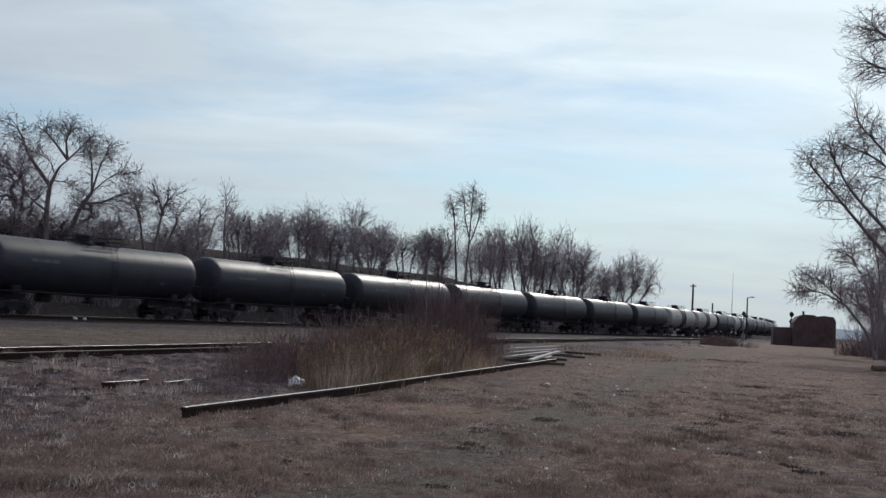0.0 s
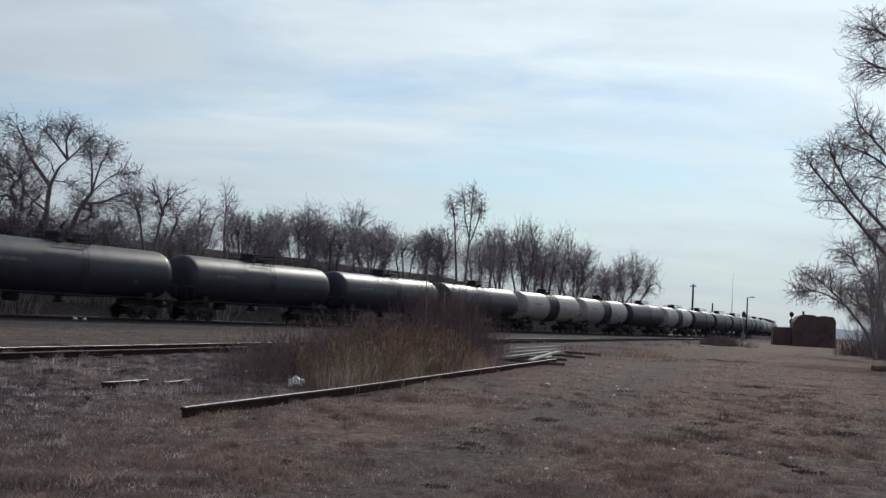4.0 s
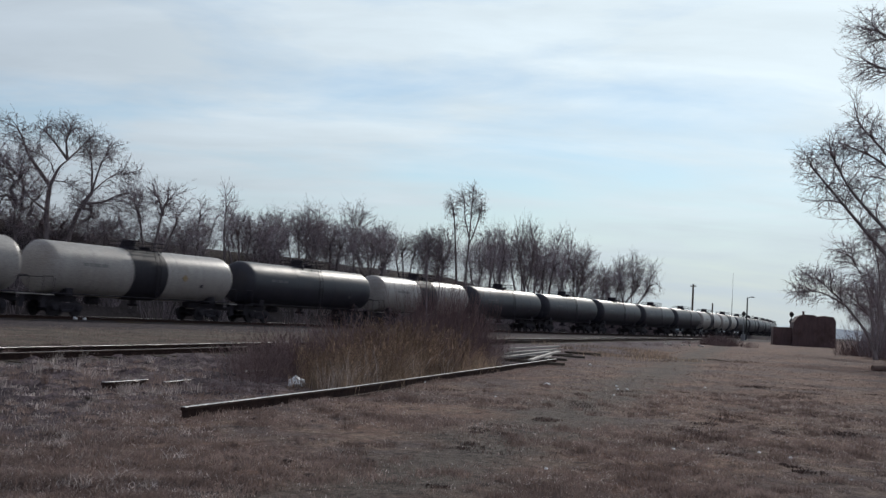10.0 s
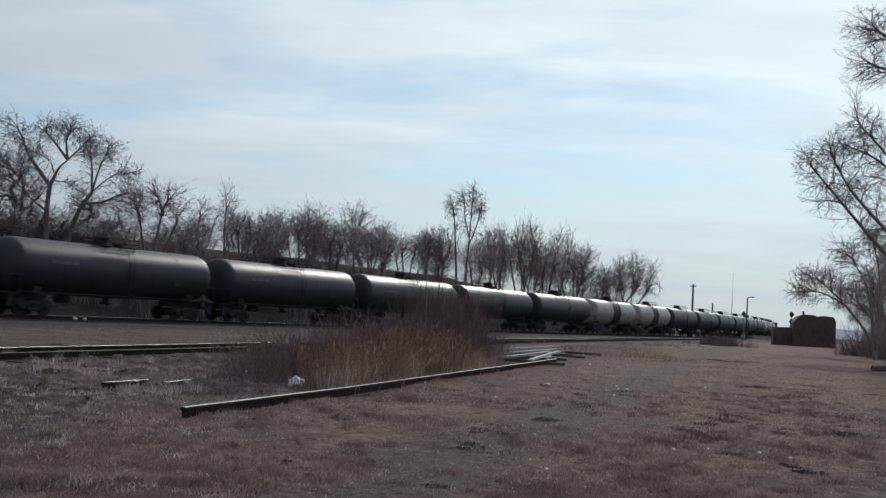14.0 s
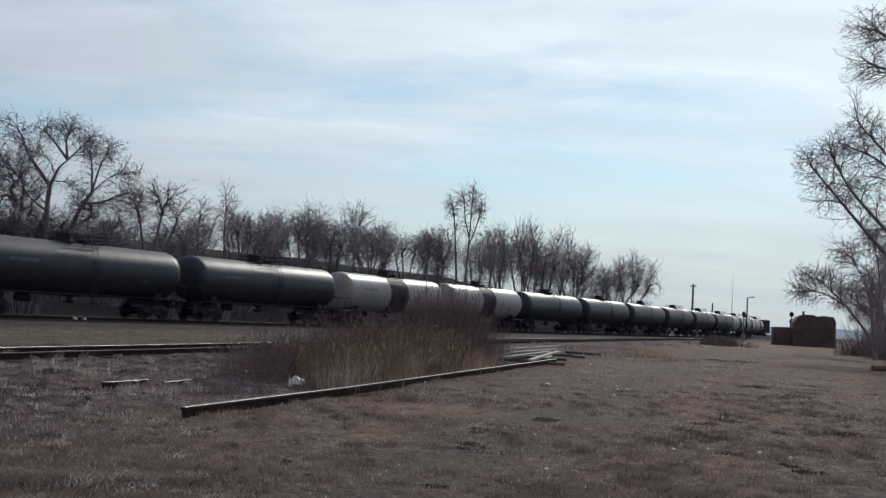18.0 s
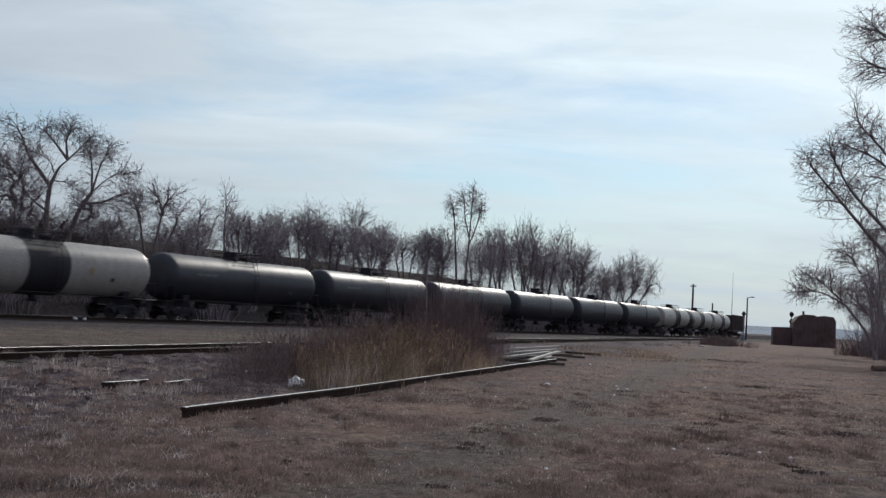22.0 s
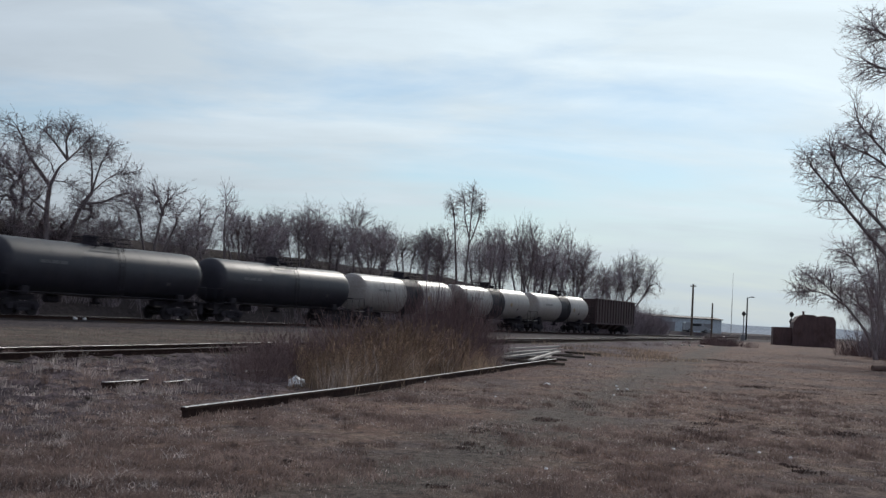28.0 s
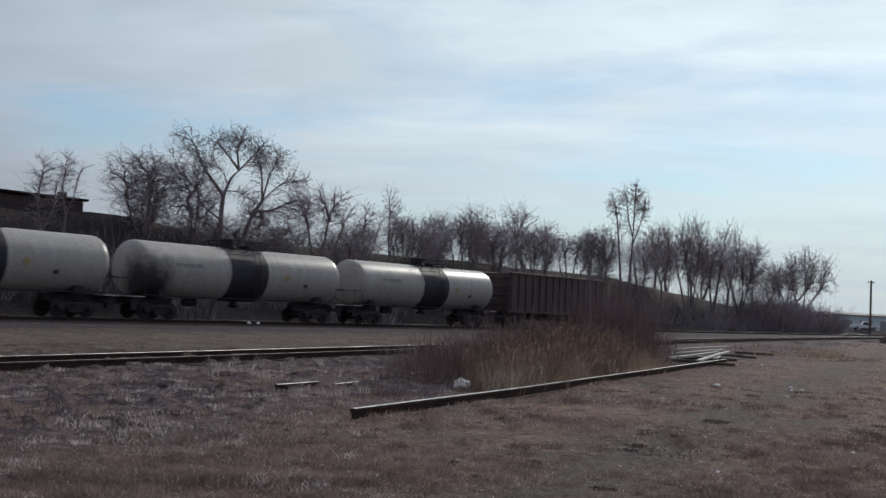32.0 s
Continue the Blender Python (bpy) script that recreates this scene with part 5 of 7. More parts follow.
def plant_understory():
    rng = random.Random(9)
    meshes = [brush_mesh("brush", 170 + i, 52, 4.2, 2.3, M["twig"], 0.018, 7) for i in range(3)]
    i = 0
    s = -70.0
    while s < 212:
        for lat in (rng.uniform(11, 13.5), rng.uniform(16, 22)):
            p, _ = line_at(s + rng.uniform(-2, 2), lat)
            k = rng.uniform(0.6, 1.1) * (1.0 + max(0, s - 60) / 160) * (0.7 if lat < 14 else 0.45)
            ob = new("brush", meshes[i % 3])
            ob.matrix_basis = Matrix.Translation((p.x, p.y, bank_z(p))) @ pose(0, 0, 0, 0, 0, rng.uniform(0, 360)) @ Matrix.Diagonal((k, k, k, 1))
            tagged(ob, "tangled leafless undergrowth on the bank", "bush", "undergrowth behind the line", kind="stuff")
            i += 1
        s += 5.4
    for j in range(34):     # thick scrub at the wood's foot
        p, _ = line_at(96 + j * 3.5, rng.uniform(10.8, 13.5))
        k = rng.uniform(1.15, 1.6) * (0.55 if j < 20 else 1.0)
        ob = new("brush", meshes[j % 3])
        ob.matrix_basis = Matrix.Translation((p.x, p.y, bank_z(p))) @ pose(0, 0, 0, 0, 0, rng.uniform(0, 360)) @ Matrix.Diagonal((k * 1.1, k * 1.1, k, 1))
        tagged(ob, "tangled leafless undergrowth on the bank", "bush", "undergrowth behind the line", kind="stuff")
    for j in range(46):
        lat = rng.uniform(12, 21)
        p, _ = line_at(-15 + j * 1.75, lat)
        k = rng.uniform(0.8, 1.3) * (1.0 if lat < 14.5 else 0.45)
        ob = new("brush", meshes[j % 3])
        ob.matrix_basis = Matrix.Translation((p.x, p.y, bank_z(p))) @ pose(0, 0, 0, 0, 0, rng.uniform(0, 360)) @ Matrix.Diagonal((k, k, k, 1))
        tagged(ob, "tangled leafless undergrowth on the bank", "bush", "undergrowth behind the line", kind="stuff")


    scrub = [brush_mesh("brush", 370 + i, 130, 4.2, 2.4, M["twig"], 0.022, 9) for i in range(2)]
    for j in range(40):     # close thicket where the wood ends
        s = 168 + j * 1.2
        p, _ = line_at(s + rng.uniform(-1.5, 1.5), rng.uniform(10.5, 15))
        k = (1.6 - 0.75 * (s - 168) / 48) * rng.uniform(0.8, 1.1)
        ob = new("brush", scrub[j % 2])
        ob.matrix_basis = Matrix.Translation((p.x, p.y, -0.05)) @ pose(0, 0, 0, 0, 0, rng.uniform(0, 360)) @ Matrix.Diagonal((k, k, k, 1))
        tagged(ob, "dense leafless scrub at the end of the wood", "bush", "undergrowth behind the line", kind="stuff")
    low_brush = [brush_mesh("brush", 270 + i, 60, 1.5, 1.1, M["brush"], 0.009, 6) for i in range(2)]
    spots = [(28.6 + d, 112 + rng.uniform(-4, 5), rng.uniform(0.7, 1.0) * max(0.3, 1.15 - 0.25 * abs(d))) for d in [rng.gauss(0, 1.5) for _ in range(34)]]
    spots += [(36 + rng.uniform(-2.2, 8), 88 + rng.uniform(-4, 10), rng.uniform(0.8, 1.7)) for _ in range(34)]
    spots = [(max(x, 0.372 * y) if x > 31 else x, y, k) for x, y, k in spots]
    for _ in range(30):
        u = rng.random()
        x, y, k = 34.5 + 26 * u + rng.uniform(-1.5, 5), 86 + 55 * u + rng.uniform(-4, 8), rng.uniform(0.5, 0.95)
        x = max(x, 0.376 * y)
        ob = new("brush", meshes[_ % 3])
        ob.matrix_basis = Matrix.Translation((x, y, -0.05)) @ pose(0, 0, 0, 0, 0, rng.uniform(0, 360)) @ Matrix.Diagonal((k, k, k, 1))
        tagged(ob, "tangled leafless brush under the edge trees", "bush", "brush at the field's edge", kind="stuff")
    for _ in range(26):     # close scrub beside the shed
        x, y, k = 34.5 + rng.uniform(0, 9), 88 + rng.uniform(-3, 16), rng.uniform(0.7, 1.15)
        x = max(x, 0.376 * y + rng.uniform(0, 2))
        ob = new("brush", meshes[_ % 3])
        ob.matrix_basis = Matrix.Translation((x, y, -0.05)) @ pose(0, 0, 0, 0, 0, rng.uniform(0, 360)) @ Matrix.Diagonal((k * 0.8, k * 0.8, k, 1))
        tagged(ob, "tangled leafless brush under the edge trees", "bush", "brush at the field's edge", kind="stuff")
    for _ in range(12):     # bare wood behind it
        u = _ / 11
        k = rng.uniform(0.7, 0.95)
        copy_thing(KINDS[(0, 2, 1)[_ % 3]], Matrix.Translation((47 + 40 * u, 118 + 60 * u + rng.uniform(-5, 5), -0.1)) @ pose(0, 0, 0, 0, 0, rng.uniform(0, 360)) @ Matrix.Diagonal((k, k, k, 1)))
    spots += [(18 + rng.uniform(-5, 4), 88 + rng.uniform(-4, 6), rng.uniform(0.2, 0.4)) for _ in range(8)]
    for i, (x, y, k) in enumerate(spots):
        ob = new("brush", low_brush[i % 2])
        ob.matrix_basis = Matrix.Translation((x, y, -0.05)) @ pose(0, 0, 0, 0, 0, rng.uniform(0, 360)) @ Matrix.Diagonal((k, k, k, 1))
        tagged(ob, "low brown brush at the edge of the field", "bush", "brush at the field's edge", kind="stuff")


plant_understory()


# ---------------------------------------------------------------- old rails and loose things in the field
def loose_rail(name, way, label, z):
    way = [Vector((w[0], w[1], w[2] if len(w) > 2 else z)) for w in way]
    spots = []
    for i, (p, q) in enumerate(zip(way, way[1:])):
        d = q - p
        for k in range(4):
            spots.append((p.lerp(q, k / 4), math.atan2(d.y, d.x)))
    spots.append((way[-1], spots[-1][1]))
    thing = new(name)
    tagged(thing, label, "rail", "old rails in the field")
    r = shared("rail_body", sweep("rail_body", RAIL_SECTION, spots, M["rail"]), thing)
    shared("rail_head", sweep("rail_head", HEAD_SECTION, spots, M["shine"]), r, label="dull worn rail head")
    return thing


loose_rail("old_rail", [(-3.26, 14.62, -0.02), (-1.58, 20.3, -0.035), (0.37, 27.5, -0.05), (4.48, 42.1, -0.05)], "long rusty rail lying along the edge of the grass", -0.05)
loose_rail("old_rail", [(-5.42, 18.35), (-5.02, 19.55)], "short end of rusty rail half buried in grass", -0.045)
loose_rail("old_rail", [(-4.86, 20.1), (-4.62, 21.1)], "buried piece of rusty rail showing its head", -0.115)
loose_rail("old_rail", [(-4.05, 23.6), (-3.62, 24.9)], "rusty rail showing through the weeds", -0.06)


# ---------------------------------------------------------------- tank cars
TANK_R, TANK_Z, HALF, HEAD = 1.525, 2.83, 7.52, 0.66


def tank_profile(half, r, head):
    pr = []
    for i in range(15):
        a = math.pi / 2 * i / 14
        pr.append((-half - head * math.cos(a) ** 0.66, max(0.02, r * math.sin(a) ** 0.66)))
    pr += [(-half + (2 * half) * i / 14, r) for i in range(1, 14)]
    for i in range(15):
        a = math.pi / 2 * (1 - i / 14)
        pr.append((half + head * math.cos(a) ** 0.66, max(0.02, r * math.sin(a) ** 0.66)))
    return pr


def sag(bm):
    """The tank's bottom drops towards the outlet in its middle."""
    for v in bm.verts:
        under = max(0.0, (TANK_Z - v.co.z) / TANK_R)
        v.co.z -= 0.16 * under * max(0.0, 1 - abs(v.co.x) / HALF)


def truck_meshes():
    bm = bmesh.new()
    box(bm, (0, 0, 0.62), (0.42, 2.1, 0.26), 0.04)
    box(bm, (0, 0, 0.80), (0.5, 0.5, 0.14), 0.02)
    for s in (-1, 1):
        box(bm, (s * 0.42, 0, 0.42), (0.10, 1.7, 0.12), 0.02)
        box(bm, (s * 0.62, 0, 0.55), (0.45, 0.09, 0.09), 0.01)
    bolster = bm_mesh("truck", bm, M["grime"])
    bm = bmesh.new()
    box(bm, (0, 0, 0.72), (1.25, 0.16, 0.16), 0.03)
    box(bm, (0, 0, 0.34), (0.74, 0.18, 0.16), 0.03)
    box(bm, (0, 0.02, 0.54), (0.5, 0.10, 0.3), 0.03)
    for s in (-1, 1):
        box(bm, (s * 0.88, 0, 0.62), (0.62, 0.16, 0.2), 0.04, Matrix.Rotation(radians(16 * s), 4, "Y"))
        box(bm, (s * 0.46, 0, 0.50), (0.14, 0.15, 0.46), 0.02, Matrix.Rotation(radians(24 * s), 4, "Y"))
        box(bm, (s * 0.88, 0, 0.47), (0.34, 0.22, 0.3), 0.05)
    box(bm, (0, 0.03, 0.58), (2.35, 0.08, 0.30), 0.05)
    for s in (-0.13, 0, 0.13):
        rod(bm, (s, 0.0, 0.41), (s, 0.0, 0.66), 0.055)
    frame_ = bm_mesh("side_frame", bm, M["grime"])
    bm = bmesh.new()
    prof = [(-0.07, 0.12), (-0.065, 0.40), (-0.065, 0.455), (0.04, 0.46), (0.045, 0.49), (0.07, 0.485), (0.07, 0.40), (0.02, 0.36), (0.02, 0.16), (0.09, 0.12)]
    lathe_x(bm, prof, 18)
    wheel = bm_mesh("wheel", bm, M["wheel"], True)
    bm = bmesh.new()
    rod(bm, (0, -0.95, 0.46), (0, 0.95, 0.46), 0.075, seg=12)
    axle = bm_mesh("axle", bm, M["wheel"], True)
    return bolster, frame_, wheel, axle


TRUCK = truck_meshes()


def add_truck(car, x):
    t = shared("truck", TRUCK[0], car, pose(x, 0, 0))
    for y in (-1.0, 1.0):
        shared("side_frame", TRUCK[1], t, pose(0, y, 0))
    for ax in (-0.88, 0.88):
        shared("axle", TRUCK[3], t, pose(ax, 0, 0))
        for y, a in ((-0.755, 90), (0.755, -90)):
            shared("wheel", TRUCK[2], t, pose(ax, y, 0.46, 0, 0, a))


def bars(car, x, z, sizes, h, mat, side=-1):
    """Unreadable lettering as plain bars on the tank's side."""
    out_ = math.sqrt(max(0.0, TANK_R ** 2 - (z - TANK_Z) ** 2)) + 0.006
    tilt = math.degrees(math.asin((z - TANK_Z) / TANK_R))
    bm = bmesh.new()
    for w in sizes:
        box(bm, (x + w / 2, 0, 0), (w, 0.004, h))
        x += w + 0.09
    part("lettering", bm, mat, car, "unreadable lettering", at=pose(0, side * out_, z, side * tilt, 0, 0))


def tank_car(white):
    car = new("tank_car")
    tagged(car, "white tank car with a black band and stained ends" if white else "glossy black tank car with grimy underframe",
           "tank car", "tank cars of the freight train")
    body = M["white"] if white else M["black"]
    bm = bmesh.new()
    lathe_x(bm, tank_profile(HALF, TANK_R, HEAD), 56, (0, 0, TANK_Z))
    sag(bm)
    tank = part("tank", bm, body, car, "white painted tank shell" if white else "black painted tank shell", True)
    if white:
        bm = bmesh.new()
        n, r = 56, TANK_R + 0.016
        ring = []
        for x in (-1.65, -0.9, 0, 0.7, 1.38):
            ring.append([bm.verts.new((x, r * math.sin(2 * math.pi * k / n), TANK_Z + r * math.cos(2 * math.pi * k / n))) for k in range(n)])
        for a, b in zip(ring, ring[1:]):
            for k in range(n):
                bm.faces.new((a[k], a[(k + 1) % n], b[(k + 1) % n], b[k]))
        sag(bm)
        part("spill_band", bm, M["band"], tank, "black painted band round the middle", True)
    # weld seams
    for x in (-4.85, -2.4, 2.4, 4.85):
        bm = bmesh.new()
        n, r = 56, TANK_R + 0.004
        ra = [[bm.verts.new((x + dx, (r + e) * math.sin(2 * math.pi * k / n), TANK_Z + (r + e) * math.cos(2 * math.pi * k / n))) for k in range(n)] for dx, e in ((-0.02, -0.006), (0, 0.004), (0.02, -0.006))]
        for a, b in zip(ra, ra[1:]):
            for k in range(n):
                bm.faces.new((a[k], a[(k + 1) % n], b[(k + 1) % n], b[k]))
        sag(bm)
        part("weld_seam", bm, body, tank, smooth=True)
    top = TANK_Z + TANK_R
    # fittings on the top
    bm = bmesh.new()
    rod(bm, (-0.75, 0, top - 0.12), (-0.75, 0, top + 0.10), 0.62, 0.56, 20)
    rod(bm, (-0.75, 0, top + 0.10), (-0.75, 0, top + 0.44), 0.47, 0.46, 20)
    rod(bm, (-0.75, 0, top + 0.44), (-0.75, 0, top + 0.54), 0.51, 0.43, 20)
    box(bm, (-0.75, -0.48, top + 0.4), (0.3, 0.08, 0.2), 0.01)
    part("fittings_housing", bm, M["grime"], car, "black round fittings housing", True)
    bm = bmesh.new()
    rod(bm, (0.75, 0, top - 0.08), (0.75, 0, top + 0.14), 0.34, 0.34, 18)
    rod(bm, (0.75, 0, top + 0.14), (0.75, 0, top + 0.2), 0.40, 0.36, 18)
    for k in range(6):
        a = k * math.pi / 3
        rod(bm, (0.75 + 0.37 * math.cos(a), 0.37 * math.sin(a), top + 0.1), (0.75 + 0.37 * math.cos(a), 0.37 * math.sin(a), top + 0.26), 0.025, seg=6)
    part("manway", bm, M["grime"], car, "bolted manway lid")
    for y in (-0.95, 0.95):
        bm = bmesh.new()
        for dy in (-0.27, -0.09, 0.09, 0.27):
            box(bm, (0.1, y * 0.9 + dy, top - 0.06), (2.6, 0.05, 0.03))
        for x in (-1.1, 0.1, 1.3):
            rod(bm, (x, y * 0.9, top - 0.05), (x, y * 0.82, top - 0.36), 0.03, seg=6)
        part("walkway", bm, M["grime"], car, "grating platform")
        bm = bmesh.new()
        for x in (-1.15, 0.1, 1.3):
            rod(bm, (x, y * 1.27, top - 0.03), (x, y * 1.27, top + 0.44), 0.020, seg=6)
        for z in (0.20, 0.44):
            rod(bm, (-1.15, y * 1.27, top + z), (1.3, y * 1.27, top + z), 0.018, seg=6)
        part("railing", bm, M["grime"], car, "thin pipe railing")
    for x in (-1.15, 1.3):
        bm = bmesh.new()
        for z in (0.20, 0.44):
            rod(bm, (x, -1.2, top + z), (x, 1.2, top + z), 0.018, seg=6)
        part("railing", bm, M["grime"], car, "thin pipe railing")
    # ladder on both sides
    for y in (-1, 1):
        bm = bmesh.new()
        for x in (0.25, 0.65):
            rod(bm, (x, y * 1.60, 1.1), (x, y * 1.60, TANK_Z + 0.55), 0.022, seg=6)
            rod(bm, (x, y * 1.60, TANK_Z + 0.55), (x, y * 1.22, top - 0.05), 0.022, seg=6)
        for i in range(9):
            rod(bm, (0.25, y * 1.60, 1.2 + i * 0.27), (0.65, y * 1.60, 1.2 + i * 0.27), 0.016, seg=6)
        part("ladder", bm, M["grime"], car, "steel side ladder")
    # stub sills, end platforms, saddles, couplers
    for s in (-1, 1):
        bm = bmesh.new()
        box(bm, (s * 6.75, 0, 1.02), (3.7, 0.52, 0.36), 0.02)
        part("stub_sill", bm, M["grime"], car)
        bm = bmesh.new()
        box(bm, (s * 6.35, 0, 1.40), (0.55, 2.3, 0.5), 0.04)
        part("saddle", bm, M["grime"], car)
        bm = bmesh.new()
        box(bm, (s * 8.2, 0, 1.22), (0.9, 2.85, 0.07), 0.01)
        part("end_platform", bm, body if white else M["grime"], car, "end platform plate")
        for y in (-1.35, 1.35):
            vs, fs = [], []
            tube(vs, fs, [Vector((s * u, y, z)) for u, z in ((8.55, 1.22), (8.55, 2.2), (8.5, 2.25), (7.8, 2.25), (7.75, 2.2), (7.75, 1.22))], [0.022] * 6, 6)
            shared("end_handrail", mesh_of("end_handrail", vs, fs, M["grime"], True), car)
        bm = bmesh.new()
        rod(bm, (s * 8.55, -1.35, 2.2), (s * 8.55, 1.35, 2.2), 0.022, seg=6)
        part("cross_handrail", bm, M["grime"], car)
        bm = bmesh.new()
        box(bm, (s * 8.72, 0, 0.88), (0.68, 0.22, 0.24), 0.04)
        part("coupler", bm, M["wheel"], car)
        for y in (-1.2, 1.2):
            bm = bmesh.new()
            box(bm, (s * 8.3, y, 0.85), (0.38, 0.05, 0.72))
            part("side_step", bm, M["grime"], car)
    for y in (-1.25, 1.25):
        bm = bmesh.new()
        rod(bm, (-7.9, y, 1.32), (7.9, y, 1.32), 0.03, seg=6)
        part("side_handrail", bm, M["grime"], car)
    bm = bmesh.new()
    rod(bm, (0, 0, TANK_Z - TANK_R - 0.1), (0, 0, 0.78), 0.22, 0.16, 14)
    rod(bm, (0, -0.4, 0.86), (0, 0.4, 0.86), 0.07, seg=10)
    part("bottom_outlet", bm, M["grime"], car)
    bm = bmesh.new()
    rod(bm, (-3.6, 0.35, 1.0), (-2.7, 0.35, 1.0), 0.24, seg=14)
    part("brake_cylinder", bm, M["grime"], car)
    ink = M["ink_dark"] if white else M["ink_pale"]
    bars(car, -5.8, TANK_Z + 0.25, (0.42, 0.2, 0.55, 0.55), 0.20, ink)
    bars(car, 4.6, TANK_Z - 0.55, (0.34,), 0.22, M["grime"] if white else ink)
    if white:
        bm = bmesh.new()
        box(bm, (0, 0, 0), (0.36, 0.02, 0.36), 0.004, Matrix.Rotation(radians(45), 4, "Y"))
        part("placard", bm, M["placard"], car, "orange diamond placard", at=pose(3.0, -TANK_R - 0.012, TANK_Z - 0.1))
    add_truck(car, -6.35)
    add_truck(car, 6.35)
    return car


def hopper_car():
    """Ribbed red-brown buffer car at the rear of the train."""
    car = new("hopper_car")
    tagged(car, "red-brown ribbed hopper car at the rear of the freight train", "hopper car")
    for y in (-1.5, 1.5):
        bm = bmesh.new()
        box(bm, (0, y, 2.85), (15.6, 0.06, 3.0), 0.01)
        part("side_sheet", bm, M["oxide"], car)
        for i in range(15):
            bm = bmesh.new()
            box(bm, (-7.56 + i * 1.08, y + (0.075 if y > 0 else -0.075), 2.85), (0.16, 0.13, 2.96), 0.015)
            part("side_rib", bm, M["oxide"], car)
        bm = bmesh.new()
        box(bm, (0, y * 1.02, 4.38), (15.8, 0.2, 0.14), 0.02)
        part("top_chord", bm, M["oxide"], car)
        bm = bmesh.new()
        box(bm, (0, y * 0.98, 1.30), (15.8, 0.24, 0.22), 0.02)
        part("side_sill", bm, M["oxide"], car)
    for s in (-1, 1):
        bm = bmesh.new()
        box(bm, (s * 7.75, 0, 2.85), (0.08, 2.94, 2.98), 0.01)
        part("end_sheet", bm, M["oxide"], car)
        for z in (1.9, 2.6, 3.3, 4.0):
            bm = bmesh.new()
            box(bm, (s * 7.84, 0, z), (0.1, 2.9, 0.12), 0.02)
            part("end_rib", bm, M["oxide"], car)
        bm = bmesh.new()
        for y in (-1.35, -0.95):
            rod(bm, (s * 7.95, y, 0.7), (s * 7.95, y, 4.3), 0.02, seg=6)
        for i in range(10):
            rod(bm, (s * 7.95, -1.35, 0.8 + i * 0.36), (s * 7.95, -0.95, 0.8 + i * 0.36), 0.016, seg=6)
        part("end_ladder", bm, M["grime"], car)
        bm = bmesh.new()
        box(bm, (s * 8.35, 0, 0.9), (1.1, 0.24, 0.26), 0.04)
        part("coupler", bm, M["wheel"], car)
    bm = bmesh.new()
    box(bm, (0, 0, 1.05), (15.6, 0.6, 0.36), 0.02)
    part("centre_sill", bm, M["grime"], car)
    bm = bmesh.new()
    box(bm, (0, 0, 3.4), (15.4, 2.9, 0.08))
    part("load_cover", bm, M["grime"], car)
    for x in (-2.6, 0, 2.6):
        bm = bmesh.new()
        r = bmesh.ops.create_cone(bm, cap_ends=True, segments=4, radius1=0.55, radius2=1.9, depth=0.75)
        bmesh.ops.transform(bm, matrix=Matrix.Translation((x, 0, 0.95)) @ Matrix.Rotation(radians(45), 4, "Z"), verts=r["verts"])
        bmesh.ops.scale(bm, vec=(0.75, 1.0, 1.0), verts=bm.verts[:], space=Matrix.Translation((-x, 0, 0)))
        part("hopper_chute", bm, M["oxide"], car)
    add_truck(car, -6.0)
    add_truck(car, 6.0)
    return car


BLACK, WHITE, LATE = tank_car(False), tank_car(True), tank_car(True)
for c in [LATE, *LATE.children, *(g for c in LATE.children for g in c.children)]:     # a build with its fittings further back
    if c.name.split(".")[0] in ("fittings_housing", "manway", "walkway", "railing", "ladder", "bottom_outlet", "spill_band"):
        c.location.x += 0.58
IS_WHITE = {7, 8, 10, 16, 17, 24, 25, 26}
PITCH, SPEED = 18.15, 14.24
TRAIN = {}
for k in range(-2, 27):
    src = LATE if k in (24, 26) else WHITE if k in IS_WHITE else BLACK
    TRAIN[k] = src if (k in (-2, 7, 24)) else copy_thing(src, Matrix())
HOPPER = hopper_car()


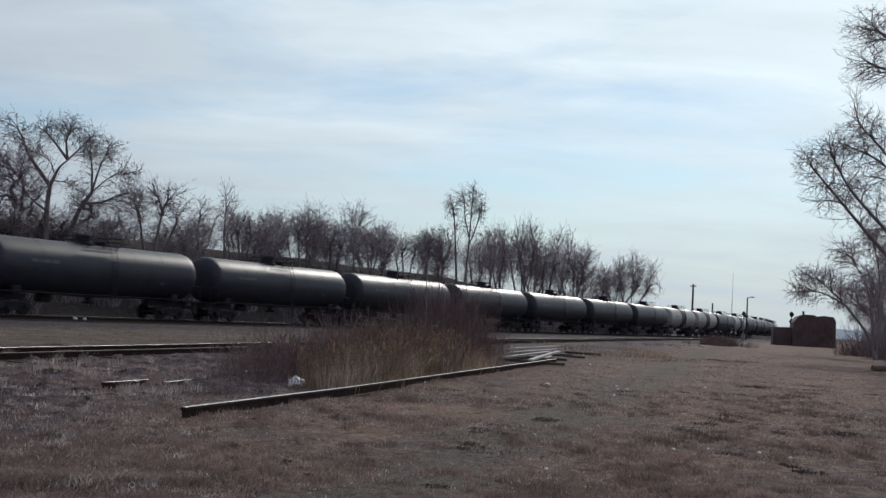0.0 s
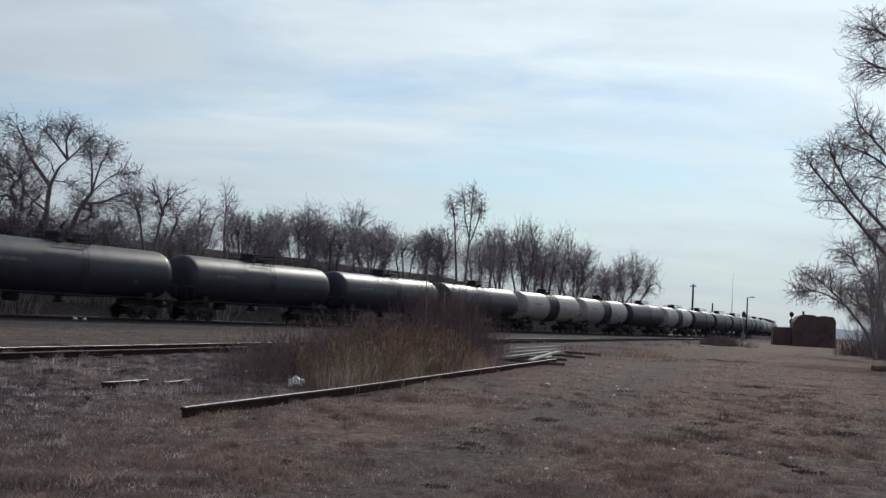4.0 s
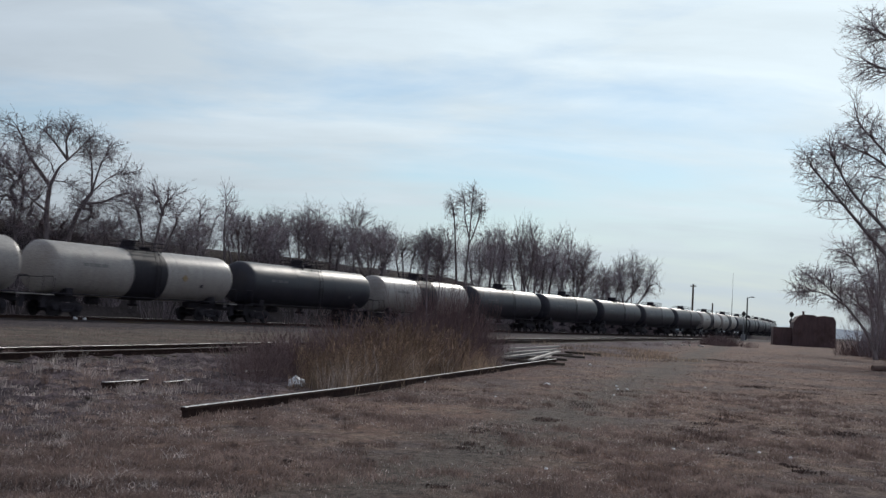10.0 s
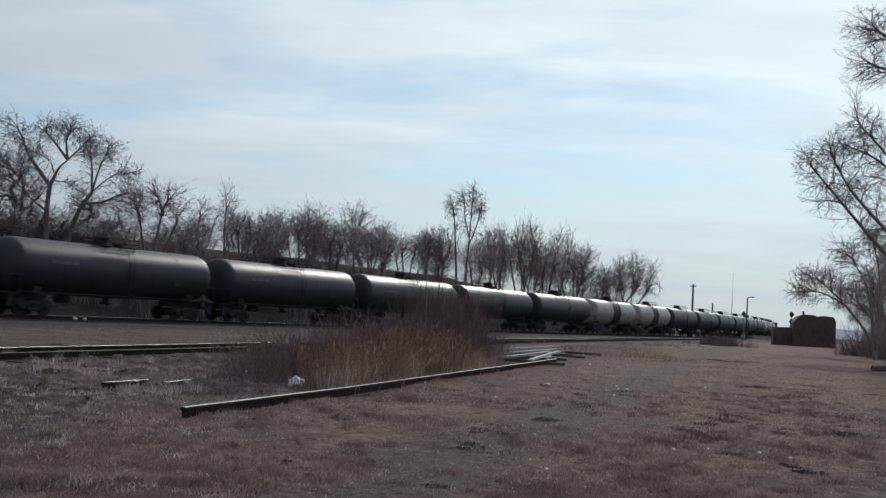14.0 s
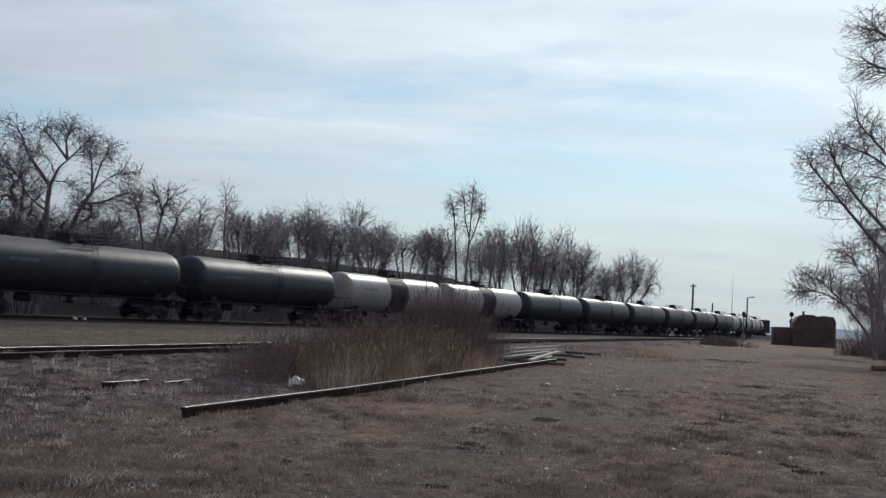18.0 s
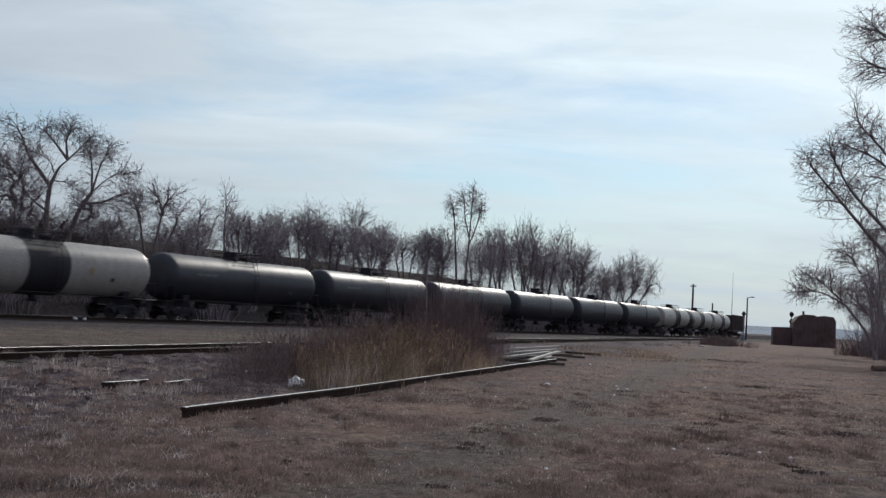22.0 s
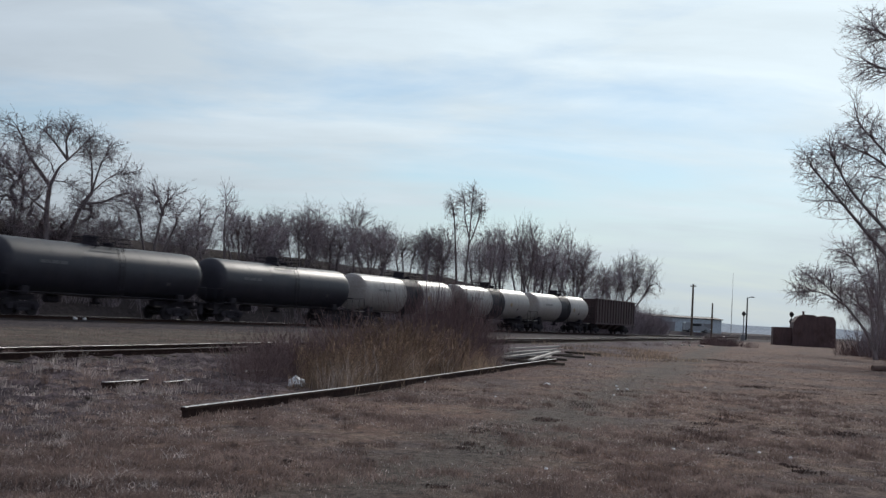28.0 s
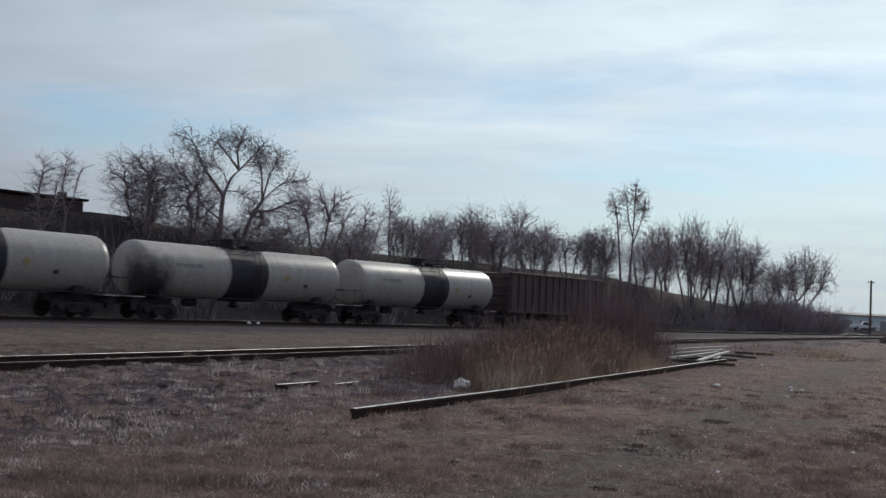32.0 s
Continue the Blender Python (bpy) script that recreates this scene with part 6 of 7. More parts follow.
def soot_on(car):
    """Oily soot down the end of one white tank: a ragged dark patch in its paint."""
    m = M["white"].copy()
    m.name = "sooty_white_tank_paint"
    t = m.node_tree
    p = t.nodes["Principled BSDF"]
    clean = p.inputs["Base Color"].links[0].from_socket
    tc = t.nodes.new("ShaderNodeTexCoord")
    mp = t.nodes.new("ShaderNodeMapping")
    mp.inputs["Location"].default_value = ((HALF - 0.05) * 0.62, 0.85, -(TANK_Z - 1.05) * 0.55)
    mp.inputs["Scale"].default_value = (0.62, 0.8, 0.55)
    t.links.new(tc.outputs["Object"], mp.inputs[0])
    ln = t.nodes.new("ShaderNodeVectorMath"); ln.operation = "LENGTH"
    t.links.new(mp.outputs[0], ln.inputs[0])
    nz = t.nodes.new("ShaderNodeTexNoise")
    nz.inputs["Scale"].default_value, nz.inputs["Detail"].default_value, nz.inputs["Roughness"].default_value = 1.6, 8.0, 0.65
    t.links.new(tc.outputs["Object"], nz.inputs["Vector"])
    ad = t.nodes.new("ShaderNodeMath"); ad.operation = "ADD"
    t.links.new(ln.outputs["Value"], ad.inputs[0]); t.links.new(nz.outputs["Fac"], ad.inputs[1])
    mr = t.nodes.new("ShaderNodeMapRange")
    for k, v in (("From Min", 1.1), ("From Max", 1.75), ("To Min", 0.95), ("To Max", 0.0)):
        mr.inputs[k].default_value = v
    t.links.new(ad.outputs[0], mr.inputs["Value"])
    mx = t.nodes.new("ShaderNodeMix"); mx.data_type = "RGBA"
    mx.inputs[7].default_value = (0.035, 0.029, 0.030, 1)
    t.links.new(mr.outputs[0], mx.inputs[0]); t.links.new(clean, mx.inputs[6]); t.links.new(mx.outputs[2], p.inputs["Base Color"])
    tank = next(c for c in car.children if c.name.startswith("tank"))
    tank.data = tank.data.copy()
    tank.data.materials[0] = m
    tagged(car, "white tank car with a black band and a sooty end")
    tagged(tank, "white painted tank shell with oily black soot")


soot_on(TRAIN[25])


# ---------------------------------------------------------------- distance: shed, poles, signals, buildings, road
def build_shed():
    shed = new("rusty_shed")
    tagged(shed, "rust-brown sheet metal shed with rounded roof and lean-to", "shed")
    bm = bmesh.new()
    prof = [(-2.75, -0.2), (2.75, -0.2), (2.75, 3.5), (2.45, 4.05), (1.2, 4.2), (0.35, 4.02), (-0.1, 4.22), (-1.3, 4.25), (-2.1, 3.95), (-2.6, 3.2), (-2.75, 2.2)]
    a = [bm.verts.new((x, -2.5, z)) for x, z in prof]
    b = [bm.verts.new((x, 2.5, z)) for x, z in prof]
    n = len(prof)
    bm.faces.new(a); bm.faces.new(list(reversed(b)))
    for k in range(n):
        bm.faces.new((a[k], b[k], b[(k + 1) % n], a[(k + 1) % n]))
    part("body", bm, M["rust"], shed)
    bm = bmesh.new()
    box(bm, (-3.95, 0.4, 1.1), (2.4, 3.6, 2.6), 0.05)
    part("lean_to", bm, M["rust"], shed, "low rusty lean-to")
    bm = bmesh.new()
    box(bm, (-3.9, -1.42, 0.9), (1.0, 0.06, 1.9), 0.01)
    part("door", bm, M["rust"], shed, "rusty sheet door")
    bm = bmesh.new()
    rod(bm, (-1.2, 0, 4.0), (-1.2, 0, 4.6), 0.16, 0.13, 10)
    rod(bm, (-1.2, 0, 4.6), (-1.2, 0, 4.72), 0.26, 0.08, 10)
    part("roof_vent", bm, M["rust"], shed)
    for x in (-1.8, -0.7, 0.4, 1.5):
        bm = bmesh.new()
        box(bm, (x, -2.53, 1.7), (0.08, 0.06, 3.6))
        part("wall_rib", bm, M["rust"], shed)
    shed.matrix_basis = pose(50.7, 152, 0, 0, 0, -12)


build_shed()


def build_pole(x, y, h, r, arms, label):
    p = new("utility_pole")
    tagged(p, label, "pole")
    bm = bmesh.new()
    rod(bm, (0, 0, -0.5), (0, 0, h), r, r * 0.7, 10)
    part("shaft", bm, M["pole"], p, smooth=True)
    if arms:
        bm = bmesh.new()
        box(bm, (0, 0, h - 0.35), (1.3, 0.12, 0.14))
        part("crossarm", bm, M["pole"], p)
        for s in (-0.5, 0.5, 0):
            bm = bmesh.new()
            rod(bm, (s, 0, h - 0.3), (s, 0, h - 0.08 + (0.2 if s == 0 else 0)), 0.06, 0.04, 8)
            part("insulator", bm, M["steel"], p)
    p.matrix_basis = pose(x, y, 0, 0, 0, 15)


build_pole(48.54, 215, 10.0, 0.24, True, "weathered wooden utility pole with a short crossarm")
build_pole(52.4, 215, 6.6, 0.20, False, "short weathered wooden pole without wires")


def build_mast():
    p = new("radio_mast")
    tagged(p, "thin pale steel radio mast", "mast")
    bm = bmesh.new()
    rod(bm, (0, 0, -0.3), (0, 0, 9), 0.06, 0.05, 8)
    rod(bm, (0, 0, 9), (0, 0, 15), 0.04, 0.025, 8)
    part("tube", bm, M["steel"], p)
    for k in range(3):
        bm = bmesh.new()
        a = k * 2.1
        box(bm, (0.10 * math.cos(a), 0.10 * math.sin(a), 4.5), (0.02, 0.02, 9))
        part("stay_rail", bm, M["steel"], p)
    p.matrix_basis = pose(67.9, 260, 0)


build_mast()


def build_lamp():
    p = new("street_lamp")
    tagged(p, "dark steel street lamp with a short arm", "street lamp")
    bm = bmesh.new()
    rod(bm, (0, 0, -0.3), (0, 0, 7.6), 0.16, 0.11, 10)
    part("column", bm, M["signal"], p, smooth=True)
    bm = bmesh.new()
    rod(bm, (0, 0, 7.5), (0.55, 0, 7.72), 0.06, 0.05, 8)
    part("arm", bm, M["signal"], p)
    bm = bmesh.new()
    box(bm, (0.85, 0, 7.72), (0.75, 0.32, 0.18), 0.05)
    part("lamp_head", bm, M["steel"], p)
    p.matrix_basis = pose(54.95, 200, 0)


build_lamp()


def build_signal(x, y, h, heads, label):
    p = new("railway_signal")
    tagged(p, label, "railway signal", "railway signals by the line")
    bm = bmesh.new()
    rod(bm, (0, 0, -0.3), (0, 0, h - 0.1), 0.09, 0.08, 8)
    part("mast", bm, M["steel"], p)
    bm = bmesh.new()
    box(bm, (0, 0.1, 0.4), (0.7, 0.6, 1.2), 0.03)
    part("base_case", bm, M["steel"], p)
    for z in heads:
        bm = bmesh.new()
        rod(bm, (0, -0.12, z), (0, -0.2, z), 0.34, 0.34, 20)
        box(bm, (0, 0, z), (0.42, 0.3, 0.8), 0.04)
        hd = part("signal_head", bm, M["signal"], p, "black signal head with backing disc")
        for dz in (0.26, 0, -0.26):
            bm = bmesh.new()
            rod(bm, (0, -0.2, z + dz), (0, -0.4, z + dz - 0.03), 0.12, 0.12, 10)
            part("hood", bm, M["signal"], hd)
    p.matrix_basis = pose(x, y, 0, 0, 0, -18)


build_signal(51.7, 190, 4.9, (4.5,), "trackside signal with one black head on a grey mast")
build_signal(55.1, 175, 5.0, (4.6, 3.45), "trackside signal with two black heads on a grey mast")


def build_warehouse():
    w = new("warehouse")
    tagged(w, "long low blue-grey sheet metal warehouse far beyond the road", "warehouse")
    bm = bmesh.new()
    box(bm, (0, 0, 2.0), (44, 14, 4.6), 0.05)
    part("wall", bm, M["siding"], w)
    bm = bmesh.new()
    for s in (-1, 1):
        box(bm, (0, s * 3.6, 4.55), (44.6, 7.6, 0.2), 0, Matrix.Rotation(radians(-4 * s), 4, "X"))
    part("roof", bm, M["roofing"], w, "dark shallow roof")
    for i in range(8):
        bm = bmesh.new()
        box(bm, (-18 + i * 5.1, -7.03, 1.5), (3.0, 0.08, 3.0), 0.02)
        part("loading_door", bm, M["steel"] if i % 3 else M["roofing"], w)
    for i in range(22):
        bm = bmesh.new()
        box(bm, (-21 + i * 2, -7.02, 2.2), (0.08, 0.1, 4.2))
        part("wall_rib", bm, M["siding"], w)
    w.matrix_basis = pose(54, 308, 0.0, 0, 0, 6)


build_warehouse()


def build_house():
    h = new("house")
    tagged(h, "dark house with a low hipped roof on the bank", "house")
    bm = bmesh.new()
    box(bm, (0, 0, 1.3), (9, 7, 3.2), 0.03)
    part("wall", bm, M["bank"], h)
    bm = bmesh.new()
    vs = [bm.verts.new(v) for v in ((-5, -4, 2.9), (5, -4, 2.9), (5, 4, 2.9), (-5, 4, 2.9), (-2.5, 0, 4.3), (2.5, 0, 4.3))]
    for f in ((0, 1, 5, 4), (1, 2, 5), (2, 3, 4, 5), (3, 0, 4), (3, 2, 1, 0)):
        bm.faces.new([vs[i] for i in f])
    part("roof", bm, M["bank"], h, "dark brown shingle roof")
    bm = bmesh.new()
    box(bm, (1.4, 0.5, 4.2), (0.6, 0.6, 1.0), 0.02)
    part("chimney", bm, M["rust"], h)
    for x in (-2.6, 0.4, 2.9):
        bm = bmesh.new()
        box(bm, (x, -3.52, 1.5), (1.0, 0.06, 1.2))
        part("window", bm, M["glass"], h)
    p, a = line_at(33, 24)
    h.matrix_basis = pose(p.x, p.y, 4.3, 0, 0, math.degrees(a))


def build_long_shed():
    """Low windowless shed along the top of the bank."""
    h = new("long_shed")
    tagged(h, "long low dark brown shed with a flat roof", "shed")
    bm = bmesh.new()
    box(bm, (0, 0, 1.2), (26, 6, 2.9), 0.03)
    part("wall", bm, M["oxide"], h)
    bm = bmesh.new()
    box(bm, (0, 0, 2.74), (26.5, 6.6, 0.16), 0.02, Matrix.Rotation(radians(-1.2), 4, "X"))
    part("roof", bm, M["bank"], h, "dark flat roof with a small overhang")
    bm = bmesh.new()
    box(bm, (12.2, -1.5, 3.05), (0.5, 0.5, 0.6), 0.02)
    part("roof_vent", bm, M["rust"], h)
    for i in range(13):
        bm = bmesh.new()
        box(bm, (-12 + i * 2, -3.03, 1.3), (0.1, 0.08, 2.6))
        part("wall_rib", bm, M["oxide"], h)
    p, a = line_at(36.3, 21.5)
    h.matrix_basis = pose(p.x, p.y, 5.35, 0, 0, math.degrees(a))


build_house()
build_long_shed()


def build_hills():
    for name, dist, hh, seed in (("distant_hill", 1500, 9, 1), ("distant_hill", 900, 3.2, 2)):
        vs, fs = [], []
        n = 90
        for i in range(n):
            a = radians(-70 + 140 * i / (n - 1))
            h = hh + hh * 0.9 * noise.noise(Vector((i * 0.31, seed * 7, 0))) + hh * 0.12 * noise.noise(Vector((i * 0.9, seed, 4)))
            for d, z in ((-60, -5), (0, h), (200, -5)):
                vs.append(((dist + d) * math.sin(a), (dist + d) * math.cos(a), z))
        for i in range(n - 1):
            for k in range(2):
                fs.append((i * 3 + k, i * 3 + k + 1, i * 3 + 4 + k, i * 3 + 3 + k))
        ob = new(name, mesh_of(name, vs, fs, M["farhill"], True))
        tagged(ob, "low wooded hills on the horizon, coloured haze blue", "hills", kind="structure")


build_hills()

ROAD_Z = 0.75
road_spots = [(Vector((-70 + 10 * i, 242.5 + (-70 + 10 * i) * 12 / 260, 0)), math.atan2(12, 260)) for i in range(30)]
road_bank = new("road_bank", sweep("road_bank", [(-7, -0.3), (-4, ROAD_Z - 0.03), (4, ROAD_Z - 0.03), (7, -0.3)], road_spots, M["ground"]))
tagged(road_bank, "low grassy bank that carries the road", "bank", kind="structure")
road = new("road", sweep("road", [(-3.3, ROAD_Z - 0.1), (-3.3, ROAD_Z), (3.3, ROAD_Z), (3.3, ROAD_Z - 0.1)], road_spots, M["asphalt"]))
tagged(road, "grey asphalt road crossing beyond the line", "road", kind="structure")


def motor_car(name, label, paint, ln, ht, van):
    car = new(name)
    tagged(car, label, "van" if van else "pickup truck")
    if van:
        prof = [(-ln / 2, 0.35), (ln / 2, 0.35), (ln / 2, 0.95), (ln / 2 - 0.9, 1.15), (ln / 2 - 1.75, ht - 0.08), (ln / 2 - 2.1, ht), (-ln / 2 + 0.1, ht), (-ln / 2, ht - 0.2)]
    else:
        prof = [(-ln / 2, 0.45), (ln / 2, 0.45), (ln / 2, 1.0), (ln / 2 - 1.3, 1.12), (ln / 2 - 1.9, ht), (-0.2, ht), (-0.6, 1.15), (-ln / 2, 1.1)]
    bm = bmesh.new()
    a = [bm.verts.new((x, -0.92, z)) for x, z in prof]
    b = [bm.verts.new((x, 0.92, z)) for x, z in prof]
    n = len(prof)
    bm.faces.new(a); bm.faces.new(list(reversed(b)))
    for k in range(n):
        bm.faces.new((a[k], b[k], b[(k + 1) % n], a[(k + 1) % n]))
    bmesh.ops.bevel(bm, geom=bm.edges[:], offset=0.05, segments=1, affect="EDGES", profile=0.5)
    part("body", bm, paint, car)
    for y in (-0.935, 0.935):
        bm = bmesh.new()
        box(bm, ((-0.3 if van else ln / 2 - 2.6), y, ht - 0.5), ((ln - 3.2) if van else 1.3, 0.03, 0.5))
        part("side_window", bm, M["glass"], car)
        bm = bmesh.new()
        box(bm, (ln / 2 + 0.01, y * 0.7, 0.8), (0.06, 0.3, 0.2))
        part("headlight", bm, M["headlight"], car, "lit headlight")
    bm = bmesh.new()
    x0, x1 = (ln / 2 - 0.9, ln / 2 - 1.75) if van else (ln / 2 - 1.3, ln / 2 - 1.9)
    z0, z1 = (1.18, ht - 0.1) if van else (1.16, ht - 0.04)
    vs = [bm.verts.new(v) for v in ((x0 + 0.05, -0.8, z0), (x0 + 0.05, 0.8, z0), (x1 + 0.05, 0.75, z1), (x1 + 0.05, -0.75, z1))]
    bm.faces.new(vs)
    part("windscreen", bm, M["glass"], car)
    for x in (-ln / 2 + 1.0, ln / 2 - 0.95):
        for y in (-0.85, 0.85):
            bm = bmesh.new()
            rod(bm, (x, y - 0.12, 0.36), (x, y + 0.12, 0.36), 0.36, seg=18)
            w = part("wheel", bm, M["rubber"], car)
            bm = bmesh.new()
            rod(bm, (x, y + (0.1 if y > 0 else -0.13), 0.36), (x, y + (0.13 if y > 0 else -0.1), 0.36), 0.2, seg=14)
            part("rim", bm, M["steel"], w)
    return car


VAN = motor_car("van", "grey van with dark side windows on the road", M["carblue"], 5.4, 2.1, True)
PICKUP = motor_car("pickup_truck", "white pickup truck with lit headlights on the road", M["carwhite"], 5.4, 1.85, False)


# ---------------------------------------------------------------- timber pile and litter
def build_timber():
    rng = random.Random(4)
    bm = bmesh.new()
    box(bm, (0, 0, 0), (1, 1, 1), 0.03)
    pale, dark = bm_mesh("plank", bm, M["plank"]), None
    bm = bmesh.new()
    box(bm, (0, 0, 0), (1, 1, 1), 0.03)
    dark = bm_mesh("old_tie", bm, M["tie"])
    rows = [(4.42, 50.5, 0.30, 58.4, 5.0, 0, 1.4), (3.36, 41.7, 0.28, 65.8, 5.1, 0, 1.8), (3.80, 40.4, 0.30, 75.2, 5.0, 0, 1.8), (4.28, 43.1, 0.24, 74.4, 4.9, 0, 1.9),
            (3.54, 45.4, 0.20, 68.1, 5.1, 0, 0.9), (3.92, 45.6, 0.26, 62.1, 5.0, 0, 1.4), (4.1, 47.6, 0.12, 66, 4.0, 0, 0), (3.2, 43.6, 0.10, 62, 3.4, 0, 0), (4.4, 44.5, 0.09, 82, 3.6, 0, 0),
            (4.2, 50.0, 0.12, 30, 2.5, 1, 0), (3.4, 41.4, 0.11, -20, 1.8, 1, 0), (4.0, 44.0, 0.11, -10, 2.2, 1, 0), (3.8, 40.2, 0.11, -15, 1.6, 1, 0),
            (6.8, 52.3, 0.14, -30, 1.75, 1, 0), (5.3, 48.2, 0.10, 25, 1.1, 1, 2), (5.8, 47.4, 0.08, -12, 0.9, 1, 0)]
    for x, y, z, a, ln, old, tip in rows:
        ob = new("old_tie" if old else "plank", dark if old else pale)
        w, h = (0.20, 0.10) if old else (0.16, 0.06)
        ob.matrix_basis = Matrix.Translation((x, y, relief(x, y) + z - (0.05 if old else 0))) @ pose(0, 0, 0, 0, -tip, a) @ Matrix.Diagonal((ln, w, h, 1))
        tagged(ob, "dark rotten railway tie dropped in the grass" if old else "pale weathered timber lying in a loose pile", "timber", "loose timber pile")


build_timber()


def lump(name, x, y, r, mat, label, cat, seed, flat=0.6, z=None):
    bm = bmesh.new()
    bmesh.ops.create_icosphere(bm, subdivisions=2, radius=r)
    for v in bm.verts:
        k = 1 + 0.45 * noise.noise(v.co / r * 1.3 + Vector((seed, 0, 0)))
        v.co = Vector((v.co.x * k, v.co.y * k, max(-r * 0.3, v.co.z * k * flat)))
    ob = part(name, bm, mat, None, smooth=False)
    ob.location = (x, y, (relief(x, y) if z is None else z) + r * 0.22)
    return tagged(ob, label, cat)


lump("plastic_bag", -2.72, 21.9, 0.17, M["litter"], "crumpled white plastic bag by the old rail", "bag", 1, 0.8)
for i, (x, y, r) in enumerate([(2.69, 27.1, 0.08), (-0.25, 25.2, 0.045), (4.3, 26.5, 0.035), (4.6, 28.5, 0.04), (1.2, 22.3, 0.03), (7.2, 30, 0.035), (5.6, 41, 0.06), (-1.2, 21.6, 0.05)]):
    tagged(lump("litter", x, y, r, M["litter"], "scrap of white litter in the grass", "litter", 10 + i), group="litter in the grass")
for i in range(9):
    tagged(lump("stone", 20.5 + i * 0.42 + 0.3 * math.sin(i * 2.1), 101 + 1.5 * math.sin(i * 1.3), 0.13 + 0.05 * math.sin(i), M["plank"], "pale broken stone by the siding", "stone", 210 + i), group="pale stones by the siding")
for i, (s_, r_) in enumerate(((46.1, 0.13), (46.8, 0.12))):
    p_, _ = line_at(s_, -2.5)
    tagged(lump("litter", p_.x, p_.y, r_, M["litter"], "white litter beside the main line", "litter", 30 + i, 0.9, 0.10), group="litter by the line")
def dirt_clods():
    rng = random.Random(12)
    for i in range(70):
        y = rng.choice((rng.uniform(28, 62), rng.uniform(11, 30)))
        x = y * rng.uniform(-0.36, 0.42)
        clump(x, y, rng.uniform(0.15, 0.6), 90, 800 + i, rng.uniform(0.025, 0.06), 0.014, "grass_tuft", M["matted"], 3.0, "dark matted tuft of dead grass")
    for i, (x, y, r) in enumerate(((8.3, 27.8, 0.55), (6.6, 23.3, 0.6), (10.8, 32.0, 0.7), (6.1, 21.1, 0.45), (7.4, 25.2, 0.5), (9.6, 29.6, 0.6), (5.0, 19.7, 0.5), (7.9, 22.2, 0.4), (4.0, 16.6, 0.35), (11.6, 35.5, 0.7))):
        clump(x, y, r, 260, 2500 + i, 0.028, 0.016, "grass_tuft", M["matted"], 3.4, "dark matted tuft of dead grass")
    holes = [(8.5, 31.1), (9.4, 32.3), (9.1, 28.5), (6.5, 22.5), (5.2, 19.7), (4.0, 16.9), (3.3, 14.9), (3.9, 15.8), (4.2, 15.8), (4.7, 14.5), (6.6, 17.9), (5.7, 15.2), (7.3, 21.5), (7.8, 21.7), (12.2, 31.3),
             (4.0, 12.9), (4.4, 18.3), (3.1, 15.0), (3.7, 13.5), (3.1, 11.0), (2.8, 21.5), (4.4, 26.7), (1.0, 15.3), (0.6, 14.6), (0.4, 13.1), (1.7, 17.3), (0.1, 10.0), (2.5, 10.9), (4.1, 12.1),
             (10.2, 51.5), (14.2, 58.3), (15.2, 58.3), (16.9, 59.2), (9.5, 54.7)]
    for i, (x, y) in enumerate(holes):      # dark-coloured tufts, put in where small dark holes lie in the grass
        for j in range(2):
            dx, dy = rng.uniform(-0.010, 0.010) * y, rng.uniform(-0.02, 0.02) * y
            clump(x + dx, y + dy, rng.uniform(0.007, 0.017) * y, 60, 3000 + 2 * i + j, 0.02 + 0.0012 * y, 0.008 + 0.0004 * y, "grass_tuft", M["rotten"], 1.6, "dark tuft put in for a small hole")
    for i, (x, y) in enumerate([(4.1, 14.1), (3.5, 14.3), (3.0, 14.0), (3.9, 24.5), (4.6, 26.9), (4.3, 13.5), (1.2, 11.7), (2.3, 16.4), (3.5, 16.3), (4.4, 11.8), (5.2, 15.9)]):
        tagged(lump("litter", x, y, 0.012 + 0.0009 * y, M["litter"], "scrap of white litter in the grass", "litter", 60 + i), group="litter in the grass")
    for i in range(34):
        y = rng.uniform(10, 25)
        x = -y * rng.uniform(0.05, 0.52)
        tagged(lump("dirt_clod", x, y, rng.uniform(0.025, 0.05) * (1 + y / 40), M["clod"], "dark clod of earth in the rough ground", "clod", 160 + i, 0.4), group="earth clods in the grass")


dirt_clods()
log = new("log")
tagged(log, "dark rotten log lying in the field", "log")
bm = bmesh.new()
rod(bm, (-1.6, 0, 0.12), (1.4, 0.1, 0.16), 0.17, 0.14, 12)
part("trunk", bm, M["matted"], log, smooth=True)
bm = bmesh.new()
rod(bm, (0.3, 0.05, 0.16), (0.75, -0.3, 0.42), 0.06, 0.04, 8)
part("branch_stub", bm, M["matted"], log)
log.matrix_basis = pose(22.6, 54.2, -0.02, 0, 0, 6)
# glowing ball and post put in for an unidentified bright white point
marker = new("marker_lamp")
tagged(marker, "small glowing white ball on an added post", "lamp")
bm = bmesh.new()
rod(bm, (0, 0, -0.2), (0, 0, 1.2), 0.05, 0.05, 8)
part("post", bm, M["steel"], marker)
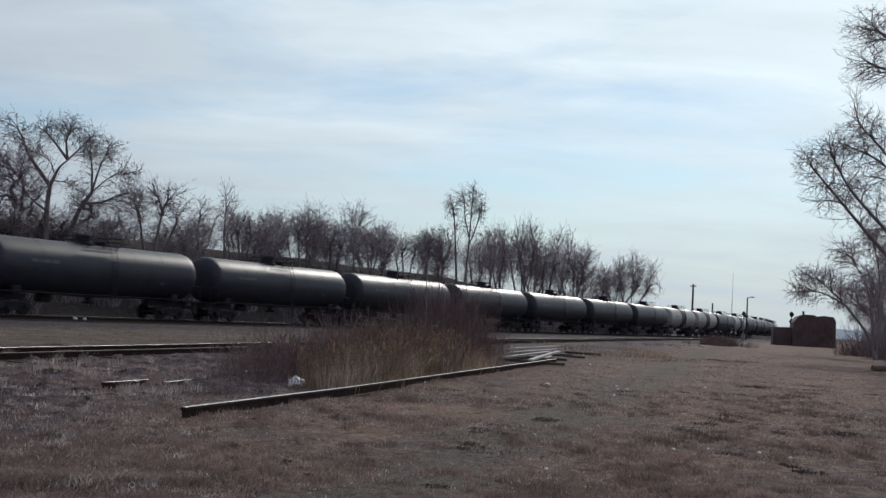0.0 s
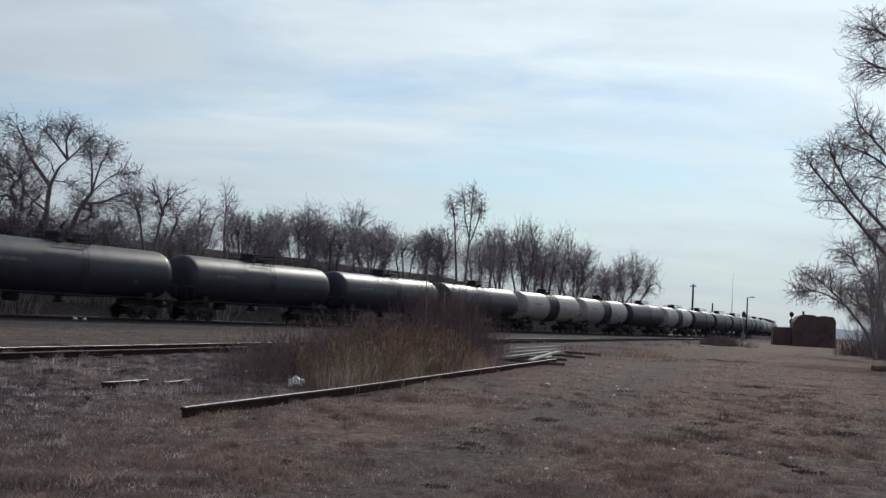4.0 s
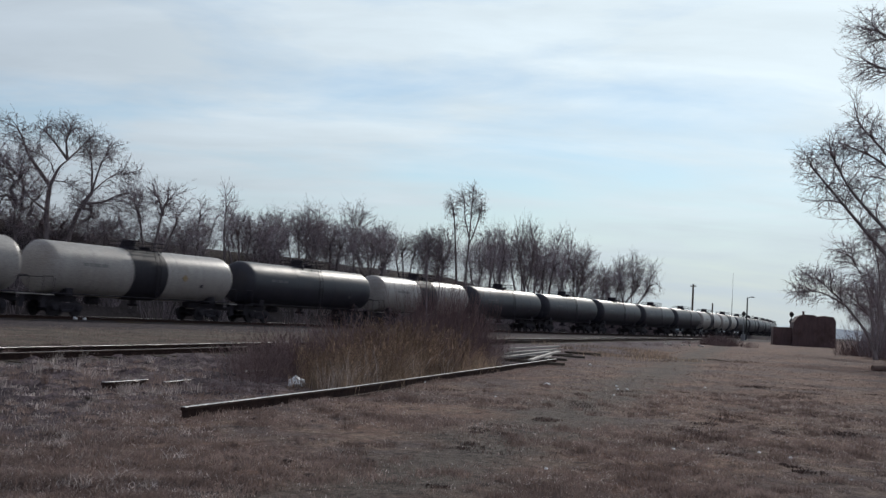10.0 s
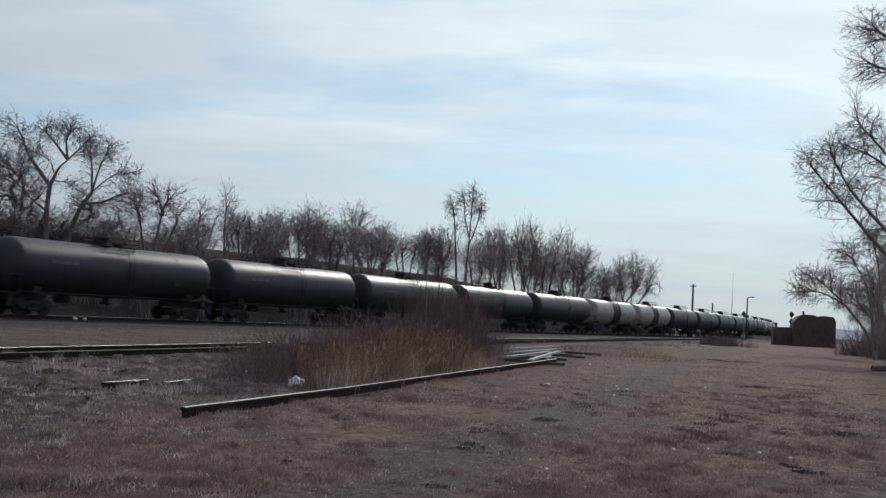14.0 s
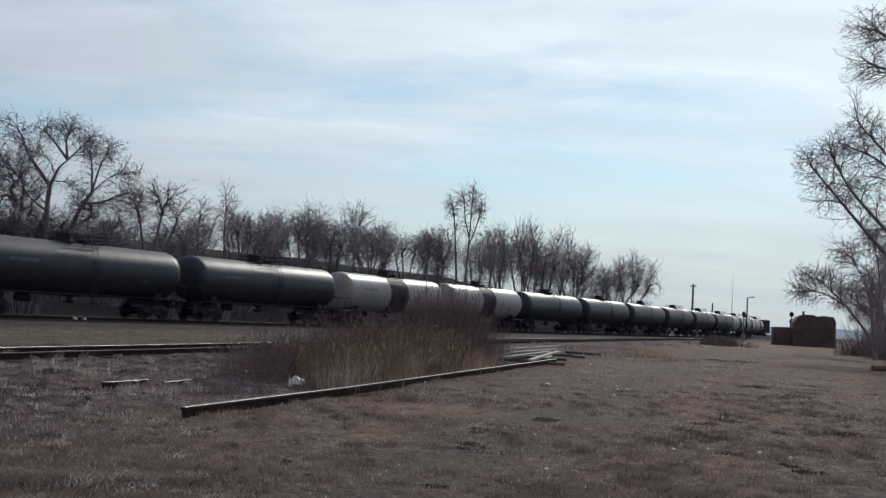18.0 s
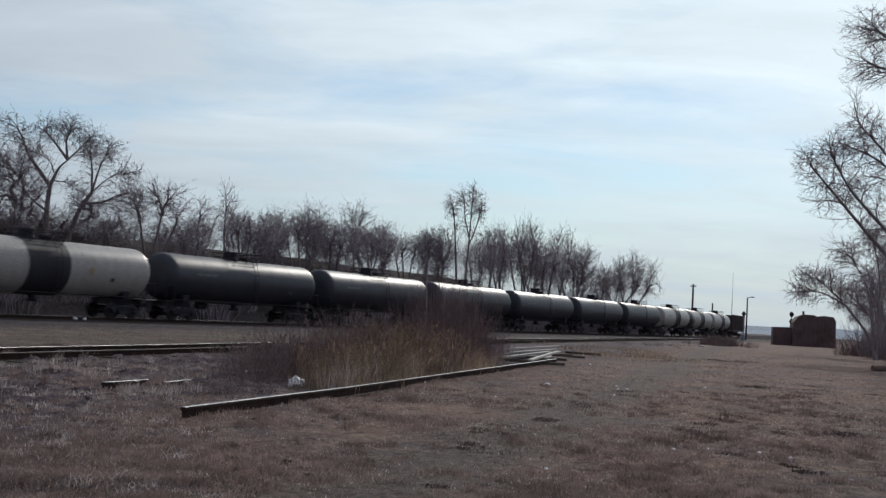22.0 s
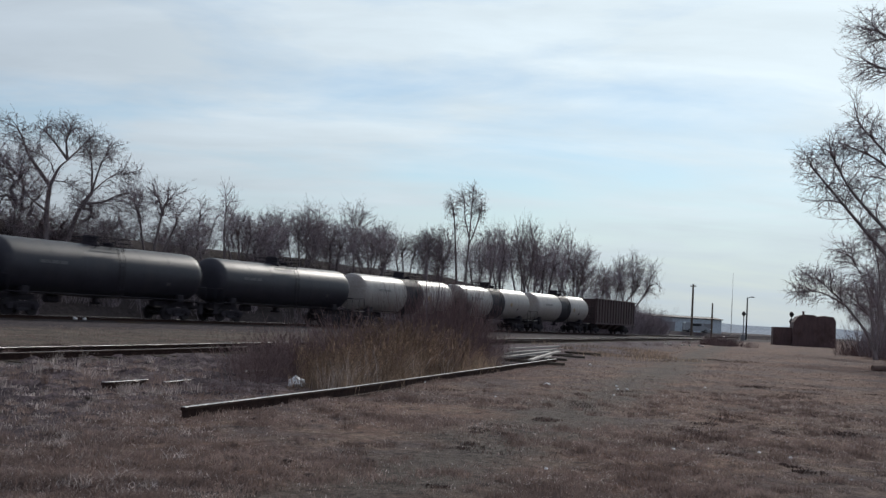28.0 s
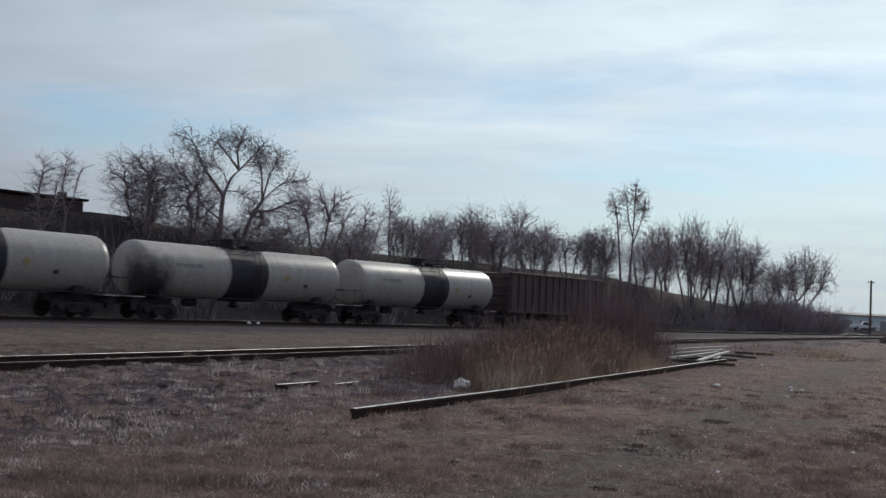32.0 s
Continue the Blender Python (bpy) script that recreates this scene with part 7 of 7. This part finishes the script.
bm = bmesh.new()
bmesh.ops.create_uvsphere(bm, u_segments=12, v_segments=8, radius=0.055)
part("globe", bm, M["headlight"], marker, "glowing white globe", at=pose(0, 0, 1.3))
marker.location = (41.35, 110, 0)
stake = new("stake")
tagged(stake, "dark wooden marker stake by the siding", "stake")
bm = bmesh.new()
rod(bm, (0, 0, -0.2), (0.03, 0, 1.15), 0.035, 0.03, 8)
part("shaft", bm, M["tie"], stake)
stake.location = (2.3, 54.5, 0)


# ---------------------------------------------------------------- what moves
def lag(t):
    """Metres by which the train is behind an even pace."""
    return float(np.interp(t, [0, 5, 9, 11, 13, 16, 20, 24, 28, 31, 32], [0, 0.2, 0.6, 1.35, 1.3, 0.8, 0.6, 0.2, 0, 0, -0.4]))


def car_pose(s):
    p, h = line_at(s, 0, RAIL_Z)
    return Matrix.Translation(p) @ pose(0, 0, 0, 0, 0, math.degrees(h))


def motions():
    times = [0, 2, 4, 6, 8, 9, 10, 11, 12, 13, 14, 16, 18, 20, 22, 24, 26, 28, 30, 31, 32]
    for k, car in TRAIN.items():
        rows = []
        for t in times:
            end = 171.72 + PITCH * (k - 22) - SPEED * (t - 20) + lag(t)
            rows.append((t, car_pose(end - 7.82)))
        walk(car, rows)
    rows = []
    for t in times:
        end = 171.72 + PITCH * 4 - SPEED * (t - 20) + lag(t)
        rows.append((t, car_pose(end - 7.75 + 18.0)))
    walk(HOPPER, rows)
    road_h = math.degrees(math.atan2(12, 260))
    van = [(0, 10.0), (16, 37.0), (24, 51.0), (27.5, 55.2), (28.5, 57.1), (29.5, 59.5), (30.5, 63.0), (31, 65.1), (32, 68.7)]
    pickup = [(0, 6.0), (16, 28.0), (24, 40.0), (27.5, 44.0), (28.5, 45.1), (29.5, 46.5), (30.5, 49.1), (31, 50.5), (32, 53.8)]
    for car, rows in ((VAN, van), (PICKUP, pickup)):
        walk(car, [(t, pose(x, 242.5 + x * 12 / 260 - 1.5, ROAD_Z, 0, 0, road_h)) for t, x in rows])


motions()
